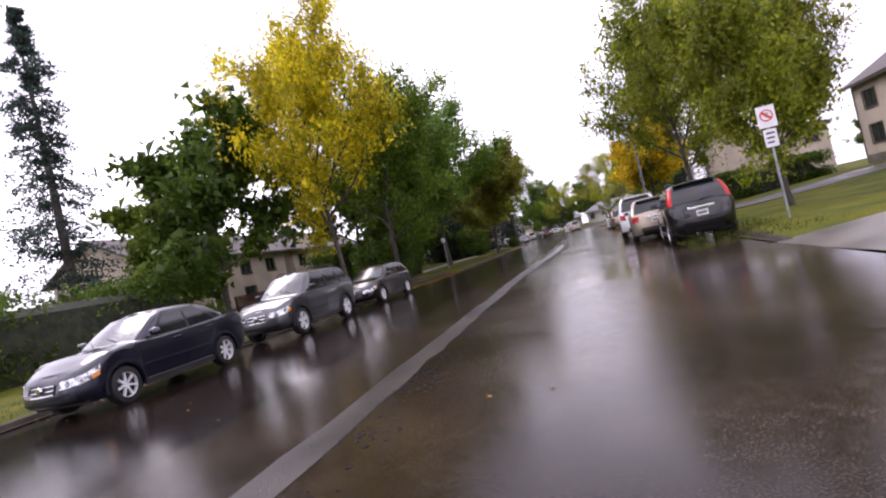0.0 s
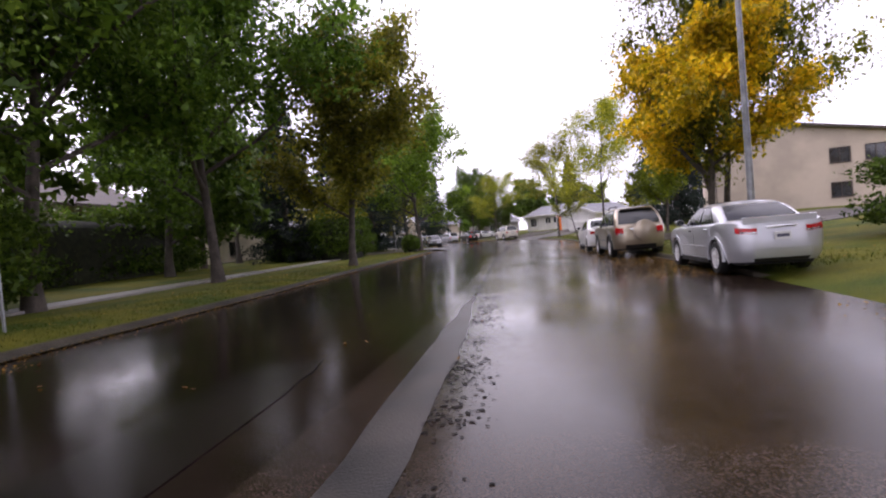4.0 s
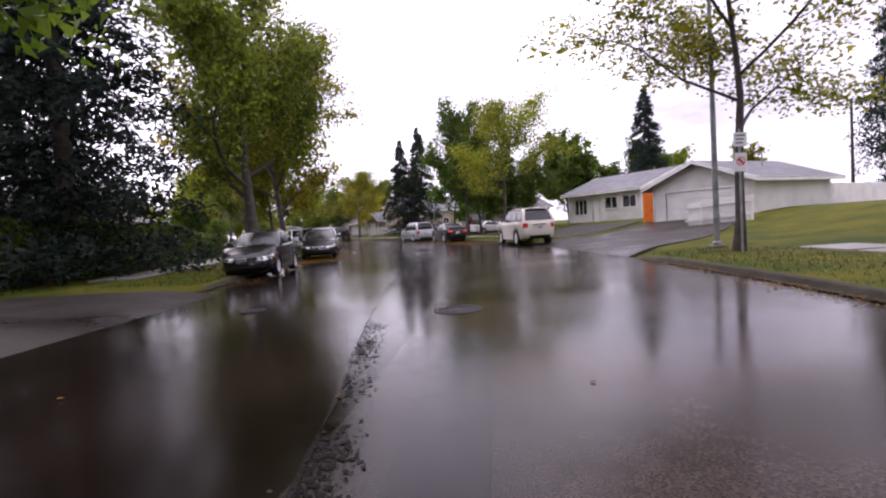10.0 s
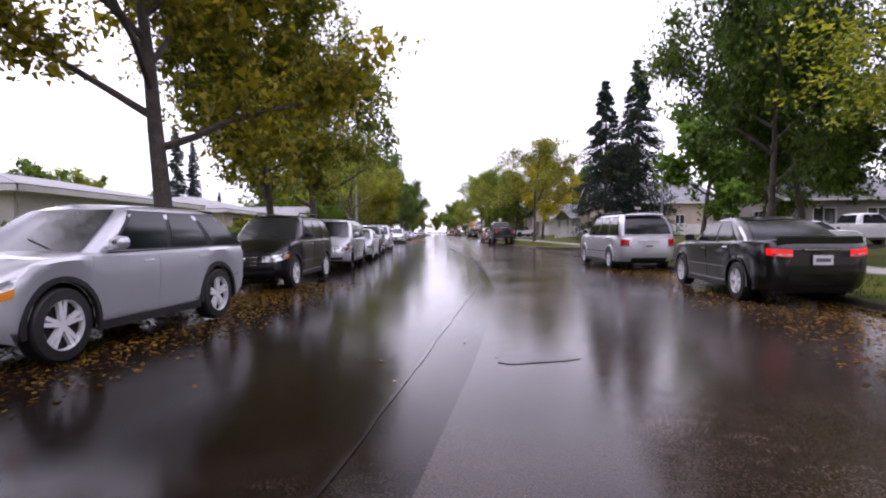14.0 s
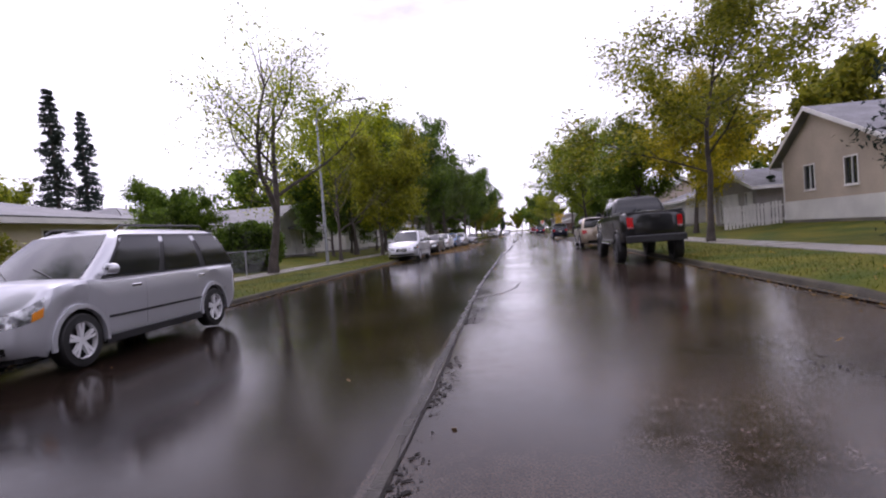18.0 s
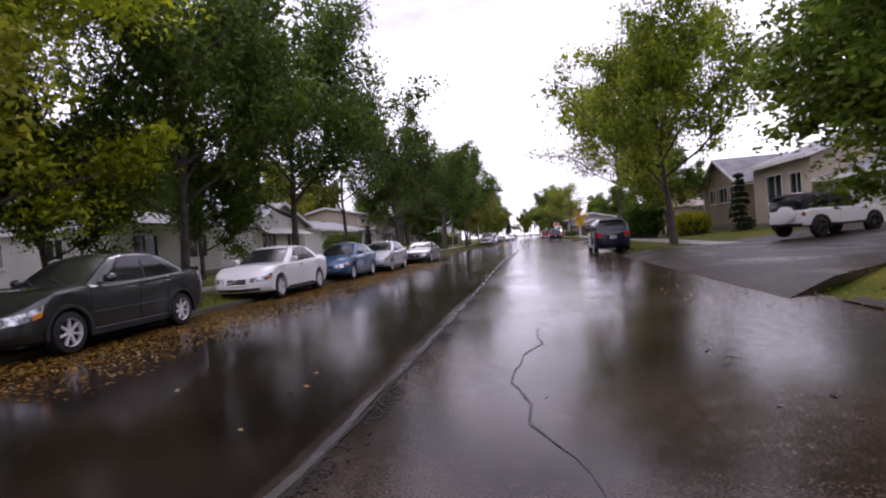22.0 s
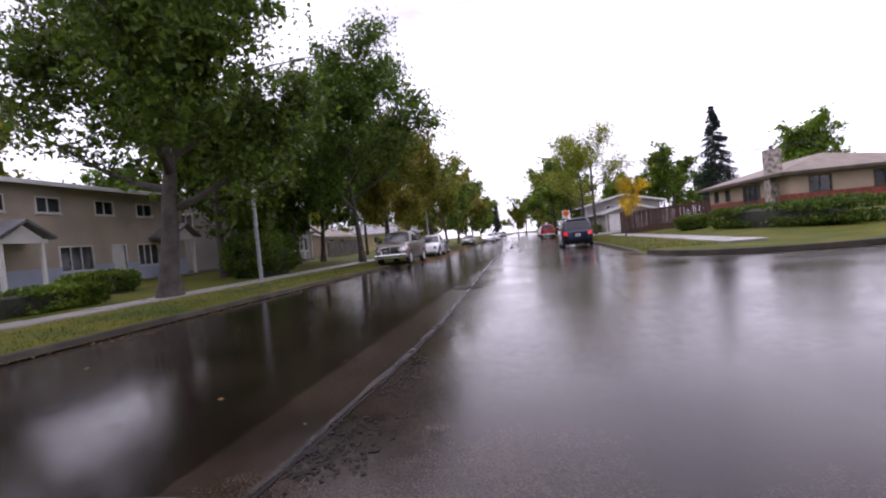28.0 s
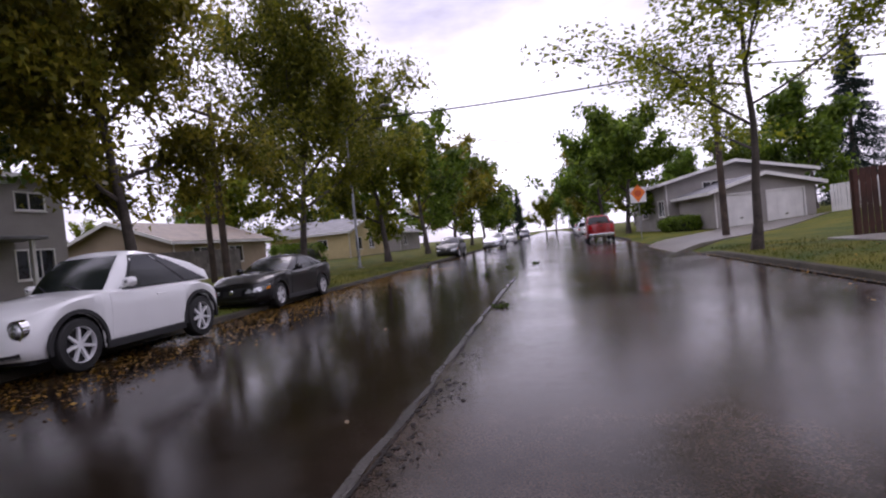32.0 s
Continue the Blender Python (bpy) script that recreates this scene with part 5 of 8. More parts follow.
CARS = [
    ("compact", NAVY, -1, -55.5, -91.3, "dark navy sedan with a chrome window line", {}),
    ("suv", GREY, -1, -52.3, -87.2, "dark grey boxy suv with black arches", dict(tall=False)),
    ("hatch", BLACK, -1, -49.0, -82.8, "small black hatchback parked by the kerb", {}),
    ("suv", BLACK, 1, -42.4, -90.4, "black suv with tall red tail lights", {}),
    # brown bumper and sills paint the dark ground mirrored in the lower body
    ("crossover", BEIGE, 1, -39.85, -86.3, "champagne suv with a brown ground reflection painted low", dict(lower_mat=GROUND_REFLECT)),
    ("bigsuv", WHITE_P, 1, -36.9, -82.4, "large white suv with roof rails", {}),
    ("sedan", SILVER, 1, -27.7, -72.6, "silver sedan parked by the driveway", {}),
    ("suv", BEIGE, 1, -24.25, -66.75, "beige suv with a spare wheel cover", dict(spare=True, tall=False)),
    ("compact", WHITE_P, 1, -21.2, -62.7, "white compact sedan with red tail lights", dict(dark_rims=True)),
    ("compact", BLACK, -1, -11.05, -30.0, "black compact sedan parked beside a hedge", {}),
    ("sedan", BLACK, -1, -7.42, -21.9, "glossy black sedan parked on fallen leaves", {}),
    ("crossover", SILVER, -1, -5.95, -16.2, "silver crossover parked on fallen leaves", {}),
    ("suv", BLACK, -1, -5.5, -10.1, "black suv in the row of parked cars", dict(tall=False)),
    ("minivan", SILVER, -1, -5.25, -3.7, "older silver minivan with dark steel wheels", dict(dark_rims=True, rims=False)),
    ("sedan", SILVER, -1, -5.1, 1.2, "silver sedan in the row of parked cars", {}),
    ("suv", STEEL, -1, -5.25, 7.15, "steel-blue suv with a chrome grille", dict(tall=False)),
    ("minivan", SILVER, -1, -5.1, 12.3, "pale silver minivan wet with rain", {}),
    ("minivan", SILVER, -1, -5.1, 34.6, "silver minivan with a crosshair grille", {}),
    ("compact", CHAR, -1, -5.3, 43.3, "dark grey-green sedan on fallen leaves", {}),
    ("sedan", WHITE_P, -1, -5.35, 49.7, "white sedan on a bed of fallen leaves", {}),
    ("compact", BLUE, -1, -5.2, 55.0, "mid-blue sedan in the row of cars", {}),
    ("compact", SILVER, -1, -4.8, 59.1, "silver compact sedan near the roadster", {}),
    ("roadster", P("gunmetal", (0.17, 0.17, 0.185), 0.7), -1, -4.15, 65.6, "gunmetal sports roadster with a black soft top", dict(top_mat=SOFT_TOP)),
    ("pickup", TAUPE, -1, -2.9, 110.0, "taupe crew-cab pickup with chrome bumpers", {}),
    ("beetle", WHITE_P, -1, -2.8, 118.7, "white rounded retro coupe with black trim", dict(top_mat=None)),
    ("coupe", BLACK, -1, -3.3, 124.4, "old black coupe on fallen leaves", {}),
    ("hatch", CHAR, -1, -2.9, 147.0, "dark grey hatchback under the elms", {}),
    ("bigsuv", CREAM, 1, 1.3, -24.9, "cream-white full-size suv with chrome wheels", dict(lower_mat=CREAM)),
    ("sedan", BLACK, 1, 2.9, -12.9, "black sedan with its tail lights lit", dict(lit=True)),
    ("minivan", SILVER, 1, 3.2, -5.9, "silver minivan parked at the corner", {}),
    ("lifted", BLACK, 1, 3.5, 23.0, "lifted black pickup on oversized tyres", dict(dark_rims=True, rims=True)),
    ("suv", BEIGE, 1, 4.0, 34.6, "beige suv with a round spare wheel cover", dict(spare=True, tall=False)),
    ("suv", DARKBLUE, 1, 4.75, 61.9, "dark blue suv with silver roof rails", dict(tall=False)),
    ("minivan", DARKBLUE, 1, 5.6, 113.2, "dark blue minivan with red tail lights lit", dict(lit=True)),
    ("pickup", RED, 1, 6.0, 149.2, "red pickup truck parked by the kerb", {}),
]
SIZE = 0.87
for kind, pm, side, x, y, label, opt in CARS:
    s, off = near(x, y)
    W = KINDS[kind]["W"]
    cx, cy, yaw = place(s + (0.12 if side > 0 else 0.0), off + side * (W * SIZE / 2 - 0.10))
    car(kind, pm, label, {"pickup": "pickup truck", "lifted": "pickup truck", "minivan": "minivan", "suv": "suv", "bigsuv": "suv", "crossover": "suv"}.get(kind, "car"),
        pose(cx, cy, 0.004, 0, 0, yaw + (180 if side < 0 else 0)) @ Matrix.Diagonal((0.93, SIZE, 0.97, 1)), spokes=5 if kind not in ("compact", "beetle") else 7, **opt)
# cars off the street
for kind, pm, x, y, yaw, label, cat, opt in (
        ("jeep", WHITE_P, 13.6, 58.6, -66, "white off-roader with a black top on the drive", "suv", dict(top_mat=SOFT_TOP, spare=True, dark_rims=True)),
        ("minivan", WHITE_P, 27, 90, 62, "white work van parked by a house", "van", {}),
        ("suv", P("slate", (0.03, 0.035, 0.05)), 36, -25, 60, "dark suv parked near the utility pole", "suv", {}),
        ("suv", WHITE_P, -14.5, -98.5, -30, "white suv parked up on the drive", "suv", {}),
        ("pickup", WHITE_P, 22, 5.0, -95, "white pickup parked on the side street", "pickup truck", {}),
        ("sedan", WHITE_P, 15.5, 0.4, -90, "white sedan parked on the side street", "car", {}),
        ("suv", DARKBLUE, 19.5, 9.0, -90, "dark blue suv parked on the side street", "suv", {})):
    car(kind, pm, label, cat, pose(x, y, max(level(x, y), 0.13) + 0.04, 0, 0, yaw) @ Matrix.Scale(0.95, 4), group="cars parked off the street", **opt)
# more of the rows far ahead
for i, (y, side, pm, kind, lab) in enumerate(((158, -1, SILVER, "sedan", "small silver sedan by the kerb"), (172, -1, WHITE_P, "compact", "small white sedan by the kerb"), (186, 1, SILVER, "suv", "small silver suv by the kerb"),
                                             (176, 1, WHITE_P, "minivan", "small white minivan by the kerb"), (205, -1, DARKBLUE, "suv", "small dark suv by the kerb"))):
    s = near(2.5, y)[0]
    cx, cy, yaw = place(s, side * 4.5)
    car(kind, pm, lab, "car", pose(cx, cy, 0.01, 0, 0, yaw + (180 if side < 0 else 0)))

# ---- trees and hedges ----
def leaf_quads(centres, size, gen, droop=0.0, long=1.7, name="crown", mat=None):
    """One mesh of separate small leaves, one at each centre, turned at random."""
    n = len(centres)
    a = gen.normal(size=(n, 3))
    a[:, 2] -= droop
    a /= np.linalg.norm(a, axis=1)[:, None]
    b = np.cross(a, gen.normal(size=(n, 3)))
    b /= np.linalg.norm(b, axis=1)[:, None]
    s = size * gen.uniform(0.65, 1.35, n)[:, None]
    a, b = a * s * long / 2, b * s / 2
    v = np.stack([centres - a * 0.8 + b * 0.8, centres + a, centres - a * 0.5 - b], 1).reshape(-1, 3)
    return quad_mesh(name, v, mat, 3)


def limb_path(gen, start, way, length, rise, n=6, wob=0.10):
    pts, p, d = [np.array(start, float)], np.array(start, float), np.array(way, float)
    for _ in range(n):
        d = d + gen.normal(size=3) * wob + np.array([0, 0, rise])
        d /= np.linalg.norm(d)
        p = p + d * length / n
        pts.append(p.copy())
    return pts


def tree_meshes(seed, h=12.0, spread=4.2, bare=2.6, limbs=9, leaves=11000, size=0.17, lean=0.0, fork=False, sparse=1.0, girth=1.0, fill=0.2):
    """Trunk with limbs, and the leaves; a broad-leaved street tree h metres high."""
    gen = np.random.default_rng(seed)
    wood, tips = Shape(), []
    top = 0.72 * h
    r0 = (0.015 * h + 0.03) * girth
    trunk = limb_path(gen, (0, 0, -0.15), (lean, 0, 1), top, 0.04, 9, 0.045)
    wood.tube(trunk, [r0 * 1.5] + [r0 * (1 - 0.80 * (i / 9)) for i in range(1, 10)], 9)
    for k in range(limbs):
        f = (bare / top) + (1 - bare / top) * (k / limbs) ** 0.9
        i = min(8, int(f * 9))
        base = trunk[i] + (trunk[i + 1] - trunk[i]) * (f * 9 - i)
        az = k * 2.4 + gen.uniform(-0.5, 0.5)
        up = 0.30 + 0.68 * f
        ln = spread * (1.25 - 0.55 * f) * gen.uniform(0.7, 1.3)
        if fork and k < 2:
            up, ln = 1.3, spread * 1.3
        pts = limb_path(gen, base, (math.cos(az), math.sin(az), up), ln, 0.08, 7, 0.12)
        rl = r0 * (0.52 - 0.25 * f) * (1.5 if fork and k < 2 else 1)
        wood.tube(pts, [rl * (1 - 0.85 * j / 7) for j in range(8)], 6, False)
        tips += [(p, 0.8) for p in pts[3:]]
        for j in (2, 3, 4, 5, 6):
            for q in range(2):
                w = gen.normal(size=3) * 0.8 + (pts[j] - pts[j - 1]) / np.linalg.norm(pts[j] - pts[j - 1]) + np.array([0, 0, 0.2])
                sub = limb_path(gen, pts[j], w / np.linalg.norm(w), ln * gen.uniform(0.25, 0.5), 0.05, 4, 0.2)
                wood.tube(sub, [rl * 0.28 * (1 - 0.8 * m / 4) for m in range(5)], 3, False)
                tips += [(p, 1.0) for p in sub[1:]]
    for p in trunk[6:]:
        tips += [(p, 1.2)] * 2
    c = np.array([t[0] for t in tips])
    wgt = np.array([t[1] for t in tips])
    clump = np.exp(gen.normal(size=len(wgt)) * 0.85)
    wgt = wgt * np.where(clump < 0.5, 0.0, clump)
    pick = gen.choice(len(c), int(leaves * sparse), p=wgt / wgt.sum())
    pos = c[pick] + np.clip(gen.normal(size=(len(pick), 3)), -1.5, 1.5) * np.array([0.34, 0.34, 0.24]) * (spread / 4.6) * np.clip(clump[pick] ** 0.4, 0.6, 1.8)[:, None]
    deep = gen.choice(len(c), int(leaves * sparse * fill), p=wgt / wgt.sum())
    inner = c[deep] + gen.normal(size=(len(deep), 3)) * 0.16 * (spread / 4.6)
    sizes = np.r_[np.full(len(pos), size), np.full(len(inner), size * 1.9)]
    pos = np.concatenate([pos, inner])
    keep = pos[:, 2] > bare * 0.62
    pos, size = pos[keep], sizes[keep][:, None]
    return wood.mesh("trunk", BARK, 60), leaf_quads(pos, size, gen, 0.4, 1.5, name="crown", mat=LEAF)


def spruce_meshes(seed, h=14.0, r=2.6, leaves=11000, ragged=0.15, bare=0.06):
    gen = np.random.default_rng(seed)
    wood = Shape().tube([(0, 0, -0.1), (0.05, 0, h * 0.5), (0, 0.04, h)], [0.016 * h, 0.010 * h, 0.01], 8)
    pts = []
    whorls = int(h * 2.3)
    per = leaves // (whorls * 8)
    for k in range(whorls):
        z = h * (bare + (1 - bare) * (k / whorls))
        ln = r * (1 - k / whorls) ** 0.82 * gen.uniform(1 - 2 * ragged, 1 + ragged) + 0.12
        for q in range(8):
            a = gen.uniform(0, 2 * math.pi)
            l1 = ln * gen.uniform(0.72, 1.12)
            end = np.array([math.cos(a) * l1, math.sin(a) * l1, -0.32 * l1 + 0.12])
            if q < 3:
                wood.tube([(0, 0, z), tuple(end * 0.9 + np.array([0, 0, z]))], [0.03, 0.008], 3, False)
            t = gen.uniform(0.12, 1.0, per) ** 0.75
            p = t[:, None] * end + np.array([0, 0, z]) + gen.normal(size=(per, 3)) * np.array([0.10, 0.10, 0.07]) * (0.6 + 0.5 * l1)
            p[:, 2] -= gen.uniform(0, 0.22, per) * t
            pts.append(p)
    return wood.mesh("trunk", BARK, 60), leaf_quads(np.concatenate(pts), 0.105, gen, 0.7, 2.1, "crown", NEEDLE)


def hedge_mesh(seed, w, d, h, leaves, size=0.10, round_=0.55, mat=None):
    """Clipped or shaggy hedge: leaves over a rounded box, with an added dark core inside."""
    gen = np.random.default_rng(seed)
    n = int(leaves * 2.2)
    u = gen.normal(size=(n, 3))
    u /= np.linalg.norm(u, axis=1)[:, None]
    u = np.sign(u) * np.abs(u) ** round_
    lump = 1 + 0.09 * np.sin(u[:, :1] * 7 + seed) * np.cos(u[:, 1:2] * 9) + gen.normal(size=(n, 1)) * 0.035
    p = u * lump * gen.uniform(0.80, 1.0, (n, 1)) * np.array([w / 2, d / 2, h / 2])
    p[:, 2] += h / 2
    p = p[p[:, 2] > 0.02]
    leafy = leaf_quads(p, size, gen, 0.2, name="foliage", mat=mat or LEAF)
    # dark solid core stops sight through the leaves, as the shaded inside would
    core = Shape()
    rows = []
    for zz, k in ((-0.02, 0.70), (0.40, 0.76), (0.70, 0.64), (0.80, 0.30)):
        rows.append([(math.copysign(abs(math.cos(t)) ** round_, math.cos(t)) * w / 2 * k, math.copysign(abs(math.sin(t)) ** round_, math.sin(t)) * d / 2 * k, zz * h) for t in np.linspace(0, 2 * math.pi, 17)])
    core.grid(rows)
    return core.mesh("core", HEDGE_CORE, 50), leafy


TREES = {
    "elm": tree_meshes(1, 13, 6.0, 2.8, 14, 34000, 0.125, girth=0.85),
    "stout": tree_meshes(21, 13, 5.6, 2.9, 14, 34000, 0.12, girth=1.25),
    "ash": tree_meshes(2, 12, 5.0, 2.5, 13, 27000, 0.125, girth=0.8),
    "maple": tree_meshes(3, 10, 4.6, 1.8, 13, 27000, 0.125, girth=0.8),
    "round": tree_meshes(4, 9, 3.7, 2.0, 10, 25000, 0.12, fork=True),
    "thin": tree_meshes(5, 11, 3.4, 2.8, 10, 26000, 0.072, sparse=0.75, girth=0.42, fill=0.05),
    "sapling": tree_meshes(6, 6.5, 1.7, 1.9, 8, 3600, 0.09, lean=0.2, girth=0.45, fill=0.0),
    "forked": tree_meshes(8, 11, 5.0, 2.2, 9, 15000, 0.09, fork=True, sparse=0.5, fill=0.0),
    "bare": tree_meshes(9, 7.5, 2.6, 2.0, 9, 900, 0.09, girth=0.8, fill=0.0),
    "far_elm": tree_meshes(15, 12, 5.4, 2.2, 8, 6500, 0.29), "far_ash": tree_meshes(16, 11, 4.8, 1.6, 8, 6000, 0.28),
}
CONIFERS = {"spruce": spruce_meshes(11, 15, 3.5, 34000), "narrow": spruce_meshes(12, 14, 2.0, 18000), "ragged": spruce_meshes(13, 16, 2.8, 13000, 0.4, 0.14), "cedar": spruce_meshes(14, 4.5, 0.75, 5000, 0.05, 0.0)}
HEIGHTS = {"elm": 12.4, "stout": 12.4, "ash": 11.5, "maple": 10, "round": 9.2, "thin": 10.6, "sapling": 6.3, "forked": 11.5, "bare": 7.4, "spruce": 15, "narrow": 14, "ragged": 16, "cedar": 4.5, "far_elm": 11.6, "far_ash": 10.6}
GREEN, DEEP, OLIVE, LIME = (0.78, 1.0, 0.7, 1), (0.50, 0.70, 0.55, 1), (1.15, 1.02, 0.6, 1), (1.4, 1.35, 0.6, 1)
GOLD, YELLOW_T, PALE_T = (3.7, 2.3, 0.3, 1), (2.1, 1.75, 0.45, 1), (1.5, 1.4, 1.0, 1)
tree_rng = random.Random(3)


def tree(kind, x, y, h, colour, label, wide=1.0, z=None, yaw=None, group="street trees"):
    if kind in ("elm", "ash", "maple") and (abs(near(x, y)[1]) > 15 or y > 142):
        kind = {"elm": "far_elm", "ash": "far_ash", "maple": "far_ash"}[kind]
    con = kind in CONIFERS
    wood, crown = (CONIFERS if con else TREES)[kind]
    k = h / HEIGHTS[kind]
    root = thing("spruce_tree" if con and kind != "cedar" else ("cedar_shrub" if kind == "cedar" else "tree"), label, "spruce" if con else "tree",
                 pose(x, y, (max(level(x, y), 0.13) if z is None else z) - 0.02, 0, 0, tree_rng.uniform(0, 360) if yaw is None else yaw) @ Matrix.Diagonal((k * wide, k * wide, k, 1)), group)
    part("trunk", wood, root)
    c = part("crown", crown, root)
    c.color = tuple(v * tree_rng.uniform(0.9, 1.1) for v in colour[:3]) + (1,)
    return root


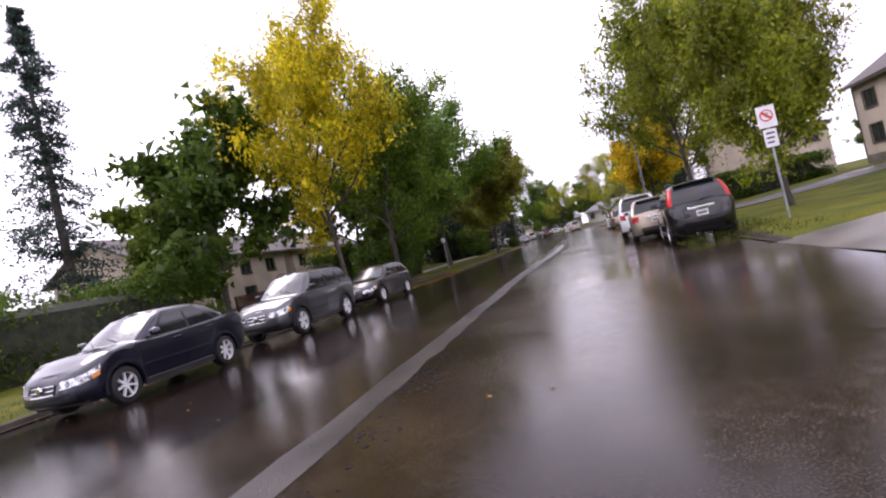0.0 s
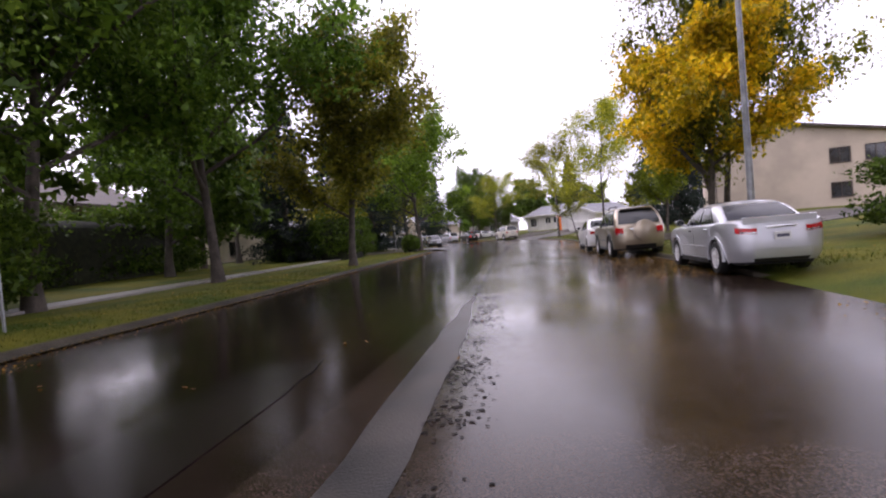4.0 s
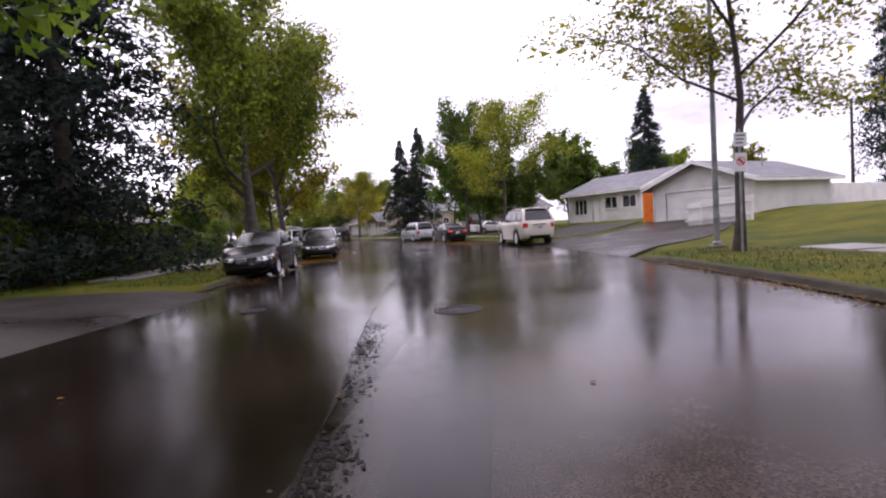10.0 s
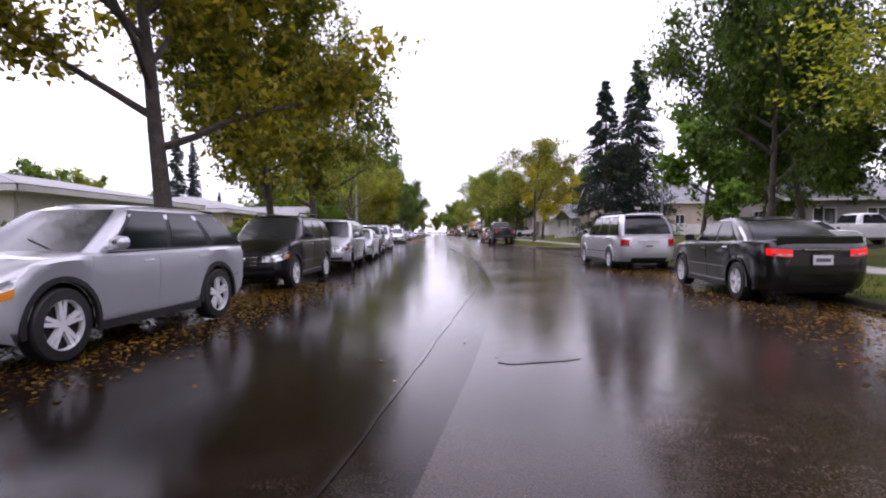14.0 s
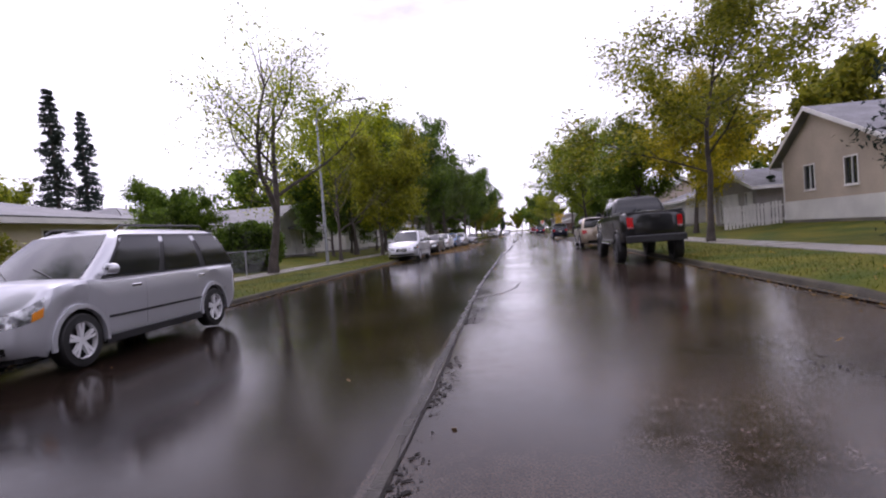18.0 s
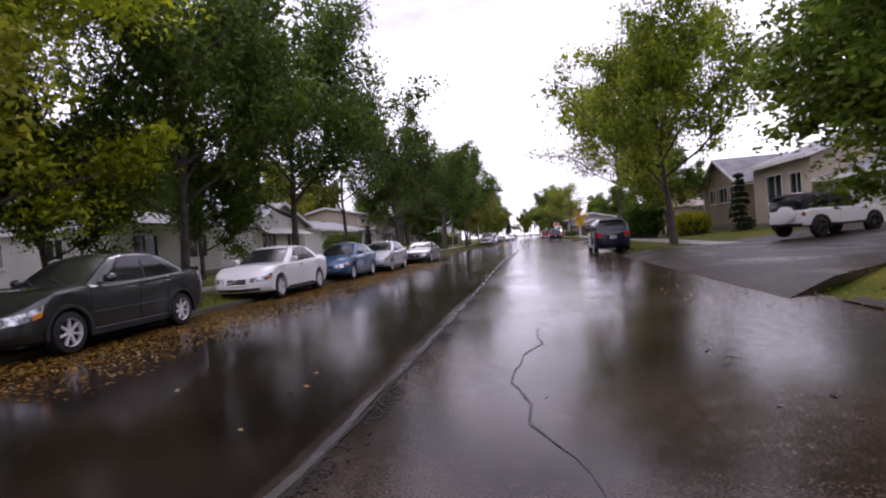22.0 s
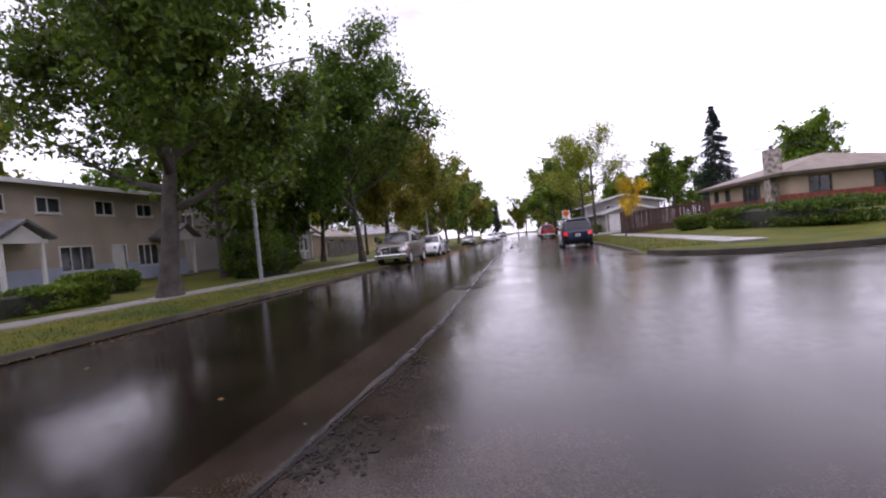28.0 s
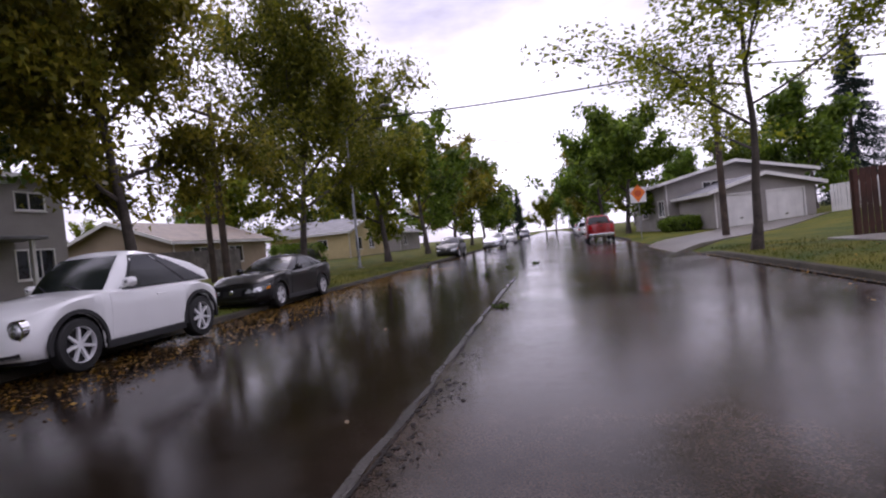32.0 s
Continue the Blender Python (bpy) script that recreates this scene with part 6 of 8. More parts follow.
for row in (
    # first block, left
    # the ragged spruce's light bluish tint puts haze into its colour
    ("ragged", -63.5, -67, 21, (2.0, 2.1, 2.2, 1), "tall ragged spruce with a bare trunk"), ("ash", -55.5, -72.5, 12, DEEP, "dark green ash behind the parked cars"),
    ("elm", -48.9, -72.6, 15.5, GOLD, "autumn elm turned golden yellow", 0.72), ("elm", -44.6, -68.6, 13.5, GREEN, "large green elm on the verge"), ("maple", -58.5, -67.5, 10, GREEN, "green maple by the townhouses"),
    ("elm", -41.2, -62.6, 14, GREEN, "dense dark green elm on the verge"), ("elm", -36.3, -57.6, 14, GREEN, "dense dark green elm on the lawn"), ("maple", -45, -58, 12, DEEP, "deep green maple on the lawn"),
    ("ash", -30.1, -56.0, 11.5, OLIVE, "ash with thinning olive leaves", 1.1), ("maple", -38, -50, 12, DEEP, "dark maple set back on the lawn"),
    ("elm", -19.0, -41.2, 11.5, (1.0, 1.3, 0.75, 1), "large green elm by the red fence", 1.05), ("spruce", -17.4, -26.2, 16, (1.1, 1.1, 1.1, 1), "massive dark spruce behind the clipped hedge", 1.35), ("spruce", -30, -41, 14, (1, 1, 1, 1), "dark spruce above the hedge"),
    ("ragged", -26.5, -31, 12, (1.2, 1.2, 1.2, 1), "open-branched pine in a garden"), ("spruce", -19.5, -22.5, 15, (1.1, 1.1, 1.1, 1), "tall dark spruce behind the hedge"), ("spruce", -22.5, -27, 14, (1.2, 1.2, 1.2, 1), "dark spruce beside a white house"),
    ("stout", -11.1, -22.0, 13, OLIVE, "big olive maple on the verge", 1.0), ("elm", -8.3, -11.2, 14, (1.55, 1.25, 0.55, 1), "broad street elm with yellowing leaves"), ("ash", -8.2, -4, 11, OLIVE, "street ash in the row"),
    ("stout", -9.2, 7.7, 12, GREEN, "tall green ash with a bare trunk", 0.95, 200), ("forked", -10.2, 26.0, 11, LIME, "forked thin-leaved tree with pale limbs", 1.1), ("bare", -10.0, 34.2, 7.5, LIME, "small bare street tree"),
    ("round", -11.6, 21.5, 4, GREEN, "low bushy tree in a garden"), ("elm", -13.0, 46.5, 12, YELLOW_T, "broad yellow-green tree by the houses", 1.15), ("maple", -9.4, 41.5, 9, LIME, "lime-green street tree on the lawn"),
    ("elm", -11.0, 61.6, 14, DEEP, "very dark dense elm over the cars", 0.95), ("elm", -12.5, 54.5, 13, DEEP, "very dark elm shading the cars", 0.95), ("thin", -9.6, 65.8, 13, DEEP, "tall dark elm with see-through crown", 1.3),
    ("stout", -9.3, 78.4, 12, DEEP, "dark green elm on the verge", 0.9), ("ash", -27, 69, 11, OLIVE, "olive tree behind the houses"), ("stout", -8.3, 96.8, 13, DEEP, "old elm with a thick trunk", 1.1),
    ("maple", -14.4, 119.4, 11, DEEP, "dark conical tree on the lawn", 0.8), ("elm", -17.2, 115.6, 13.5, DEEP, "dark elm between two houses"), ("elm", -13.8, 122.8, 13, DEEP, "dark elm before a two-storey house", 0.9), ("elm", -7.3, 113.8, 13.5, DEEP, "tall green elm beside the pickup"), ("ash", -8.2, 124.2, 12, OLIVE, "spreading ash turning yellow"),
    ("elm", -9.0, 135.5, 13, OLIVE, "big dark elm over the pavement"), ("ash", -8, 146, 12, OLIVE, "street elm in the street row"), ("elm", -8, 158, 13, GREEN, "street elm in the street row"), ("elm", -8, 172, 13, OLIVE, "street elm in the street row"),
    ("ash", -8, 186, 13, GREEN, "street elm in the street row"), ("elm", -8, 202, 14, GREEN, "street elm in the street row"), ("elm", -27, 104, 12, OLIVE, "tall tree behind the beige house"), ("ash", -29, 92, 12, PALE_T, "pale willow behind the houses"),
    ("narrow", -31.6, 36.9, 13.5, (1.5, 1.5, 1.5, 1), "slim dark spruce behind the roofs"), ("narrow", -30.2, 38.0, 12, (1.5, 1.5, 1.5, 1), "smaller spruce behind the roofs"), ("narrow", -32, 86, 9, (1.3, 1.3, 1.3, 1), "spruce behind the low houses"),
    ("narrow", -27, -2, 11, (1.3, 1.3, 1.3, 1), "spruce behind the bungalow"), ("maple", -26, 55, 10, GREEN, "garden tree behind the houses"),
    ("maple", -14.5, 45.0, 8.0, DEEP, "low dark tree before a bungalow"), ("maple", -14.8, 50.5, 8, DEEP, "dark bushy tree before a bungalow"), ("maple", -14.6, 58.5, 8, DEEP, "dark low tree before a bungalow"),
    ("elm", -13.5, 108.0, 12.5, DEEP, "dark elm beside the two-storey house"), ("far_elm", -33, -36, 12, DEEP, "dark tree behind the clipped hedge"), ("far_ash", -36, -43, 11, DEEP, "dark tree behind the townhouses"), ("far_elm", -29, -30.5, 11, DEEP, "dark garden tree near the drive"),
    # right
    ("far_elm", 24, -3.5, 10, DEEP, "dark green tree behind the bungalow"), ("far_elm", 29, 1, 11, GREEN, "broad green tree behind the bungalow"), ("far_ash", 22, 13, 9, DEEP, "dark tree by the side street", 0.8), ("far_ash", 37, -3, 10, GREEN, "green tree among garden fences"),
    ("maple", -36.2, -90.0, 9.4, LIME, "rounded bright green street maple", 0.78), ("elm", -29.5, -80.5, 13, LIME, "tall olive tree by the driveway", 0.75), ("round", -20.4, -68.2, 9, GOLD, "golden yellow street tree"),
    ("elm", -18.4, -67.6, 12, OLIVE, "olive elm by the lamp post", 0.75), ("spruce", 4.0, -48.2, 15, (1.2, 1.3, 1.3, 1), "dark spruce by the apartments"), ("ash", -6.6, -56.2, 9.5, LIME, "yellow-green ash by the drive", 0.8),
    ("thin", -11.9, -55.2, 11, (2.5, 2.15, 0.8, 1), "thin pale yellow street tree"), ("spruce", 1.2, -51.5, 12, (1.1, 1.1, 1.1, 1), "dark spruce on the raised lawn"), ("elm", -23.5, -81.5, 13, OLIVE, "tree over the townhouse lawn", 0.8),
    ("sapling", -6.7, -47.4, 6.0, LIME, "slim leaning street sapling", 1.05, 150), ("far_elm", 26, 205, 12, GREEN, "green tree by a white bungalow"), ("far_ash", 20, 214, 11, OLIVE, "olive tree among the gardens"), ("far_elm", 34, 192, 12, DEEP, "dark tree among the gardens"), ("far_ash", 24, 172, 9, GREEN, "green tree beside a garage"), ("far_elm", -22, 212, 12, GREEN, "green tree by a grey bungalow"), ("far_elm", -26, 176, 12, DEEP, "dark tree behind the bungalows"), ("far_ash", -27, 156, 11, OLIVE, "olive tree behind the bungalows"), ("far_elm", -28, 132, 11, GREEN, "green tree behind a grey house"),
    ("thin", -1.2, -38.9, 12, LIME, "thin street tree with a signpost", 1.35), ("spruce", 42.5, -25.6, 23, (1.0, 1.1, 1.2, 1), "very tall narrow spruce", 0.8),
    ("elm", 30, 4, 11, LIME, "round yellow-green tree behind the bungalow"), ("maple", 17, 12, 10, GREEN, "garden tree behind the bungalow"), ("spruce", 29.5, -9.0, 14, (1.3, 1.3, 1.3, 1), "spruce behind the white garage"),
    ("thin", 6.8, -15.8, 11.5, (1.7, 1.55, 0.6, 1), "yellow-green street ash on the lawn", 1.5), ("elm", 9.5, -5.2, 12, DEEP, "dense dark elm at the corner", 0.72), ("maple", 13.2, -9.5, 7.5, DEEP, "dark garden maple on the lawn"), ("ash", 12, -3.6, 10, DEEP, "dark tree by the side street"),
    ("spruce", 13.0, 20.0, 14, (1.15, 1.2, 1.2, 1), "big blue-green spruce on the corner lawn"), ("spruce", 16.4, 21.2, 16, (1.15, 1.2, 1.2, 1), "second big spruce on the corner lawn"), ("spruce", 27, 14, 14, (1.1, 1.1, 1.1, 1), "dark spruce along the side street"),
    ("thin", 8.5, 28.0, 12, (1.25, 1.2, 0.6, 1), "street ash with a leaning trunk", 1.6), ("maple", 10.2, 48.3, 10, GREEN, "broad green maple over the pavement", 1.2), ("elm", 12.5, 41, 10, YELLOW_T, "yellow-green garden tree on the lawn"), ("elm", 24, 46, 12, OLIVE, "tree behind the garages"),
    ("elm", 8.6, 61.9, 11, LIME, "yellow-green street elm on the lawn"), ("thin", 8.4, 74.1, 13.5, LIME, "tall thin street elm", 1.45), ("ash", 14.2, 84.4, 11, OLIVE, "dark spreading garden tree"), ("round", 13.2, 79.2, 8, DEEP, "dark garden tree by the gable"),
    ("elm", 27, 72, 13, DEEP, "dark tree behind the beige house"), ("sapling", 10.4, 118.6, 5, GOLD, "small golden sapling on the lawn"), ("thin", 8.6, 126.9, 10.5, LIME, "street ash with yellow tips", 1.5),
    ("maple", 10.3, 159, 12, GREEN, "big green tree past the garage"), ("elm", 9.8, 174, 13, GREEN, "street elm in the street row"), ("elm", 10, 190, 13, OLIVE, "street elm in the street row"), ("ash", 10.5, 206, 13, GREEN, "street elm in the street row"),
    ("spruce", 40.5, 182, 21, (1.0, 1.05, 1.1, 1), "tall dark spruce behind the houses"), ("maple", 27, 163, 12, GREEN, "round green tree behind the garage"), ("elm", 38, 148, 11, GREEN, "garden tree behind the brick house"), ("elm", 45, 128, 9, GREEN, "small green tree in a garden"),
):
    tree(*row[:6], wide=row[6] if len(row) > 6 else 1.0, yaw=row[7] if len(row) > 7 else None)
# far belts of trees that close the views
far_rng = random.Random(9)
belt = [(x, y) for x, y in ([(4 + far_rng.uniform(-14, 14), 232 + far_rng.uniform(0, 30)) for _ in range(9)] + [(-48 + far_rng.uniform(-10, 10), y) for y in range(-20, 200, 17)] + [(58 + far_rng.uniform(-10, 10), y) for y in range(-110, 220, 17)]
                            + [(-80 + far_rng.uniform(-8, 8), y) for y in range(-130, -20, 16)] + [(-20 + 14 * i, -150 + far_rng.uniform(-12, 12)) for i in range(6)])]
for x, y in belt:
    k = far_rng.choice(["far_elm", "far_ash", "far_elm", "narrow"])
    tree(k, x, y, far_rng.uniform(8, 13), far_rng.choice([GREEN, OLIVE, DEEP, LIME]) if k != "narrow" else (1.2, 1.2, 1.2, 1), "leafy tree standing among the house gardens", group="garden trees")


def hedge(x, y, w, d, h, yaw, colour, label, seed, leaves=4000, name="hedge", size=0.10, round_=0.45):
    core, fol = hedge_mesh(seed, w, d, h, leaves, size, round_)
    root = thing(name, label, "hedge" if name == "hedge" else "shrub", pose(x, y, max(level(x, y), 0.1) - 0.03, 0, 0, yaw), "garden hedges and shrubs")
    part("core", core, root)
    part("foliage", fol, root).color = colour
    return root


hedge(-42.4, -50.1, 19, 3.4, 3.8, 53, DEEP, "long dark hedge behind the verge", 21, 14000, size=0.15)
hedge(-61.0, -80.0, 16, 3.5, 3.0, 53, DEEP, "dark hedge beside the first cars", 22, 8000, size=0.13)
hedge(-28.5, -38.5, 8.5, 3.2, 2.6, 53, DEEP, "dark clipped hedge on a lawn", 23, 6000, size=0.12)
hedge(-26.3, -42.4, 5.6, 4.2, 4.0, 53, DEEP, "tall dark shrub mass on a lawn", 44, 7000, "shrub", 0.13, 0.75)
hedge(-43.9, -64.8, 7.5, 4.2, 3.3, 53, DEEP, "wide dark juniper mass beside the path", 45, 8000, "shrub", 0.12, 0.7)
hedge(-20.6, -42.6, 1.5, 1.4, 1.5, 0, DEEP, "small round clipped shrub near the kerb", 46, 1600, "shrub", 0.09, 0.9)
hedge(-19.8, -29.5, 5.0, 2.4, 2.1, 58, DEEP, "dark clipped hedge by the drive", 24, 5000)
hedge(-16.3, -22.8, 10.5, 2.2, 2.0, 68, DEEP, "tall dark hedge beside the black crossover", 25, 7000)
hedge(-13.0, -10.0, 9, 1.6, 1.5, 82, GREEN, "garden hedge behind the parked cars", 26, 4500)
hedge(-13.8, 2.0, 12, 1.5, 1.5, 88, GREEN, "clipped hedge in front of a bungalow", 27, 5000)
hedge(-14.5, 14.5, 7, 2.2, 2.2, 88, OLIVE, "shaggy hedge in a front garden", 28, 4500)
hedge(-13.2, 29.5, 3.4, 2.6, 2.6, 20, DEEP, "upright dark shrub behind the fence", 29, 3500, "shrub", 0.12, 0.8)
hedge(-12.6, 20.8, 2.6, 2.0, 1.3, 0, DEEP, "rounded shrub behind the fence", 30, 2500, "shrub", 0.1, 0.8)
hedge(-12.8, 73.5, 3.0, 2.6, 2.2, 0, GREEN, "leafy shrub before a white house", 31, 3000, "shrub", 0.11, 0.8)
hedge(-11.2, 83.5, 8, 1.4, 0.9, 90, GREEN, "low clipped hedge by the pavement", 32, 3500)
hedge(-11.6, 93.8, 7, 1.6, 0.8, 90, GREEN, "low clipped hedge by the pavement", 33, 3500)
hedge(-10.9, 107.4, 4.6, 3.2, 2.4, 90, DEEP, "big rounded dark bush on the lawn", 34, 5500, "shrub", 0.1, 0.7)
hedge(-14.5, 100.6, 3.5, 1.8, 1.0, 90, GREEN, "low shrub before the porch", 35, 2200, "shrub", 0.1, 0.7)
hedge(-13.5, 143.5, 6, 2, 1.8, 90, GREEN, "garden hedge far along", 36, 2500)
hedge(-16.5, -75.5, 9.0, 2.6, 2.2, -37, DEEP, "dark clipped hedge by the townhouses", 37, 6000)
hedge(-24.5, -96.0, 12, 2.6, 2.0, -37, DEEP, "dark hedge before the townhouses", 38, 6000)
hedge(11.4, 80.8, 4.2, 3.6, 3.1, 90, DEEP, "large dark shrub on the lawn", 39, 5000, "shrub", 0.11, 0.75)
hedge(14.0, 76.0, 2.6, 2.2, 1.8, 0, YELLOW_T, "yellow-leaved shrub by the house", 40, 2500, "shrub", 0.1, 0.8)
hedge(16.3, 110.5, 15, 2.0, 1.25, 90, DEEP, "clipped dark hedge before the brick house", 41, 7000)
hedge(15.5, 120.5, 2.4, 1.8, 1.1, 0, GREEN, "leafy shrub by the fence", 42, 1800, "shrub", 0.1, 0.8)
hedge(12.6, 150.5, 3.0, 2.0, 1.2, 0, GREEN, "dark shrub by the garage house", 43, 2000, "shrub", 0.1, 0.8)
for x, y, h in ((17.6, 41.6, 3.4), (-15.3, 88.4, 3.4), (16.0, 72.4, 4.2)):
    tree("cedar", x, y, h, (0.9, 1.2, 0.8, 1), "slim clipped cedar beside a house", group="garden hedges and shrubs")

# ---- houses ----
def wall_panel(length, h, holes, gable=0.0, peak=0.5, t=0.18):
    """A wall in its own plane: x along, y into the house, z up; holes as (x0, x1, z0, z1); a gable on top."""
    sh = Shape()
    xs = sorted({0.0, length, *[v for q in holes for v in q[:2]]})
    zs = sorted({0.0, h, *[v for q in holes for v in q[2:4]]})
    for x0, x1 in zip(xs, xs[1:]):
        for z0, z1 in zip(zs, zs[1:]):
            xm, zm = (x0 + x1) / 2, (z0 + z1) / 2
            if any(q[0] < xm < q[1] and q[2] < zm < q[3] for q in holes):
                continue
            sh.add([(x0, 0, z0), (x1, 0, z0), (x1, 0, z1), (x0, 0, z1)], [(0, 1, 2, 3)])
            sh.add([(x0, t, z0), (x1, t, z0), (x1, t, z1), (x0, t, z1)], [(3, 2, 1, 0)])
    for x0, x1, z0, z1 in holes:
        sh.add([(x0, 0, z0), (x1, 0, z0), (x1, 0, z1), (x0, 0, z1), (x0, t, z0), (x1, t, z0), (x1, t, z1), (x0, t, z1)], [(0, 4, 5, 1), (1, 5, 6, 2), (2, 6, 7, 3), (3, 7, 4, 0)])
    if not gable:
        sh.add([(0, 0, h), (length, 0, h), (length, t, h), (0, t, h)], [(0, 1, 2, 3)])
    else:
        sh.add([(0, 0, h), (length, 0, h), (length * peak, 0, h + gable), (0, t, h), (length, t, h), (length * peak, t, h + gable)], [(0, 1, 2), (5, 4, 3), (1, 4, 5, 2), (2, 5, 3, 0)])
    seen, order = {}, []
    for p in sh.v:
        key = tuple(round(c, 4) for c in p)
        if key not in seen:
            seen[key] = len(order)
            order.append(key)
    sh.f = [tuple(seen[tuple(round(c, 4) for c in sh.v[i])] for i in q) for q in sh.f]
    sh.v = order
    return sh


class Pieces:
    """Keeps every box or slab as a shape of its own."""

    def __init__(self):
        self.items = []

    def box(self, *a):
        self.items.append(Shape().box(*a))

    def add(self, v, f):
        self.items.append(Shape().add(v, f))


def window(parent, m, x0, x1, z0, z1, bars=1, frame_mat=None, name="window"):
    fm, w = frame_mat or WHITE, 0.07
    sh = Shape()
    for a, b, c, d in ((x0 - w, x1 + w, z1, z1 + w), (x0 - w, x1 + w, z0 - w, z0), (x0 - w, x0, z0, z1), (x1, x1 + w, z0, z1)):
        sh.box(a, b, -0.03, 0.06, c, d)
    for k in range(bars):
        x = x0 + (x1 - x0) * (k + 1) / (bars + 1)
        sh.box(x - 0.025, x + 0.025, 0.02, 0.07, z0, z1)
    win = part(name, sh.mesh("window_frame", fm), parent, m=m)
    for k in range(bars + 1):
        a, b = x0 + (x1 - x0) * k / (bars + 1), x0 + (x1 - x0) * (k + 1) / (bars + 1)
        part("pane", Shape().box(a + 0.02, b - 0.02, 0.075, 0.09, z0, z1).mesh("pane", PANE), win)
    part("sill", Shape().box(x0 - 0.1, x1 + 0.1, -0.08, 0.03, z0 - w - 0.05, z0 - w).mesh("sill", fm), win)
    return win


def door(parent, m, x0, x1, z0, z1, mat=None, name="door", garage=False):
    sh, panels = Shape().box(x0, x1, 0.06, 0.11, z0, z1), []
    if garage:
        rows = 4
        for r in range(rows):
            a, b = z0 + (z1 - z0) * r / rows, z0 + (z1 - z0) * (r + 1) / rows
            for c in range(4):
                p, q = x0 + (x1 - x0) * c / 4, x0 + (x1 - x0) * (c + 1) / 4
                panels.append(Shape().box(p + 0.06, q - 0.06, 0.035, 0.065, a + 0.05, b - 0.05))
    else:
        for a, b in ((0.12, 0.45), (0.52, 0.92)):
            panels.append(Shape().box(x0 + 0.12, x1 - 0.12, 0.04, 0.065, z0 + (z1 - z0) * a, z0 + (z1 - z0) * b))
    d = part(name, sh.mesh(name, mat or WHITE), parent, m=m)
    for p in panels:
        part("panel", p.mesh("panel", mat or WHITE), d)
    tr = Shape()
    for a, b, c, e in ((x0 - 0.1, x1 + 0.1, z1, z1 + 0.1), (x0 - 0.1, x0, z0, z1), (x1, x1 + 0.1, z0, z1)):
        tr.box(a, b, -0.03, 0.05, c, e)
    part("door_trim", tr.mesh("door_trim", WHITE), d)
    part("door_handle", Shape().box((x0 + x1) / 2 - 0.1 if garage else x1 - 0.16, (x0 + x1) / 2 + 0.1 if garage else x1 - 0.08, 0.0, 0.04, z0 + (0.5 if garage else 1.0), z0 + (0.56 if garage else 1.06)).mesh("door_handle", CHROME), d)
    return d


def house(label, x, y, yaw, w, dep, h, roof, rise, wall_mat, roof_mat, openings, lower=None, over=0.5, chimney=None, base=None, z=None, peak=0.5, trim=None, name="house", category="house", plinth=0.35):
    """A house whose front is w wide along its x axis and faces its -y; depth runs to +y.
    roof: 'front' gable faces the front, 'side' ridge runs along the front, 'hip', or 'flat'. openings: (face, kind, x0, x1, z0, z1, bars)."""
    if name != "garage":
        openings = list(openings)
        for face in "LR":
            if not any(o[0] == face for o in openings):
                openings += [(face, "window", dep * 0.2, dep * 0.2 + 1.5, 1.0, 2.1, 1), (face, "window", dep * 0.62, dep * 0.62 + 1.0, 1.2, 2.1, 1)]
    zz = level(x, y) if z is None else z
    root = thing(name, label, category, pose(x, y, zz, 0, 0, yaw), "houses along the street")
    trim = trim or WHITE
    faces = {"F": (pose(-w / 2, 0, 0), w), "R": (pose(w / 2, 0, 0, 0, 0, 90), dep), "B": (pose(w / 2, dep, 0, 0, 0, 180), w), "L": (pose(-w / 2, dep, 0, 0, 0, -90), dep)}
    for face, (m, ln) in faces.items():
        holes = [o[2:6] for o in openings if o[0] == face]
        g = rise if (roof == "front" and face in "FB") or (roof == "side" and face in "RL") else 0.0
        pk = peak if face in "FR" else 1 - peak
        part("wall", wall_panel(ln, h, holes, g, pk).mesh("wall", wall_mat), root, m=m)
        if lower and face in "FRL":
            mat2, lh = lower
            cut = [(q[0], q[1], max(0, q[2]), min(lh, q[3])) for q in holes if q[2] < lh]
            part("wall_cladding", wall_panel(ln, lh, cut, t=0.03).mesh("wall_cladding", mat2), root, m=m @ pose(0, -0.035, 0))
        part("foundation", Shape().box(0.0, ln, -0.03, 0.15, -1.2, plinth - 0.35 + 0.06).mesh("foundation", CONCRETE), root, m=m)
        for o in openings:
            if o[0] != face:
                continue
            if o[1] == "window":
                window(root, m, *o[2:6], bars=o[6] if len(o) > 6 else 1, frame_mat=trim)
            else:
                door(root, m, *o[2:6], mat=o[6] if len(o) > 6 else None, garage=o[1] == "garage", name="garage_door" if o[1] == "garage" else "door")
    t = 0.14
    rf = Shape()
    fa = Pieces()

    def slab(a, b, c, d):
        """A roof plane through four corners, eaves first."""
        q = [Vector(p) for p in (a, b, c, d)]
        nn = (q[1] - q[0]).cross(q[3] - q[0]).normalized()
        nn = nn if nn.z > 0 else -nn
        vs = q + [p + nn * t for p in q]
        rf.add(vs, [(3, 2, 1, 0), (4, 5, 6, 7), (0, 1, 5, 4), (1, 2, 6, 5), (2, 3, 7, 6), (3, 0, 4, 7)])

    if roof == "front":
        px = -w / 2 + w * peak
        for sx, ex in ((-1, -w / 2), (1, w / 2)):
            run = abs(ex - px)
            oz = over * rise / run
            slab((ex + sx * over, -over, h - oz), (ex + sx * over, dep + over, h - oz), (px, dep + over, h + rise), (px, -over, h + rise))
            fa.box(min(ex + sx * over, ex + sx * (over + 0.04)), max(ex + sx * over, ex + sx * (over + 0.04)), -over, dep + over, h - oz - 0.06, h - oz + 0.16)
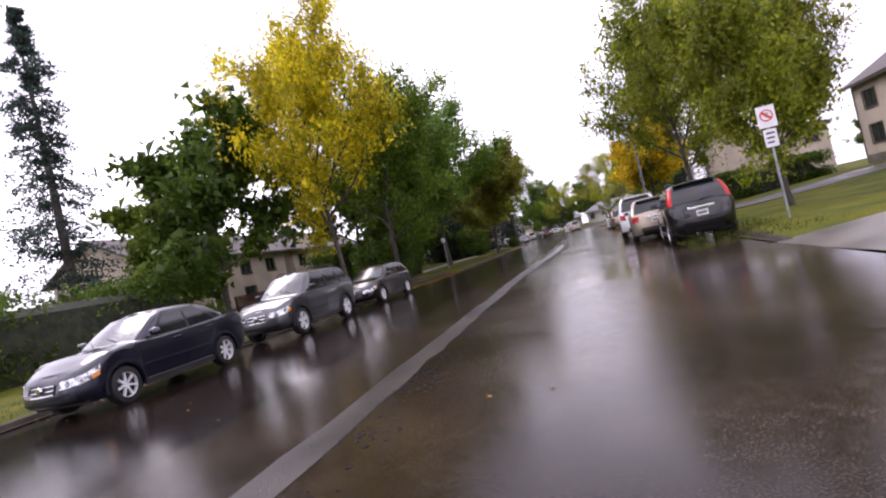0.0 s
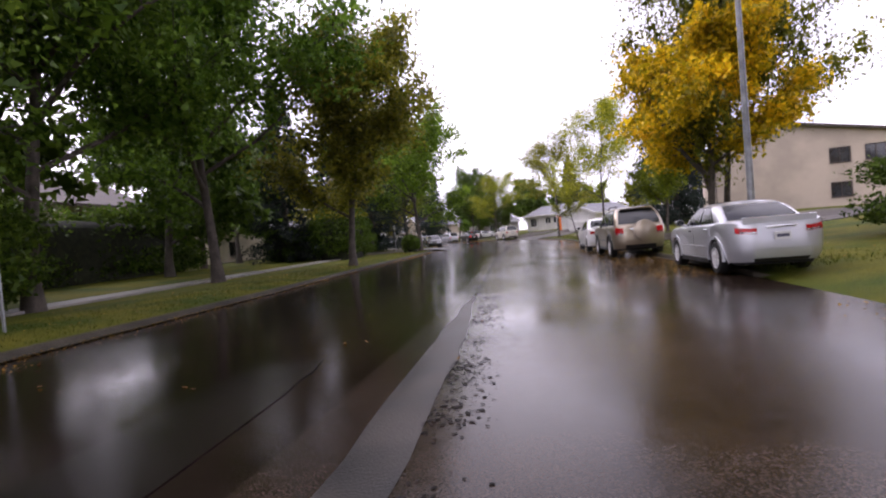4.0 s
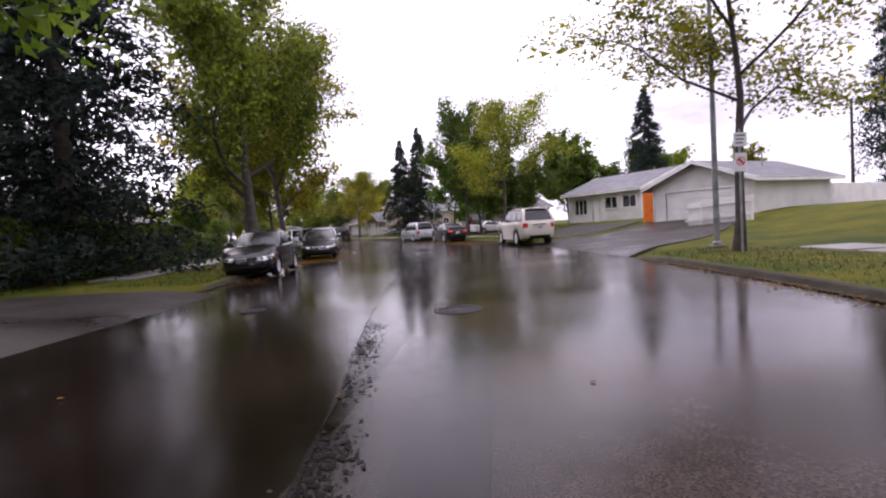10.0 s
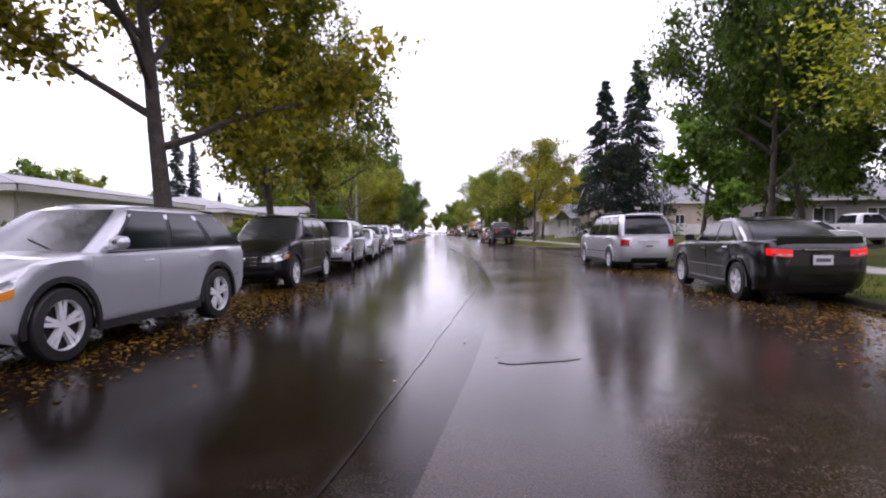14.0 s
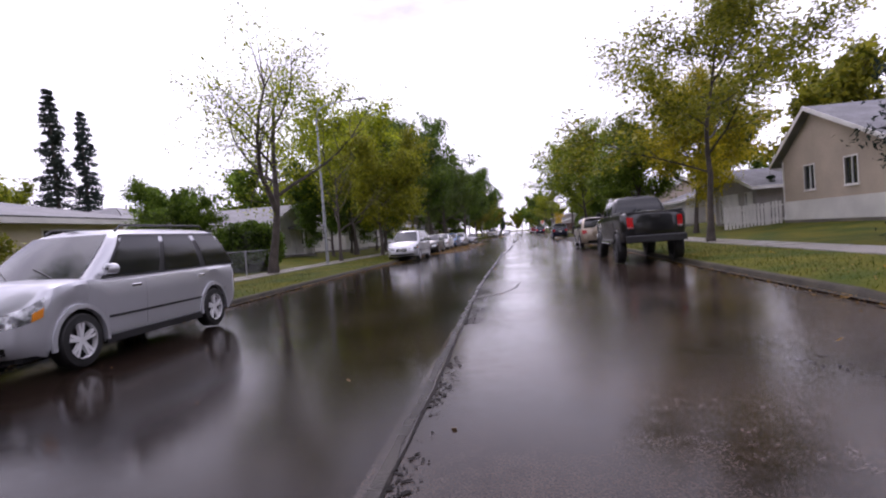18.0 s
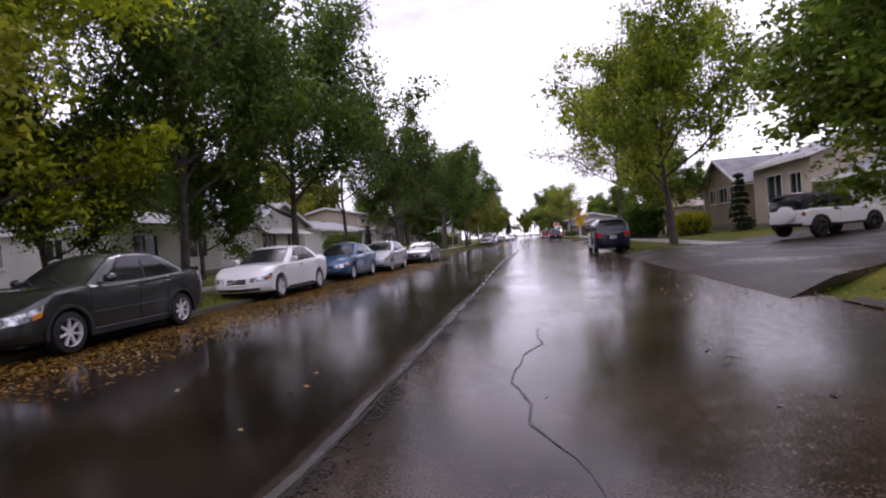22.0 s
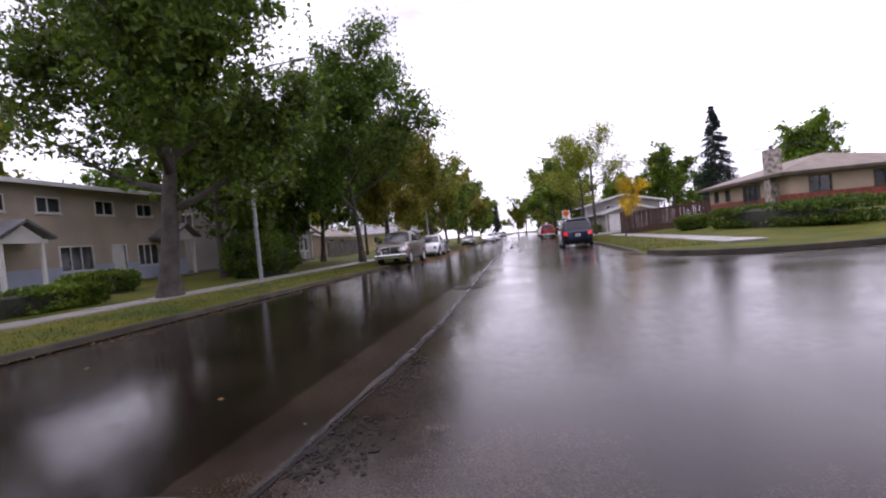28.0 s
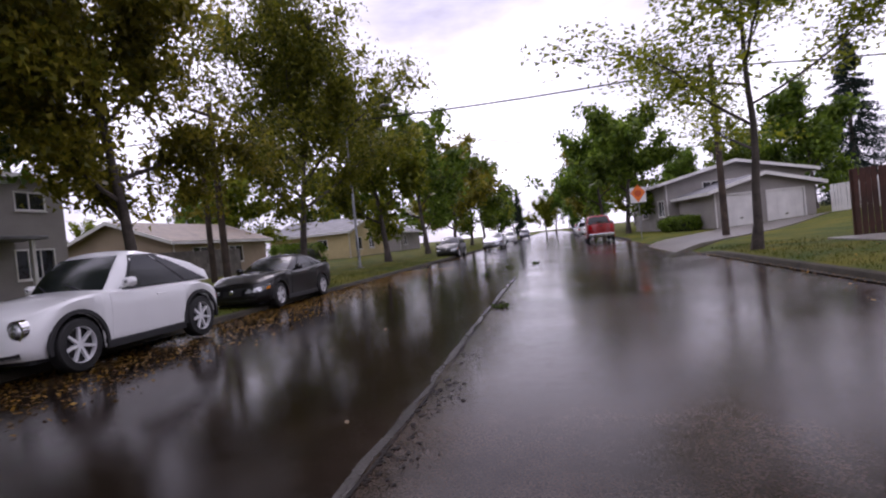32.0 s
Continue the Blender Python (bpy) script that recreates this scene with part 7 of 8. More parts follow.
            for yy in (-over - 0.035, dep + over):
                fa.add([(ex + sx * over, yy, h - oz - 0.06), (px, yy, h + rise - 0.06), (px, yy, h + rise + 0.18), (ex + sx * over, yy, h - oz + 0.16), (ex + sx * over, yy + 0.035, h - oz - 0.06), (px, yy + 0.035, h + rise - 0.06), (px, yy + 0.035, h + rise + 0.18), (ex + sx * over, yy + 0.035, h - oz + 0.16)],
                       [(0, 1, 2, 3), (7, 6, 5, 4), (0, 4, 5, 1), (1, 5, 6, 2), (2, 6, 7, 3), (3, 7, 4, 0)])
    elif roof == "side":
        oz = over * rise / (dep / 2)
        for sy, ey in ((-1, 0), (1, dep)):
            slab((-w / 2 - over, ey + sy * over, h - oz), (w / 2 + over, ey + sy * over, h - oz), (w / 2 + over, dep / 2, h + rise), (-w / 2 - over, dep / 2, h + rise))
            fa.box(-w / 2 - over, w / 2 + over, min(ey + sy * over, ey + sy * (over + 0.04)), max(ey + sy * over, ey + sy * (over + 0.04)), h - oz - 0.06, h - oz + 0.16)
            for xx in (-w / 2 - over - 0.035, w / 2 + over):
                fa.add([(xx, ey + sy * over, h - oz - 0.06), (xx, dep / 2, h + rise - 0.06), (xx, dep / 2, h + rise + 0.18), (xx, ey + sy * over, h - oz + 0.16), (xx + 0.035, ey + sy * over, h - oz - 0.06), (xx + 0.035, dep / 2, h + rise - 0.06), (xx + 0.035, dep / 2, h + rise + 0.18), (xx + 0.035, ey + sy * over, h - oz + 0.16)],
                       [(0, 1, 2, 3), (7, 6, 5, 4), (0, 4, 5, 1), (1, 5, 6, 2), (2, 6, 7, 3), (3, 7, 4, 0)])
    elif roof == "hip":
        k = min(w, dep) / 2
        a, b, c, d = (-w / 2 - over, -over), (w / 2 + over, -over), (w / 2 + over, dep + over), (-w / 2 - over, dep + over)
        if w >= dep:
            r0, r1 = (-w / 2 + k, dep / 2), (w / 2 - k, dep / 2)
            quads = [(a, b, r1, r0), (c, d, r0, r1)]
            tris = [(b, c, r1), (d, a, r0)]
        else:
            r0, r1 = (0, k), (0, dep - k)
            quads = [(b, c, r1, r0), (d, a, r0, r1)]
            tris = [(a, b, r0), (c, d, r1)]
        ez = h - over * rise / k
        for p, q, r, s in quads:
            slab((*p, ez), (*q, ez), (*r, h + rise), (*s, h + rise))
        for p, q, r in tris:
            slab((*p, ez), (*q, ez), (*r, h + rise), (*r, h + rise))
        for p, q in ((a, b), (b, c), (c, d), (d, a)):
            x0, x1, y0, y1 = min(p[0], q[0]), max(p[0], q[0]), min(p[1], q[1]), max(p[1], q[1])
            fa.box(x0 - 0.02, x1 + 0.02, y0 - 0.02, y1 + 0.02, ez - 0.12, ez + 0.10)
        part("soffit", Shape().box(-w / 2 - over, w / 2 + over, -over, dep + over, ez - 0.10, ez - 0.06).mesh("soffit", trim), root)
    else:
        rf.box(-w / 2 - over, w / 2 + over, -over, dep + over, h, h + 0.18, 0.03)
        fa.box(-w / 2 - over - 0.03, w / 2 + over + 0.03, -over - 0.03, dep + over + 0.03, h - 0.05, h + 0.10)
    part("roof", rf.mesh("roof", roof_mat), root)
    for piece in fa.items:
        part("fascia", piece.mesh("fascia", trim), root)
    part("gutter_pipe", Shape().tube([(-w / 2 + 0.12, -0.06, h - 0.1), (-w / 2 + 0.12, -0.06, 0.05)], 0.04, 6).mesh("gutter_pipe", trim, 40), root)
    if chimney:
        cx, cy, cw, ch, cm_, from_z = chimney
        st = part("chimney", Shape().box(cx - cw / 2, cx + cw / 2, cy - cw / 2, cy + cw / 2, from_z, ch, 0.03).mesh("chimney", cm_), root)
        part("chimney_pot", Shape().lathe([(0.12, ch - 0.05), (0.12, ch + 0.25), (0.16, ch + 0.27), (0.16, ch + 0.33), (0.001, ch + 0.34)], 12, "z", pose(cx, cy, 0)).mesh("chimney_pot", IRON, 40), st)
    part("vent_pipe", Shape().tube([(w * 0.2, dep * 0.55, h), (w * 0.2, dep * 0.55, h + (rise or 0.2) + 0.45)], 0.05, 8).mesh("vent_pipe", GALV, 40), root)
    return root


def porch(root, x0, x1, depth, h, roof_mat, gable=False, posts=2, trim=None):
    """A roofed porch with posts on the front of a house."""
    t = trim or WHITE
    slab_ = Shape().box(x0, x1, -depth, 0.0, -0.6, 0.05, 0.02)
    p = part("porch", slab_.mesh("porch_floor", CONCRETE), root)
    for k in range(posts):
        px = x0 + 0.12 + (x1 - x0 - 0.24) * (k / max(1, posts - 1))
        part("porch_post", Shape().box(px - 0.07, px + 0.07, -depth + 0.06, -depth + 0.20, 0.05, h).mesh("porch_post", t), p)
    r = Shape()
    if gable:
        c = (x0 + x1) / 2
        for a in (x0 - 0.3, x1 + 0.3):
            vs = [Vector(v) for v in ((a, -depth - 0.3, h - 0.05), (a, 0, h - 0.05), (c, 0, h + 0.75), (c, -depth - 0.3, h + 0.75))]
            vs += [v + Vector((0, 0, 0.12)) for v in vs]
            r.add(vs, [(3, 2, 1, 0), (4, 5, 6, 7), (0, 1, 5, 4), (1, 2, 6, 5), (2, 3, 7, 6), (3, 0, 4, 7)])
        tri_ = Shape().add([(x0, -depth, h - 0.1), (x1, -depth, h - 0.1), (c, -depth, h + 0.62)], [(0, 1, 2)])
        tri_.box(x0 - 0.05, x1 + 0.05, -depth - 0.02, -depth + 0.1, h - 0.2, h - 0.02)
        part("porch_gable", tri_.mesh("porch_gable", t), p)
    else:
        r.box(x0 - 0.25, x1 + 0.25, -depth - 0.3, 0, h, h + 0.14, 0.02)
    part("porch_roof", r.mesh("porch_roof", roof_mat), p)
    for k in range(3):
        part("step", Shape().box((x0 + x1) / 2 - 0.7, (x0 + x1) / 2 + 0.7, -depth - 0.3 * (k + 1), -depth - 0.3 * k, -0.9, 0.05 - 0.17 * (k + 1), 0.01).mesh("step", CONCRETE), p)
    return p


WEST, EAST = -90, 90     # turns a front towards -x or +x
# right side: white bungalow, garage and gate on the bend
house("low white bungalow with a grey shingle roof", 18.0, -14.2, WEST, 8.6, 8.5, 2.7, "side", 1.5, W_WHITE, SHINGLE_GREY, [("F", "window", 0.9, 2.5, 0.8, 2.1, 2), ("F", "window", 4.8, 6.1, 1.2, 2.1, 1), ("F", "window", 6.8, 8.1, 1.2, 2.1, 1), ("F", "door", 3.2, 4.1, 0.1, 2.1)], z=0.75)
house("white garage with a panelled door and shallow gable", 13.0, -27.3, WEST, 6.6, 7.2, 2.5, "front", 1.2, W_WHITE, SHINGLE_GREY, [("F", "garage", 1.0, 5.4, 0.05, 2.1)], z=0.34, name="garage", category="garage")
gate = thing("garden_gate", "bright orange garden gate beside a garage", "gate", pose(13.9, -22.95, 0.36, 0, 0, WEST) @ Matrix.Diagonal((0.62, 1, 1.13, 1)))
for k in range(7):
    part("gate_board", Shape().box(-0.9 + k * 0.26, -0.65 + k * 0.26, -0.02, 0.03, 0.0, 2.15, 0.01).mesh("gate_board", ORANGE), gate)
part("gate_frame", Shape().box(-0.95, 0.95, 0.03, 0.07, 0.3, 0.42).box(-0.95, 0.95, 0.03, 0.07, 1.6, 1.72).mesh("gate_frame", ORANGE), gate)
house("pale stucco apartment block with a high gable", 12.0, -56.5, -53, 14, 14, 6.3, "front", 2.6, S_BEIGE, SHINGLE_BROWN, [("F", "window", 9.0, 10.4, 4.2, 5.4), ("F", "window", 11.5, 12.9, 4.2, 5.4), ("F", "window", 9.0, 10.4, 1.2, 2.4), ("L", "window", 3, 4.4, 4.2, 5.4), ("L", "window", 8, 9.4, 4.2, 5.4)], z=0.6, trim=SHINGLE_BROWN, peak=0.12, name="apartment_building", category="apartment building")
for k, (tx, ty) in enumerate(((-26.5, -101.5), (-13.8, -84.6))):
    house("beige townhouse row with steep brown roofs", tx, ty, -127 + 180 - 180, 15, 10, 5.6, "side", 2.8, S_BEIGE, SHINGLE_BROWN, [("F", "window", 1.2, 2.8, 3.5, 4.7), ("F", "window", 4.8, 6.2, 3.5, 4.7), ("F", "window", 9.0, 10.4, 3.5, 4.7), ("F", "window", 12, 13.4, 3.5, 4.7), ("F", "window", 1.2, 2.8, 0.9, 2.2), ("F", "door", 5.0, 5.9, 0.0, 2.1, WOOD_DARK), ("F", "window", 9.0, 10.6, 0.9, 2.2), ("L", "window", 4, 5.2, 3.5, 4.6), ("L", "window", 4, 5.2, 0.9, 2.1)],
          z=1.3, trim=SHINGLE_BROWN, lower=None, name="townhouse", category="townhouse")
# right side, past the first side street
house("beige gabled house with grey lower siding", 16.8, 34.2, WEST, 8.6, 12, 3.6, "front", 2.4, S_BEIGE, SHINGLE_GREY, [("F", "window", 2.2, 3.1, 1.7, 3.0, 1), ("F", "window", 5.6, 6.5, 1.7, 3.0, 1)], lower=(W_WHITE, 1.1), z=0.65, peak=0.38)
house("low cream garage with a shallow roof", 16.5, 44.6, WEST, 6.8, 8, 2.5, "front", 1.1, S_GREY, SHINGLE_GREY, [("F", "garage", 1.0, 4.0, 0.05, 2.1), ("F", "door", 5.2, 6.1, 0.05, 2.1)], z=0.5, name="garage", category="garage")
house("yellow stucco bungalow behind a big maple", 19.5, 54.5, WEST, 7.4, 9, 2.8, "front", 1.7, S_YELLOW, SHINGLE_GREY, [("F", "window", 1.2, 2.8, 0.9, 2.2), ("F", "window", 4.6, 6.2, 0.9, 2.2)], z=0.6)
house("white garage with a wide panelled door", 18.0, 62.8, WEST, 7.0, 7.5, 2.6, "side", 1.2, W_WHITE, SHINGLE_GREY, [("F", "garage", 1.2, 5.8, 0.05, 2.2)], z=0.45, name="garage", category="garage")
house("beige split-level house with a tall window", 17.6, 70.4, WEST, 6.8, 10, 3.9, "side", 1.6, S_BEIGE, SHINGLE_GREY, [("F", "window", 1.8, 3.6, 1.4, 3.1, 1), ("F", "window", 4.6, 5.8, 1.8, 3.0)], z=0.65)
house("beige gabled house with white window frames", 17.4, 79.2, WEST, 7.4, 11, 3.2, "front", 2.0, S_TAN, SHINGLE_GREY, [("F", "window", 1.4, 2.6, 1.8, 2.9), ("F", "window", 3.4, 4.9, 1.8, 2.9), ("F", "window", 5.5, 6.5, 1.8, 2.9)], z=0.75)
# brick house on the second corner, fence and garages
house("tan stucco house with a red brick base", 24.0, 132.5, WEST, 16, 11, 3.0, "hip", 1.5, S_TAN, SHINGLE_TAN, [("F", "window", 1.4, 2.4, 1.4, 2.4, 1), ("F", "window", 4.2, 5.2, 1.4, 2.4, 1), ("F", "window", 8.2, 11.4, 1.0, 2.4, 2), ("R", "window", 1.5, 3.0, 1.3, 2.4, 1), ("R", "window", 6, 7.5, 1.3, 2.4, 1)], lower=(BRICK, 1.2), over=0.8, chimney=(6.1, -0.15, 1.0, 5.0, STONE, -0.5), z=0.95, trim=SHINGLE_BROWN)
house("cream house with a low white-edged gable", 17.6, 154.6, 4, 10.2, 10, 3.7, "front", 1.15, S_GREY, SHINGLE_GREY, [("F", "window", 2.9, 4.1, 2.75, 3.5, 1), ("F", "window", 4.4, 5.6, 2.75, 3.5, 1), ("L", "window", 3, 4.6, 1.2, 2.4, 1), ("L", "window", 8, 9.6, 1.2, 2.4, 1)], z=0.15, over=0.7)
house("cream double garage with two white doors", 17.2, 148.4, 6, 6.3, 6.0, 2.45, "front", 0.85, S_GREY, SHINGLE_GREY, [("F", "garage", 0.6, 2.8, 0.05, 2.15), ("F", "garage", 3.4, 5.6, 0.05, 2.15)], z=0.12, name="garage", category="garage")
house("white gabled house beyond the brick house", 40, 112, WEST, 9, 10, 3.2, "front", 2.0, W_WHITE, SHINGLE_GREY, [("F", "window", 2, 3.5, 1, 2.2)], z=0.7)
house("grey house along the side street", 28, 21, 180, 10, 9, 3.0, "side", 1.8, S_GREY, SHINGLE_GREY, [("B", "window", 2, 3.6, 1, 2.2), ("B", "window", 6, 7.6, 1, 2.2)], z=0.4)
# left side
for tx, ty in ((-55.6, -54.4), (-44.6, -39.8)):
    house("beige townhouses with brown shingle roofs", tx, ty, 53, 17, 9, 5.2, "side", 2.4, S_BEIGE, SHINGLE_BROWN, [("F", "window", 1.5, 2.9, 3.3, 4.4), ("F", "window", 5.0, 6.4, 3.3, 4.4), ("F", "window", 10.0, 11.4, 3.3, 4.4), ("F", "window", 13.8, 15.2, 3.3, 4.4), ("F", "window", 1.5, 3.2, 0.8, 2.0), ("F", "door", 6, 6.9, 0, 2.1, WOOD_DARK), ("F", "window", 10, 11.6, 0.8, 2.0), ("R", "window", 4, 5.3, 3.3, 4.4), ("L", "window", 4, 5.3, 3.3, 4.4)], z=0.4, trim=SHINGLE_BROWN, name="townhouse", category="townhouse")
house("white-sided two-storey house with a dark roof", -31, -26.5, 55, 11, 9, 4.6, "hip", 1.5, W_CREAM, SHINGLE_BROWN, [("F", "window", 2, 3.6, 2.9, 4.0), ("F", "window", 7, 8.6, 2.9, 4.0), ("F", "window", 2, 3.6, 0.7, 1.9)], z=0.4, trim=SHINGLE_BROWN)
house("cream bungalow with a wide front gable", -17.6, -12.2, EAST, 9.6, 11, 2.7, "front", 1.5, W_CREAM, SHINGLE_GREY, [("F", "window", 1.6, 2.8, 0.9, 2.1, 1), ("F", "door", 3.6, 4.5, 0.05, 2.1), ("F", "window", 5.2, 6.2, 0.9, 2.1, 0), ("F", "window", 7.2, 8.6, 0.9, 2.1, 1)], z=0.55)
house("low white bungalow with a flat grey roof", -17.2, 2.4, EAST, 13, 9, 2.6, "hip", 0.9, W_WHITE, SHINGLE_GREY, [("F", "window", 2.0, 3.4, 0.9, 2.0, 1), ("F", "window", 8.6, 10.4, 0.9, 2.1, 1)], z=0.45, over=0.7)
house("low cream bungalow with deep eaves", -17.0, 19.5, EAST, 12.5, 9, 2.6, "hip", 1.1, W_CREAM, SHINGLE_GREY, [("F", "window", 2.0, 3.4, 0.9, 2.0, 1), ("F", "window", 8.6, 10.4, 0.9, 2.1, 1)], z=0.45, over=0.7)
house("small pale grey house with a hip roof", -19.6, 33.2, EAST, 8.5, 9, 2.6, "hip", 1.3, W_WHITE, SHINGLE_GREY, [("F", "window", 5.4, 6.4, 0.9, 2.1, 1), ("F", "window", 1.6, 3, 0.9, 2.1)], z=0.45)
hl = house("pale stucco bungalow with a gabled porch", -18.8, 47.0, EAST, 9, 9, 2.7, "front", 1.6, S_WHITE, SHINGLE_GREY, [("F", "window", 1.2, 2.6, 0.9, 2.1), ("F", "door", 4.0, 4.9, 0.05, 2.1), ("F", "window", 6.0, 7.6, 0.9, 2.1)], z=0.5)
porch(hl, -0.8, 1.2, 1.4, 2.3, SHINGLE_GREY)
house("white bungalow half hidden by trees", -17.2, 60.0, EAST, 8.4, 9, 2.7, "hip", 1.3, W_WHITE, SHINGLE_GREY, [("F", "window", 1.4, 3.0, 0.9, 2.1), ("F", "window", 5.4, 7.0, 0.9, 2.1)], z=0.5)
ha = house("white house with a pale metal awning", -16.6, 71.0, EAST, 8.2, 9, 2.9, "front", 1.5, W_WHITE, SHINGLE_GREY, [("F", "window", 1.2, 3.2, 0.9, 2.2, 2), ("F", "window", 5.0, 7.0, 0.9, 2.2, 2)], z=0.5)
part("awning", Shape().add([(-3.4, -1.0, 2.15), (3.4, -1.0, 2.15), (3.4, -0.02, 2.6), (-3.4, -0.02, 2.6), (-3.4, -1.0, 2.1), (3.4, -1.0, 2.1), (3.4, -0.02, 2.55), (-3.4, -0.02, 2.55)], [(0, 1, 2, 3), (7, 6, 5, 4), (0, 4, 5, 1), (3, 7, 4, 0), (1, 5, 6, 2)]).mesh("awning", WHITE), ha)
hw_ = house("white bungalow with a shallow roof and porch", -17.2, 86.5, EAST, 13, 9, 2.7, "side", 1.2, W_WHITE, SHINGLE_GREY, [("F", "window", 1.2, 3.2, 0.9, 2.1, 2), ("F", "window", 5.2, 6.8, 0.9, 2.1, 1), ("F", "door", 9.0, 9.9, 0.05, 2.1), ("F", "window", 10.6, 11.8, 0.9, 2.1, 1), ("R", "window", 3, 4.2, 0.9, 2.1)], z=0.5, over=0.8)
porch(hw_, 1.8, 5.2, 1.5, 2.5, SHINGLE_GREY, posts=3)
for q, (yy, ln, lab, bot) in enumerate(((106.4, 14.5, "beige two-storey house with pale blue base", (W_BLUE, 1.1)), (125.0, 12.5, "grey-beige two-storey house with a porch", None))):
    hm = house(lab, -20.0 if q == 0 else -18.6, yy, EAST, ln, 8.5, 5.3, "side", 0.9, S_BEIGE if q == 0 else S_GREY, SHINGLE_BROWN,
               [("F", "window", 1.2, 2.4, 3.9, 4.6, 1), ("F", "window", 4.0, 5.2, 3.9, 4.6, 1), ("F", "window", 7.4, 8.6, 3.9, 4.6, 1), ("F", "window", 10.4, 11.6, 3.9, 4.6, 1), ("F", "window", 5.0, 6.9, 0.9, 2.1, 2), ("F", "door", 8.3, 9.2, 0.05, 2.1), ("F", "window", 10.2, 11.8, 0.9, 2.1, 2), ("L", "window", 3, 4.2, 3.6, 4.6)], lower=bot, z=0.5)
    for px_ in ((-6.4, 4.2) if q == 0 else (1.6,)):
        porch(hm, px_, px_ + 2.1, 1.5, 2.45, SHINGLE_GREY, gable=q == 0)
house("low house with a tan roof and white awning", -21, 146, EAST, 11, 9, 2.6, "side", 1.6, S_TAN, SHINGLE_TAN, [("F", "window", 2, 3.6, 0.9, 2.1), ("F", "window", 6, 7.6, 0.9, 2.1)], z=0.4)
house("yellow bungalow under tall street elms", -17, 166, EAST, 11, 9, 2.8, "front", 1.6, S_YELLOW, SHINGLE_GREY, [("F", "window", 2, 3.6, 0.9, 2.1), ("F", "window", 6, 7.6, 0.9, 2.1)], z=0.4)
house("white bungalow under tall street elms", 18, 180, WEST, 11, 9, 2.8, "front", 1.6, W_WHITE, SHINGLE_GREY, [("F", "window", 2, 3.6, 0.9, 2.1)], z=0.5)
house("grey bungalow under tall street elms", -17, 184, EAST, 11, 9, 2.8, "side", 1.6, S_GREY, SHINGLE_GREY, [("F", "window", 2, 3.6, 0.9, 2.1)], z=0.4)

# ---- fences ----
def board_fence(label, p0, p1, h, mat, gap=0.015, board=0.15, thick=0.03, wave=0.0):
    a, b = Vector((*p0, 0)), Vector((*p1, 0))
    ln, yaw = (b - a).length, math.degrees(math.atan2(b.y - a.y, b.x - a.x))
    root = thing("fence", label, "fence", pose(a.x, a.y, 0, 0, 0, yaw), "garden fences")
    me = Shape().box(0, board - gap, 0, thick, 0, h, 0.008).mesh("board", mat)
    post = Shape().box(-0.05, 0.05, 0.05, 0.15, 0, h + 0.05, 0.01).mesh("post", mat)
    rail = Shape()
    n = int(ln / board)
    for k in range(n):
        w = a.lerp(b, (k + 0.5) / n)
        part("board", me, root, m=pose(k * board, random.uniform(-0.004, 0.004), max(level(w.x, w.y), 0.1) + random.uniform(-wave, wave), 0, random.uniform(-0.6, 0.6), 0))
    for k in range(int(ln / 2.4) + 1):
        w = a.lerp(b, min(1, k * 2.4 / ln))
        part("post", post, root, m=pose(k * 2.4, 0, max(level(w.x, w.y), 0.1) - 0.05))
    z0, z1 = max(level(a.x, a.y), 0.1), max(level(b.x, b.y), 0.1)
    for q in (0.25, h - 0.3):
        part("rail", Shape().add([(0, 0.03, z0 + q), (ln, 0.03, z1 + q), (ln, 0.09, z1 + q), (0, 0.09, z0 + q), (0, 0.03, z0 + q + 0.09), (ln, 0.03, z1 + q + 0.09), (ln, 0.09, z1 + q + 0.09), (0, 0.09, z0 + q + 0.09)], [(3, 2, 1, 0), (4, 5, 6, 7), (0, 1, 5, 4), (2, 3, 7, 6), (1, 2, 6, 5), (3, 0, 4, 7)]).mesh("rail", mat), root)
    return root


board_fence("tall dark brown board fence beside a lawn", (12.3, 129.5), (19.2, 127.2), 2.0, WOOD_DARK)
board_fence("white board fence beside the double garage", (20.8, 147.8), (23.6, 146.6), 1.7, WHITE)
board_fence("low red-stained board fence by a hedge", (-25.8, -31.4), (-17.6, -27.2), 1.15, WOOD_RED)
board_fence("low red board fence on a lawn", (-29.8, -37.2), (-26.6, -33.4), 1.1, WOOD_RED)
board_fence("white board fence beside the garage", (10.2, -32.2), (9.6, -29.0), 1.2, WHITE)
board_fence("long white board fence along the lane", (20.3, -30.4), (38, -28.5), 1.3, WHITE)
board_fence("weathered grey and white picket fence", (13.8, 39.6), (17.0, 39.0), 1.4, WHITE, 0.06, 0.2, 0.03, 0.05)
board_fence("weathered grey board fence behind parked cars", (-16.8, 131.8), (-16.6, 141.5), 1.7, WOOD_GREY)
board_fence("dark brown slatted fence at the townhouses", (-55.5, -56.5), (-49.0, -48.5), 1.3, WOOD_DARK, 0.05, 0.18)
# white porch rail in front of the bungalow
rail = thing("handrail", "white painted porch handrail on the lawn", "handrail", pose(13.4, -12.6, level(13.4, -12.6), 0, 0, 90))
for k in range(6):
    part("rail_post", Shape().box(k * 0.9 - 0.04, k * 0.9 + 0.04, -0.04, 0.04, 0, 1.0, 0.01).mesh("rail_post", WHITE), rail)
for z in (0.45, 0.92):
    part("rail_bar", Shape().box(-0.05, 4.55, -0.03, 0.03, z, z + 0.07, 0.01).mesh("rail_bar", WHITE), rail)
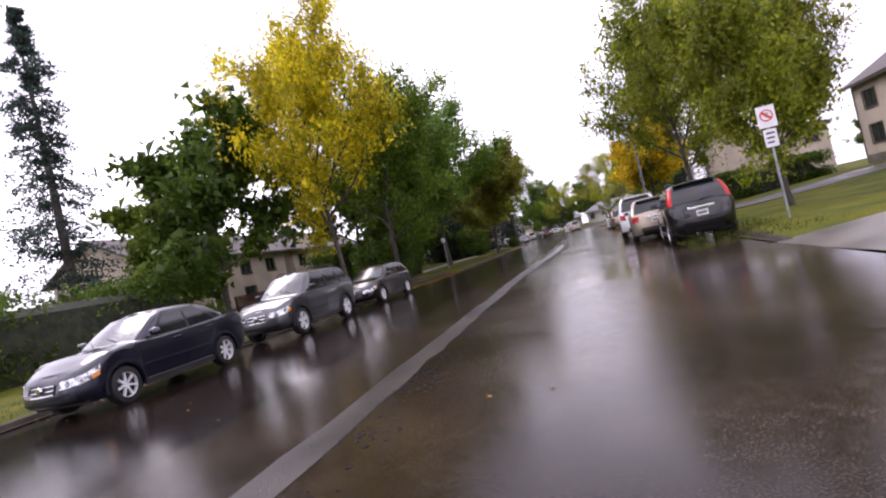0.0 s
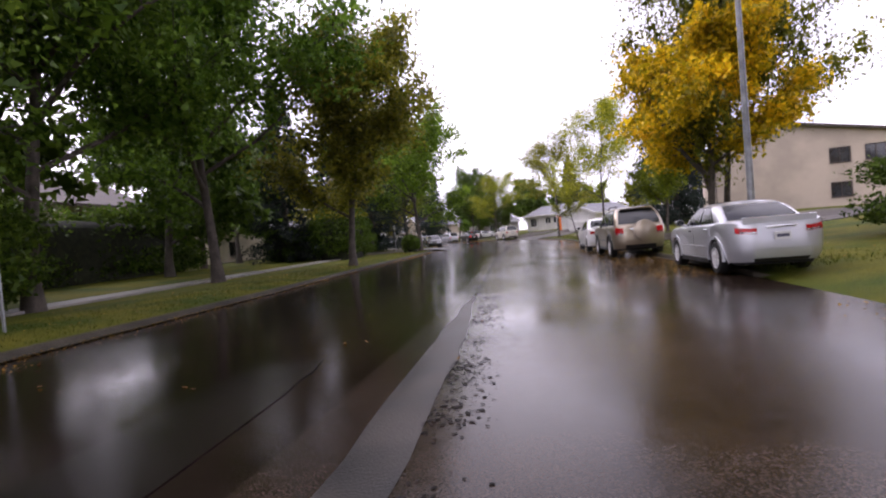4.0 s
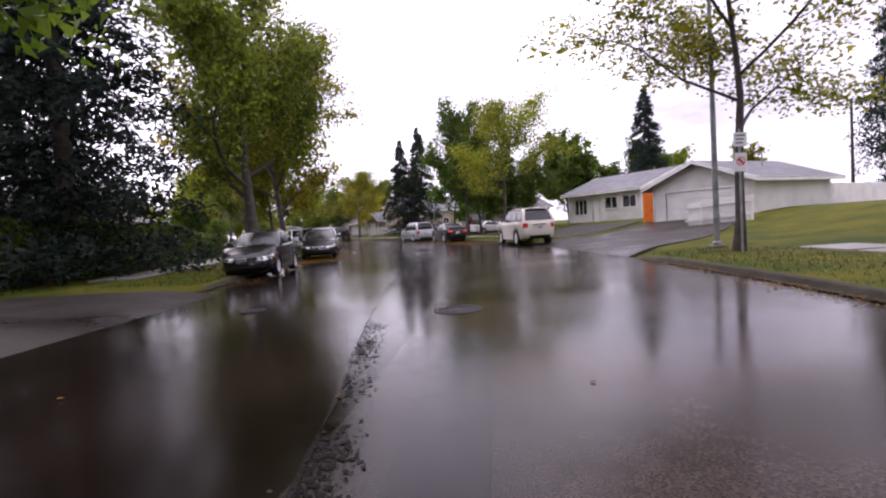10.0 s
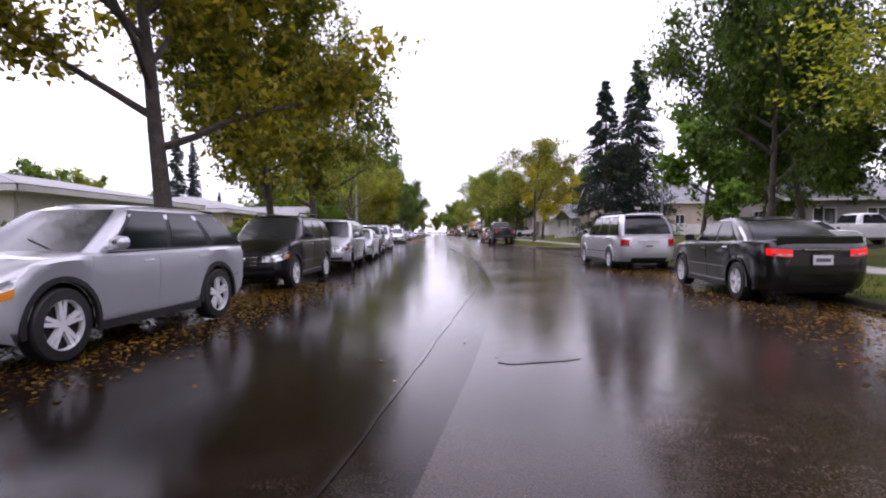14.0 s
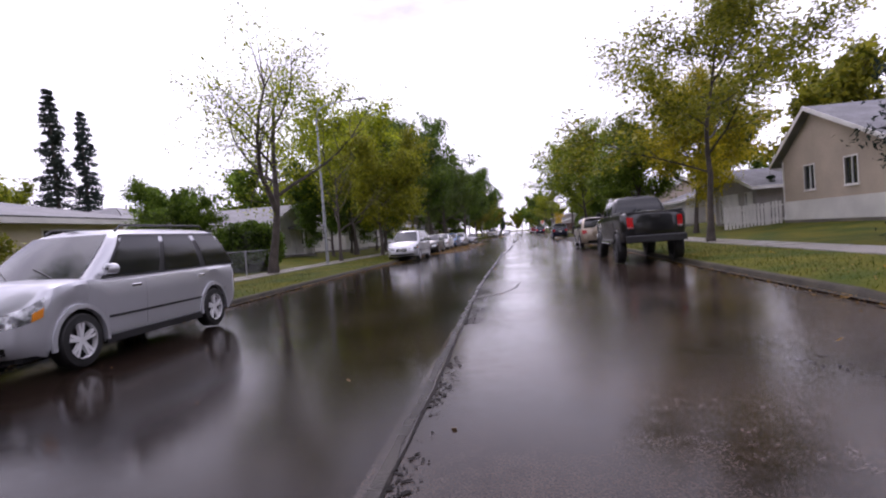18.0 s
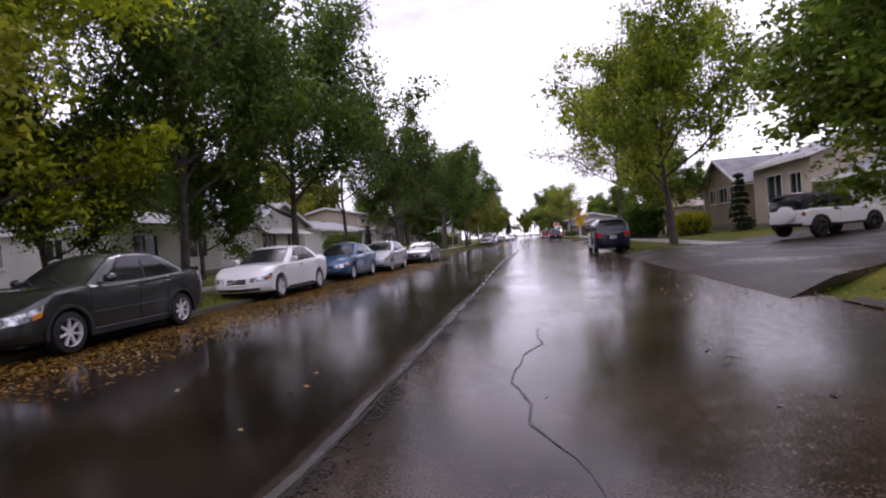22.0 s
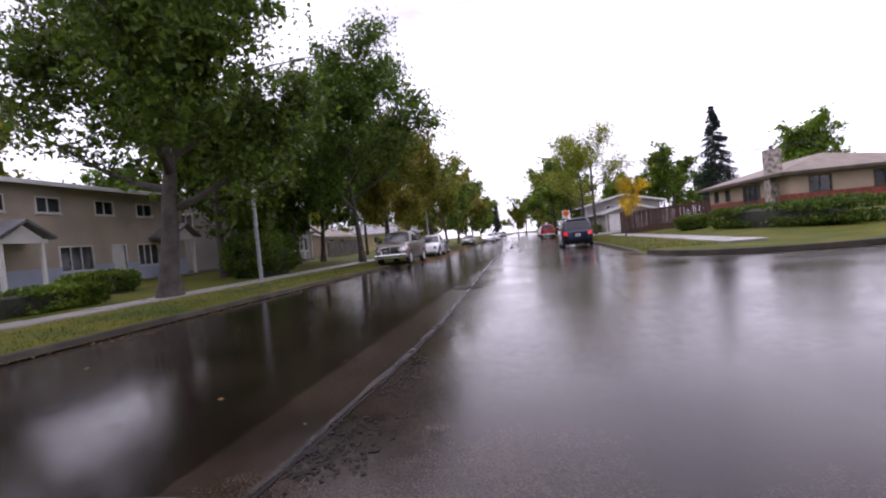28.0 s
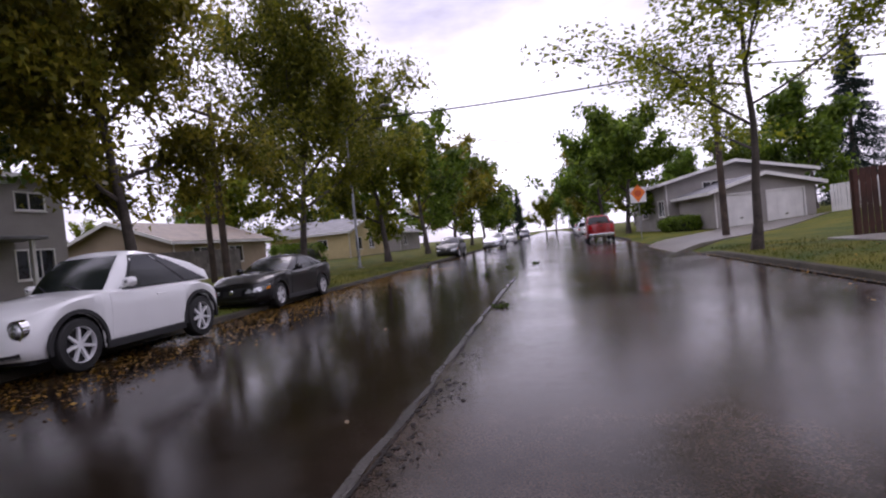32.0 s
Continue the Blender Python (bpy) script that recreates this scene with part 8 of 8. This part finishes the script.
# chain-link fence
cf = thing("chain_link_fence", "low galvanised chain-link garden fence", "fence", pose(-11.9, 18.0, level(-11.9, 18), 0, 0, 90), "garden fences")
for k in range(6):
    part("fence_post", Shape().tube([(k * 2.2, 0, -0.1), (k * 2.2, 0, 1.15)], 0.03, 8).mesh("fence_post", GALV, 40), cf)
part("top_rail", Shape().tube([(0, 0, 1.1), (11, 0, 1.1)], 0.02, 6).mesh("top_rail", GALV, 40), cf)
wires = Shape()
for k in range(-8, 100):
    for sgn in (1, -1):
        x0 = k * 0.11 if sgn > 0 else k * 0.11 + 1.0
        p, q = [x0, 0.03], [x0 + sgn * 1.02, 1.07]
        if min(p[0], q[0]) < 0 or max(p[0], q[0]) > 11:
            continue
        wires.tube([(p[0], 0.0, p[1]), (q[0], 0.0, q[1])], 0.0035, 3, False)
part("wire_mesh", wires.mesh("wire_mesh", GALV), cf)


# ---- lamps, poles, signs ----
def street_lamp(x, y, h, reach, label, base_z=None):
    s, off = near(x, y)
    yaw = place(s, 0)[2]
    d = -1 if off > 0 else 1
    root = thing("street_lamp", label, "street lamp", pose(x, y, max(level(x, y), 0.13), 0, 0, yaw), "street lamps")
    part("pole", Shape().lathe([(0.13, -0.1), (0.13, 0.12), (0.085, 0.16), (0.08, 2), (0.05, h - 0.6)], 12, "z").mesh("pole", GALV, 40), root)
    pts = [(0, 0, h - 0.7), (d * 0.12, 0, h - 0.25), (d * 0.5, 0, h), (d * reach * 0.6, 0, h + 0.12), (d * reach, 0, h + 0.14)]
    arm = part("arm", Shape().tube(pts, [0.05, 0.045, 0.04, 0.035, 0.03], 8).mesh("arm", GALV, 40), root)
    head = Shape()
    rows = []
    for t, r, q in ((0, 0.05, 0.04), (0.12, 0.10, 0.06), (0.35, 0.13, 0.07), (0.6, 0.10, 0.05), (0.68, 0.02, 0.02)):
        rows.append([(d * (reach - 0.1 + t), r * math.cos(a), h + 0.14 + q * math.sin(a)) for a in np.linspace(0, 2 * math.pi, 11)])
    part("luminaire", head.grid(rows).mesh("luminaire", GALV, 50), root, "cobra-head luminaire, unlit")
    part("base_plate", Shape().box(-0.2, 0.2, -0.2, 0.2, -0.05, 0.04, 0.02).mesh("base_plate", CONCRETE), root)


street_lamp(-25.3, -72.4, 9.2, 2.4, "galvanised street lamp with a long arm")
street_lamp(0.1, -37.4, 9.2, 2.4, "street lamp rising beside a thin tree")
street_lamp(-10.1, 32.2, 8.8, 2.4, "grey street lamp on the grass verge")
street_lamp(-7.9, 101.8, 8.8, 2.4, "grey street lamp near a big bush")
street_lamp(16.6, 17.3, 9.0, 1.6, "street lamp on the side street corner")
street_lamp(-7.4, 139.0, 8.8, 2.2, "tall steel street lamp on the verge")


def utility_pole(x, y, h, yaw, label):
    root = thing("utility_pole", label, "utility pole", pose(x, y, level(x, y) - 0.1, 0, 0, yaw), "utility poles")
    part("pole", Shape().tube([(0, 0, 0), (0, 0, h)], [0.16, 0.11], 10).mesh("pole", POLE_WOOD, 40), root)
    arm = part("crossarm", Shape().box(-1.1, 1.1, 0.10, 0.2, h - 0.55, h - 0.43, 0.01).mesh("crossarm", POLE_WOOD), root)
    for k in (-1.0, -0.4, 0.4, 1.0):
        part("insulator", Shape().lathe([(0.001, h - 0.28), (0.035, h - 0.29), (0.045, h - 0.36), (0.03, h - 0.43)], 8, "z", pose(k, 0.15, 0)).mesh("insulator", GALV, 40), arm)
    return root


utility_pole(44, -21, 10.4, 60, "wooden utility pole with a crossarm")
utility_pole(11.2, 137.2, 8.4, 90, "wooden utility pole by the double garage")
utility_pole(-13.5, 134.5, 8.2, 90, "wooden utility pole behind the parked coupe")
utility_pole(-10.2, 131.0, 8.0, 90, "pale wooden pole beside the fence")
utility_pole(46, 131, 9.5, 0, "tall utility pole behind the brick house")
utility_pole(13.5, 168, 9.5, 90, "wooden utility pole by the garage")


def cable(label, a, b, sag, r=0.018):
    a, b = Vector(a), Vector(b)
    pts = []
    for t in np.linspace(0, 1, 13):
        p = a.lerp(b, t)
        p.z -= sag * 4 * t * (1 - t)
        pts.append(p)
    tagged(new("overhead_wire", Shape().tube(pts, r, 5).mesh("overhead_wire", WIRE)), label, "wire", "overhead wires")


cable("black overhead wire crossing the street", (-13.5, 134.6, 7.8), (11.2, 137.3, 7.9), 0.35, 0.035)
cable("black overhead wire above a garden", (11.2, 137.3, 7.9), (36, 141, 8.0), 0.5, 0.035)
cable("thin overhead wire across the gardens", (-13.5, 134.5, 7.7), (-44, 126, 8.5), 0.6, 0.025)
cable("thin overhead wire crossing high over the street", (-10.2, 131, 7.8), (13.5, 168, 9.0), 0.5, 0.016)
cable("thin overhead wire by the garage", (13.5, 168, 9.2), (46, 131, 9.2), 0.8, 0.02)


def disc(r, y, n=24):
    return [(r * math.cos(2 * math.pi * k / n), y, r * math.sin(2 * math.pi * k / n)) for k in range(n)]


def text_mesh(body, size, mat):
    cu = bpy.data.curves.new("lettering", "FONT")
    cu.body, cu.size, cu.align_x, cu.align_y = body, size, "CENTER", "CENTER"
    ob = bpy.data.objects.new("lettering", cu)
    me = bpy.data.meshes.new_from_object(ob)
    bpy.data.objects.remove(ob)
    me.materials.append(mat)
    return me


def sign(x, y, yaw, top, label, boards, post_mat=None, category="sign", name="road_sign"):
    """A post with boards: (kind, width, height, middle height). The boards face the sign's -y."""
    root = thing(name, label, category, pose(x, y, max(level(x, y), 0.12), 0, 0, yaw), "street signs")
    part("post", Shape().box(-0.025, 0.025, 0.0, 0.04, -0.1, top, 0.005).mesh("post", post_mat or GALV), root)
    for kind, w, h, z in boards:
        if kind == "diamond":
            back = part("board", Shape().box(-w / 2, w / 2, -0.02, 0.0, z - h / 2, z + h / 2, 0.01).mesh("board", SIGN_WHITE), root)
            r = w * 0.66
            part("symbol", mesh("diamond", [(0, -0.024, z - r + 0.16), (r * 0.72, -0.024, z + 0.16), (0, -0.024, z + r + 0.02), (-r * 0.72, -0.024, z + 0.16)] + [(0, -0.03, z - r + 0.16), (r * 0.72, -0.03, z + 0.16), (0, -0.03, z + r + 0.02), (-r * 0.72, -0.03, z + 0.16)],
                               [(0, 1, 2, 3), (7, 6, 5, 4), (0, 4, 5, 1), (1, 5, 6, 2), (2, 6, 7, 3), (3, 7, 4, 0)], ORANGE), back, "orange diamond")
            part("print", mesh("inner", disc(r * 0.36, -0.033, 8), [tuple(range(8))], RUST_INK), back).location = (0, 0, z + 0.10)
            continue
        b = part("board", Shape().box(-w / 2, w / 2, -0.02, 0.0, z - h / 2, z + h / 2, 0.008).mesh("board", SIGN_WHITE), root)
        if kind == "parking":
            r = w * 0.36
            zc = z + h * 0.05
            ring = Shape()
            o, i = disc(r, -0.026), disc(r * 0.80, -0.026)
            ring.add(o + i, [(k, (k + 1) % 24, 24 + (k + 1) % 24, 24 + k) for k in range(24)])
            c = r * 0.64
            ring.add([(-c - 0.02, -0.027, c - 0.02), (-c + 0.02, -0.027, c + 0.02), (c + 0.02, -0.027, -c + 0.02), (c - 0.02, -0.027, -c - 0.02)], [(0, 1, 2, 3)])
            part("symbol", ring.mesh("ring", SIGN_RED), b, "red no-parking ring", m=pose(0, 0, zc))
            part("letter", text_mesh("P", r * 1.25, INK), b, m=pose(0, -0.0235, zc, 90, 0, 0))
        else:
            for k in range(3):
                zz = z + h * (0.28 - 0.26 * k)
                part("print", Shape().box(-w * 0.34, w * (0.34 - 0.08 * k), -0.024, -0.021, zz - h * 0.055, zz + h * 0.055).mesh("print", INK if kind == "bars" else SIGN_RED), b)
    return root


sign(-41.3, -93.2, -37, 2.95, "tall post with a white no-parking sign", [("parking", 0.42, 0.55, 2.65), ("bars", 0.30, 0.45, 2.1)])
sign(-36.6, -94.6, -37, 1.5, "small white sign on a lawn", [("bars", 0.28, 0.38, 1.25)])
sign(-47.6, -63.6, -37, 1.5, "white notice board on the lawn", [("bars", 0.7, 0.8, 1.15)], WOOD_GREY)
sign(-40.6, -67.9, -37, 2.3, "thin grey signpost on the verge", [("bars", 0.25, 0.3, 2.15)])
sign(-25.4, -41.0, -37, 2.4, "thin post with a white notice", [("bars", 0.4, 0.5, 0.75)])
sign(-19.9, -37.9, -37, 2.4, "thin grey signpost near the hedge", [("bars", 0.22, 0.3, 2.25)])
sign(-1.5, -39.2, -25, 3.0, "white parking signs strapped beside a tree", [("bars", 0.34, 0.34, 2.75), ("parking", 0.30, 0.45, 2.2)])
sign(6.6, 38.3, 0, 2.75, "white and red parking sign on a post", [("parking", 0.34, 0.5, 2.4)])
sign(9.0, 145.4, 0, 3.2, "orange diamond warning sign on a post", [("diamond", 0.95, 0.95, 2.7)])
sign(11.6, 10.4, 20, 2.6, "street corner signpost with green plate", [("bars", 0.5, 0.14, 2.5)])
for xx, yy in ((9.8, 79.4),):
    sign(xx, yy, -10, 0.55, "small white marker post in the grass", [("bars", 0.1, 0.14, 0.46)], SIGN_WHITE)


def hydrant(x, y, label):
    root = thing("fire_hydrant", label, "hydrant", pose(x, y, max(level(x, y), 0.13), 0, 0, 20) @ Matrix.Scale(0.75, 4), "hydrants")
    part("barrel", Shape().lathe([(0.16, 0), (0.16, 0.05), (0.11, 0.06), (0.11, 0.55), (0.14, 0.56), (0.14, 0.60), (0.10, 0.62)], 14, "z").mesh("barrel", YELLOW, 35), root)
    part("bonnet", Shape().lathe([(0.13, 0.60), (0.12, 0.68), (0.07, 0.75), (0.03, 0.77), (0.03, 0.83), (0.001, 0.83)], 14, "z").mesh("bonnet", BLUE_CAP, 35), root, "blue bonnet")
    for a in (0, 90, 180):
        part("outlet", Shape().lathe([(0.06, 0.08), (0.06, 0.17), (0.07, 0.17), (0.07, 0.20), (0.001, 0.21)], 10, "x", pose(0, 0, 0.45, 0, 0, a)).mesh("outlet", YELLOW, 35), root)


hydrant(-10.4, -52.9, "yellow fire hydrant with a blue top")
hydrant(8.3, 80.7, "yellow fire hydrant on the corner verge")

# iron covers in the road
for x, y, r, lab in ((-10.28, -40.80, 0.27, "round iron manhole cover in wet asphalt"), (-12.76, -38.45, 0.13, "small round iron cover in wet asphalt"), (1.75, 93.9, 0.29, "round waffle-patterned iron manhole cover near the junction")):
    z = 0.018
    mh = thing("manhole_cover", lab, "manhole cover", pose(x, y, z))
    part("rim", Shape().lathe([(r, 0.004), (r + 0.07, 0.006), (r + 0.08, -0.02)], 28, "z").mesh("rim", IRON, 40), mh)
    pl = Shape().lathe([(0.001, 0.0), (r - 0.01, 0.0), (r - 0.01, -0.03)], 28, "z")
    for k in range(-4, 5) if y > 90 else ():
        ln = math.sqrt((r * 0.9) ** 2 - (k * r / 5) ** 2)
        pl.box(-ln, ln, k * r / 5 - 0.012, k * r / 5 + 0.012, 0.0, 0.008)
        pl.box(k * r / 5 - 0.012, k * r / 5 + 0.012, -ln, ln, 0.0, 0.0075)
    for k in range(8) if y < 90 else ():
        a, q = k * math.pi / 4, r * 0.62
        pl.box(q * math.cos(a) - 0.012, q * math.cos(a) + 0.012, q * math.sin(a) - 0.012, q * math.sin(a) + 0.012, 0.0, 0.004)
    pl.lathe([(r * 0.80, 0.0), (r * 0.81, 0.004), (r * 0.84, 0.004), (r * 0.85, 0.0)], 28, "z")
    part("plate", pl.mesh("plate", IRON, 40), mh)
gr = thing("drain_grate", "wet iron drain grate in the road", "drain", pose(-0.82, 6.05, 0.0175) @ Matrix.Scale(0.62, 4))
part("frame", Shape().box(-0.42, 0.42, -0.38, -0.33, -0.02, 0.01).box(-0.42, 0.42, 0.33, 0.38, -0.02, 0.01).box(-0.42, -0.37, -0.38, 0.38, -0.02, 0.01).box(0.37, 0.42, -0.38, 0.38, -0.02, 0.01).mesh("grate_frame", IRON), gr)
for k in range(12):
    part("bar", Shape().box(-0.345 + k * 0.06, -0.315 + k * 0.06, -0.33, 0.33, -0.015, 0.008).mesh("bar", IRON), gr)
# thin dark sheet between the bars in place of the shaded hole
part("pit", Shape().box(-0.37, 0.37, -0.33, 0.33, 0.0005, 0.001).mesh("pit", UNDER), gr)
# white line at the side street
tagged(new("stop_line", Shape().grid([[(8.6, 3.8, 0.012), (8.9, 3.8, 0.012)], [(8.6, 8.0, 0.010), (8.9, 8.0, 0.010)]][::-1]).mesh("stop_line", WHITE)), "worn white stop line on the side street", "road marking", "", "structure")

# ---- fallen leaves, twigs and grass ----
lit_gen = np.random.default_rng(77)


def scatter(zones, z_of):
    P_ = []
    for s0, s1, o0, o1, n in zones:
        s = lit_gen.uniform(s0, s1, n)
        t = lit_gen.beta(1.0, 2.2, n)
        for a, b in zip(s, t):
            off = o0 + (o1 - o0) * b
            x, y, _ = place(a, off)
            P_.append((x, y, z_of(off)))
    return np.array(P_)


def zone(p0, p1, side, inner, n):
    return (s_of(*p0), s_of(*p1), side * (HALF - 0.05), side * (HALF - inner), n)


ZONES = [zone((-57, -92), (-42, -72), -1, 1.0, 500), zone((-41, -71), (-18, -42), -1, 1.0, 1300), zone((-13, -33), (-9, -24), -1, 1.4, 600), zone((-9, -26), (-6.5, -10), -1, 3.2, 20000), zone((-6.5, -9), (-6.4, 15), -1, 1.2, 500),
         zone((-6.4, 15), (-6.4, 40), -1, 0.9, 900), zone((-6.4, 40), (-6, 64), -1, 3.2, 27000), zone((-6, 64), (-5, 108), -1, 0.9, 1200), zone((-4.5, 108), (-3.5, 134), -1, 2.9, 12000), zone((-3.5, 134), (-3, 170), -1, 2.2, 900),
         zone((-43, -93), (-30, -77), 1, 1.2, 500), zone((-28, -74), (-14, -56), 1, 2.6, 6000), zone((-13, -54), (-2, -38), 1, 0.8, 900), zone((2.5, -22), (5, -7), 1, 2.8, 7000), zone((5, 12), (5.6, 50), 1, 0.9, 900), zone((5.6, 57), (6.4, 80), 1, 1.6, 900), zone((7, 101), (8, 150), 1, 1.1, 900),
         (s_of(-60, -100), s_of(3, 150), -5, 5, 900), (s_of(5.6, 43), s_of(5.9, 58), HALF + 4, HALF - 3.5, 2600), (s_of(-19.6, -62.6), s_of(-13, -54), HALF + 6, HALF - 2.0, 5000), zone((-48.5, -78.5), (-41, -70), -1, 1.5, 1500)]
ZONES += [zone((-41, -71), (-18, -42), -1, 0.28, 2600), zone((-13, -33), (-6, 40), -1, 0.28, 5200), zone((-6, 64), (-5, 108), -1, 0.28, 2600), zone((-13, -54), (-2, -38), 1, 0.35, 2200), zone((5, 12), (5.6, 43), 1, 0.3, 1600), zone((5.6, 59), (6.4, 80), 1, 0.35, 1500), zone((7, 101), (8, 129), 1, 0.3, 1500)]
lp = scatter(ZONES, lambda o: 0.035 * (1 - (o / 5.6) ** 2) - 0.02 + lit_gen.uniform(0.006, 0.022))
lawn_zone = [(s_of(*a), s_of(*b), sd * (HALF + 0.2), sd * (HALF + 4.4), n) for a, b, sd, n in (((-41, -71), (-18, -42), -1, 1200), ((-12, -30), (-5, 125), -1, 3000), ((-28, -74), (-2, -38), 1, 1500), ((5, 13), (7, 80), 1, 1800), ((7.5, 102), (8, 129), 1, 700))]
lp2 = scatter(lawn_zone, lambda o: 0.185 + lit_gen.uniform(0, 0.03))
tops_ = np.concatenate([lp, lp2])
n_ = len(tops_)
ang = lit_gen.uniform(0, 2 * math.pi, n_)
sz = lit_gen.uniform(0.015, 0.036, n_)
tilt = lit_gen.normal(size=(n_, 2)) * 0.25
a_ = np.stack([np.cos(ang) * sz, np.sin(ang) * sz, tilt[:, 0] * sz], 1)
b_ = np.stack([-np.sin(ang) * sz * 0.65, np.cos(ang) * sz * 0.65, tilt[:, 1] * sz * 0.6], 1)
quad_v = np.stack([tops_ - a_, tops_ + b_, tops_ + a_, tops_ - b_], 1).reshape(-1, 3)
tagged(new("fallen_leaves", quad_mesh("fallen_leaves", quad_v, LITTER)), "wet yellow and brown fallen leaves by the kerbs", "fallen leaves", "", "stuff")
blades = []
for side, p0, p1 in KERBS:
    s0, s1 = max(s_of(*p0), s_of(-62, -105)), min(s_of(*p1), s_of(3, 140))
    if s1 <= s0:
        continue
    n = int((s1 - s0) * 280)
    s, o = lit_gen.uniform(s0, s1, n), HALF + 0.17 + 3.0 * lit_gen.beta(0.8, 1.5, n)
    x, y = np.interp(s, ARC, CXY[:, 0]), np.interp(s, ARC, CXY[:, 1])
    nx, ny = np.interp(s, ARC, NRM[:, 0]), np.interp(s, ARC, NRM[:, 1])
    blades.append(np.stack([x + nx * o * side, y + ny * o * side, np.interp(o, (HALF + 0.17, HALF + 1.2, HALF + 3.2), (0.085, 0.14, 0.135))], 1))
bl = np.concatenate(blades)
n_ = len(bl)
ang = lit_gen.uniform(0, 2 * math.pi, n_)
w_ = lit_gen.uniform(0.005, 0.011, n_)
hh = lit_gen.uniform(0.035, 0.085, n_)
ln_ = lit_gen.normal(size=(n_, 2)) * 0.025
c_ = np.stack([np.cos(ang) * w_, np.sin(ang) * w_, np.zeros(n_)], 1)
tip = bl + np.stack([ln_[:, 0], ln_[:, 1], hh], 1)
g_v = np.stack([bl - c_, bl + c_, tip + c_ * 0.2, tip - c_ * 0.2], 1).reshape(-1, 3)
tagged(new("grass", quad_mesh("grass", g_v, BLADE)), "wet uneven grass along the verges", "grass", "", "stuff")
for x, y, k in ((2.4, 120.6, 0.42), (1.3, 127.5, 0.36), (2.7, 131, 0.34)):
    gq = np.random.default_rng(int(x * 10))
    tw = Shape()
    for _ in range(16):
        p = gq.normal(size=2) * 0.14 * k
        q = p + gq.normal(size=2) * 0.16 * k
        tw.tube([(p[0], p[1], 0.02), ((p[0] + q[0]) / 2, (p[1] + q[1]) / 2, 0.05 + gq.uniform(0, 0.14) * k), (q[0], q[1], 0.025)], [0.008, 0.007, 0.003], 4)
    db = thing("fallen_branch", "clump of broken twigs lying in the road", "branch", pose(x, y, 0.012), "debris in the road")
    part("twigs", tw.mesh("twigs", BARK), db)
    part("wet_leaves", leaf_quads(gq.normal(size=(90, 3)) * np.array([0.16, 0.16, 0.05]) * k + np.array([0, 0, 0.03]), 0.04, gq, mat=LEAF, name="wet_leaves"), db).color = DEEP
cup = thing("paper_cup", "crushed white paper cup among the leaves", "litter", pose(-6.0, -20.4, 0.055, 90, 0, 30))
part("cup", Shape().lathe([(0.001, -0.07), (0.032, -0.07), (0.045, 0.07), (0.040, 0.07)], 14, "z").mesh("cup", SIGN_WHITE, 40), cup)
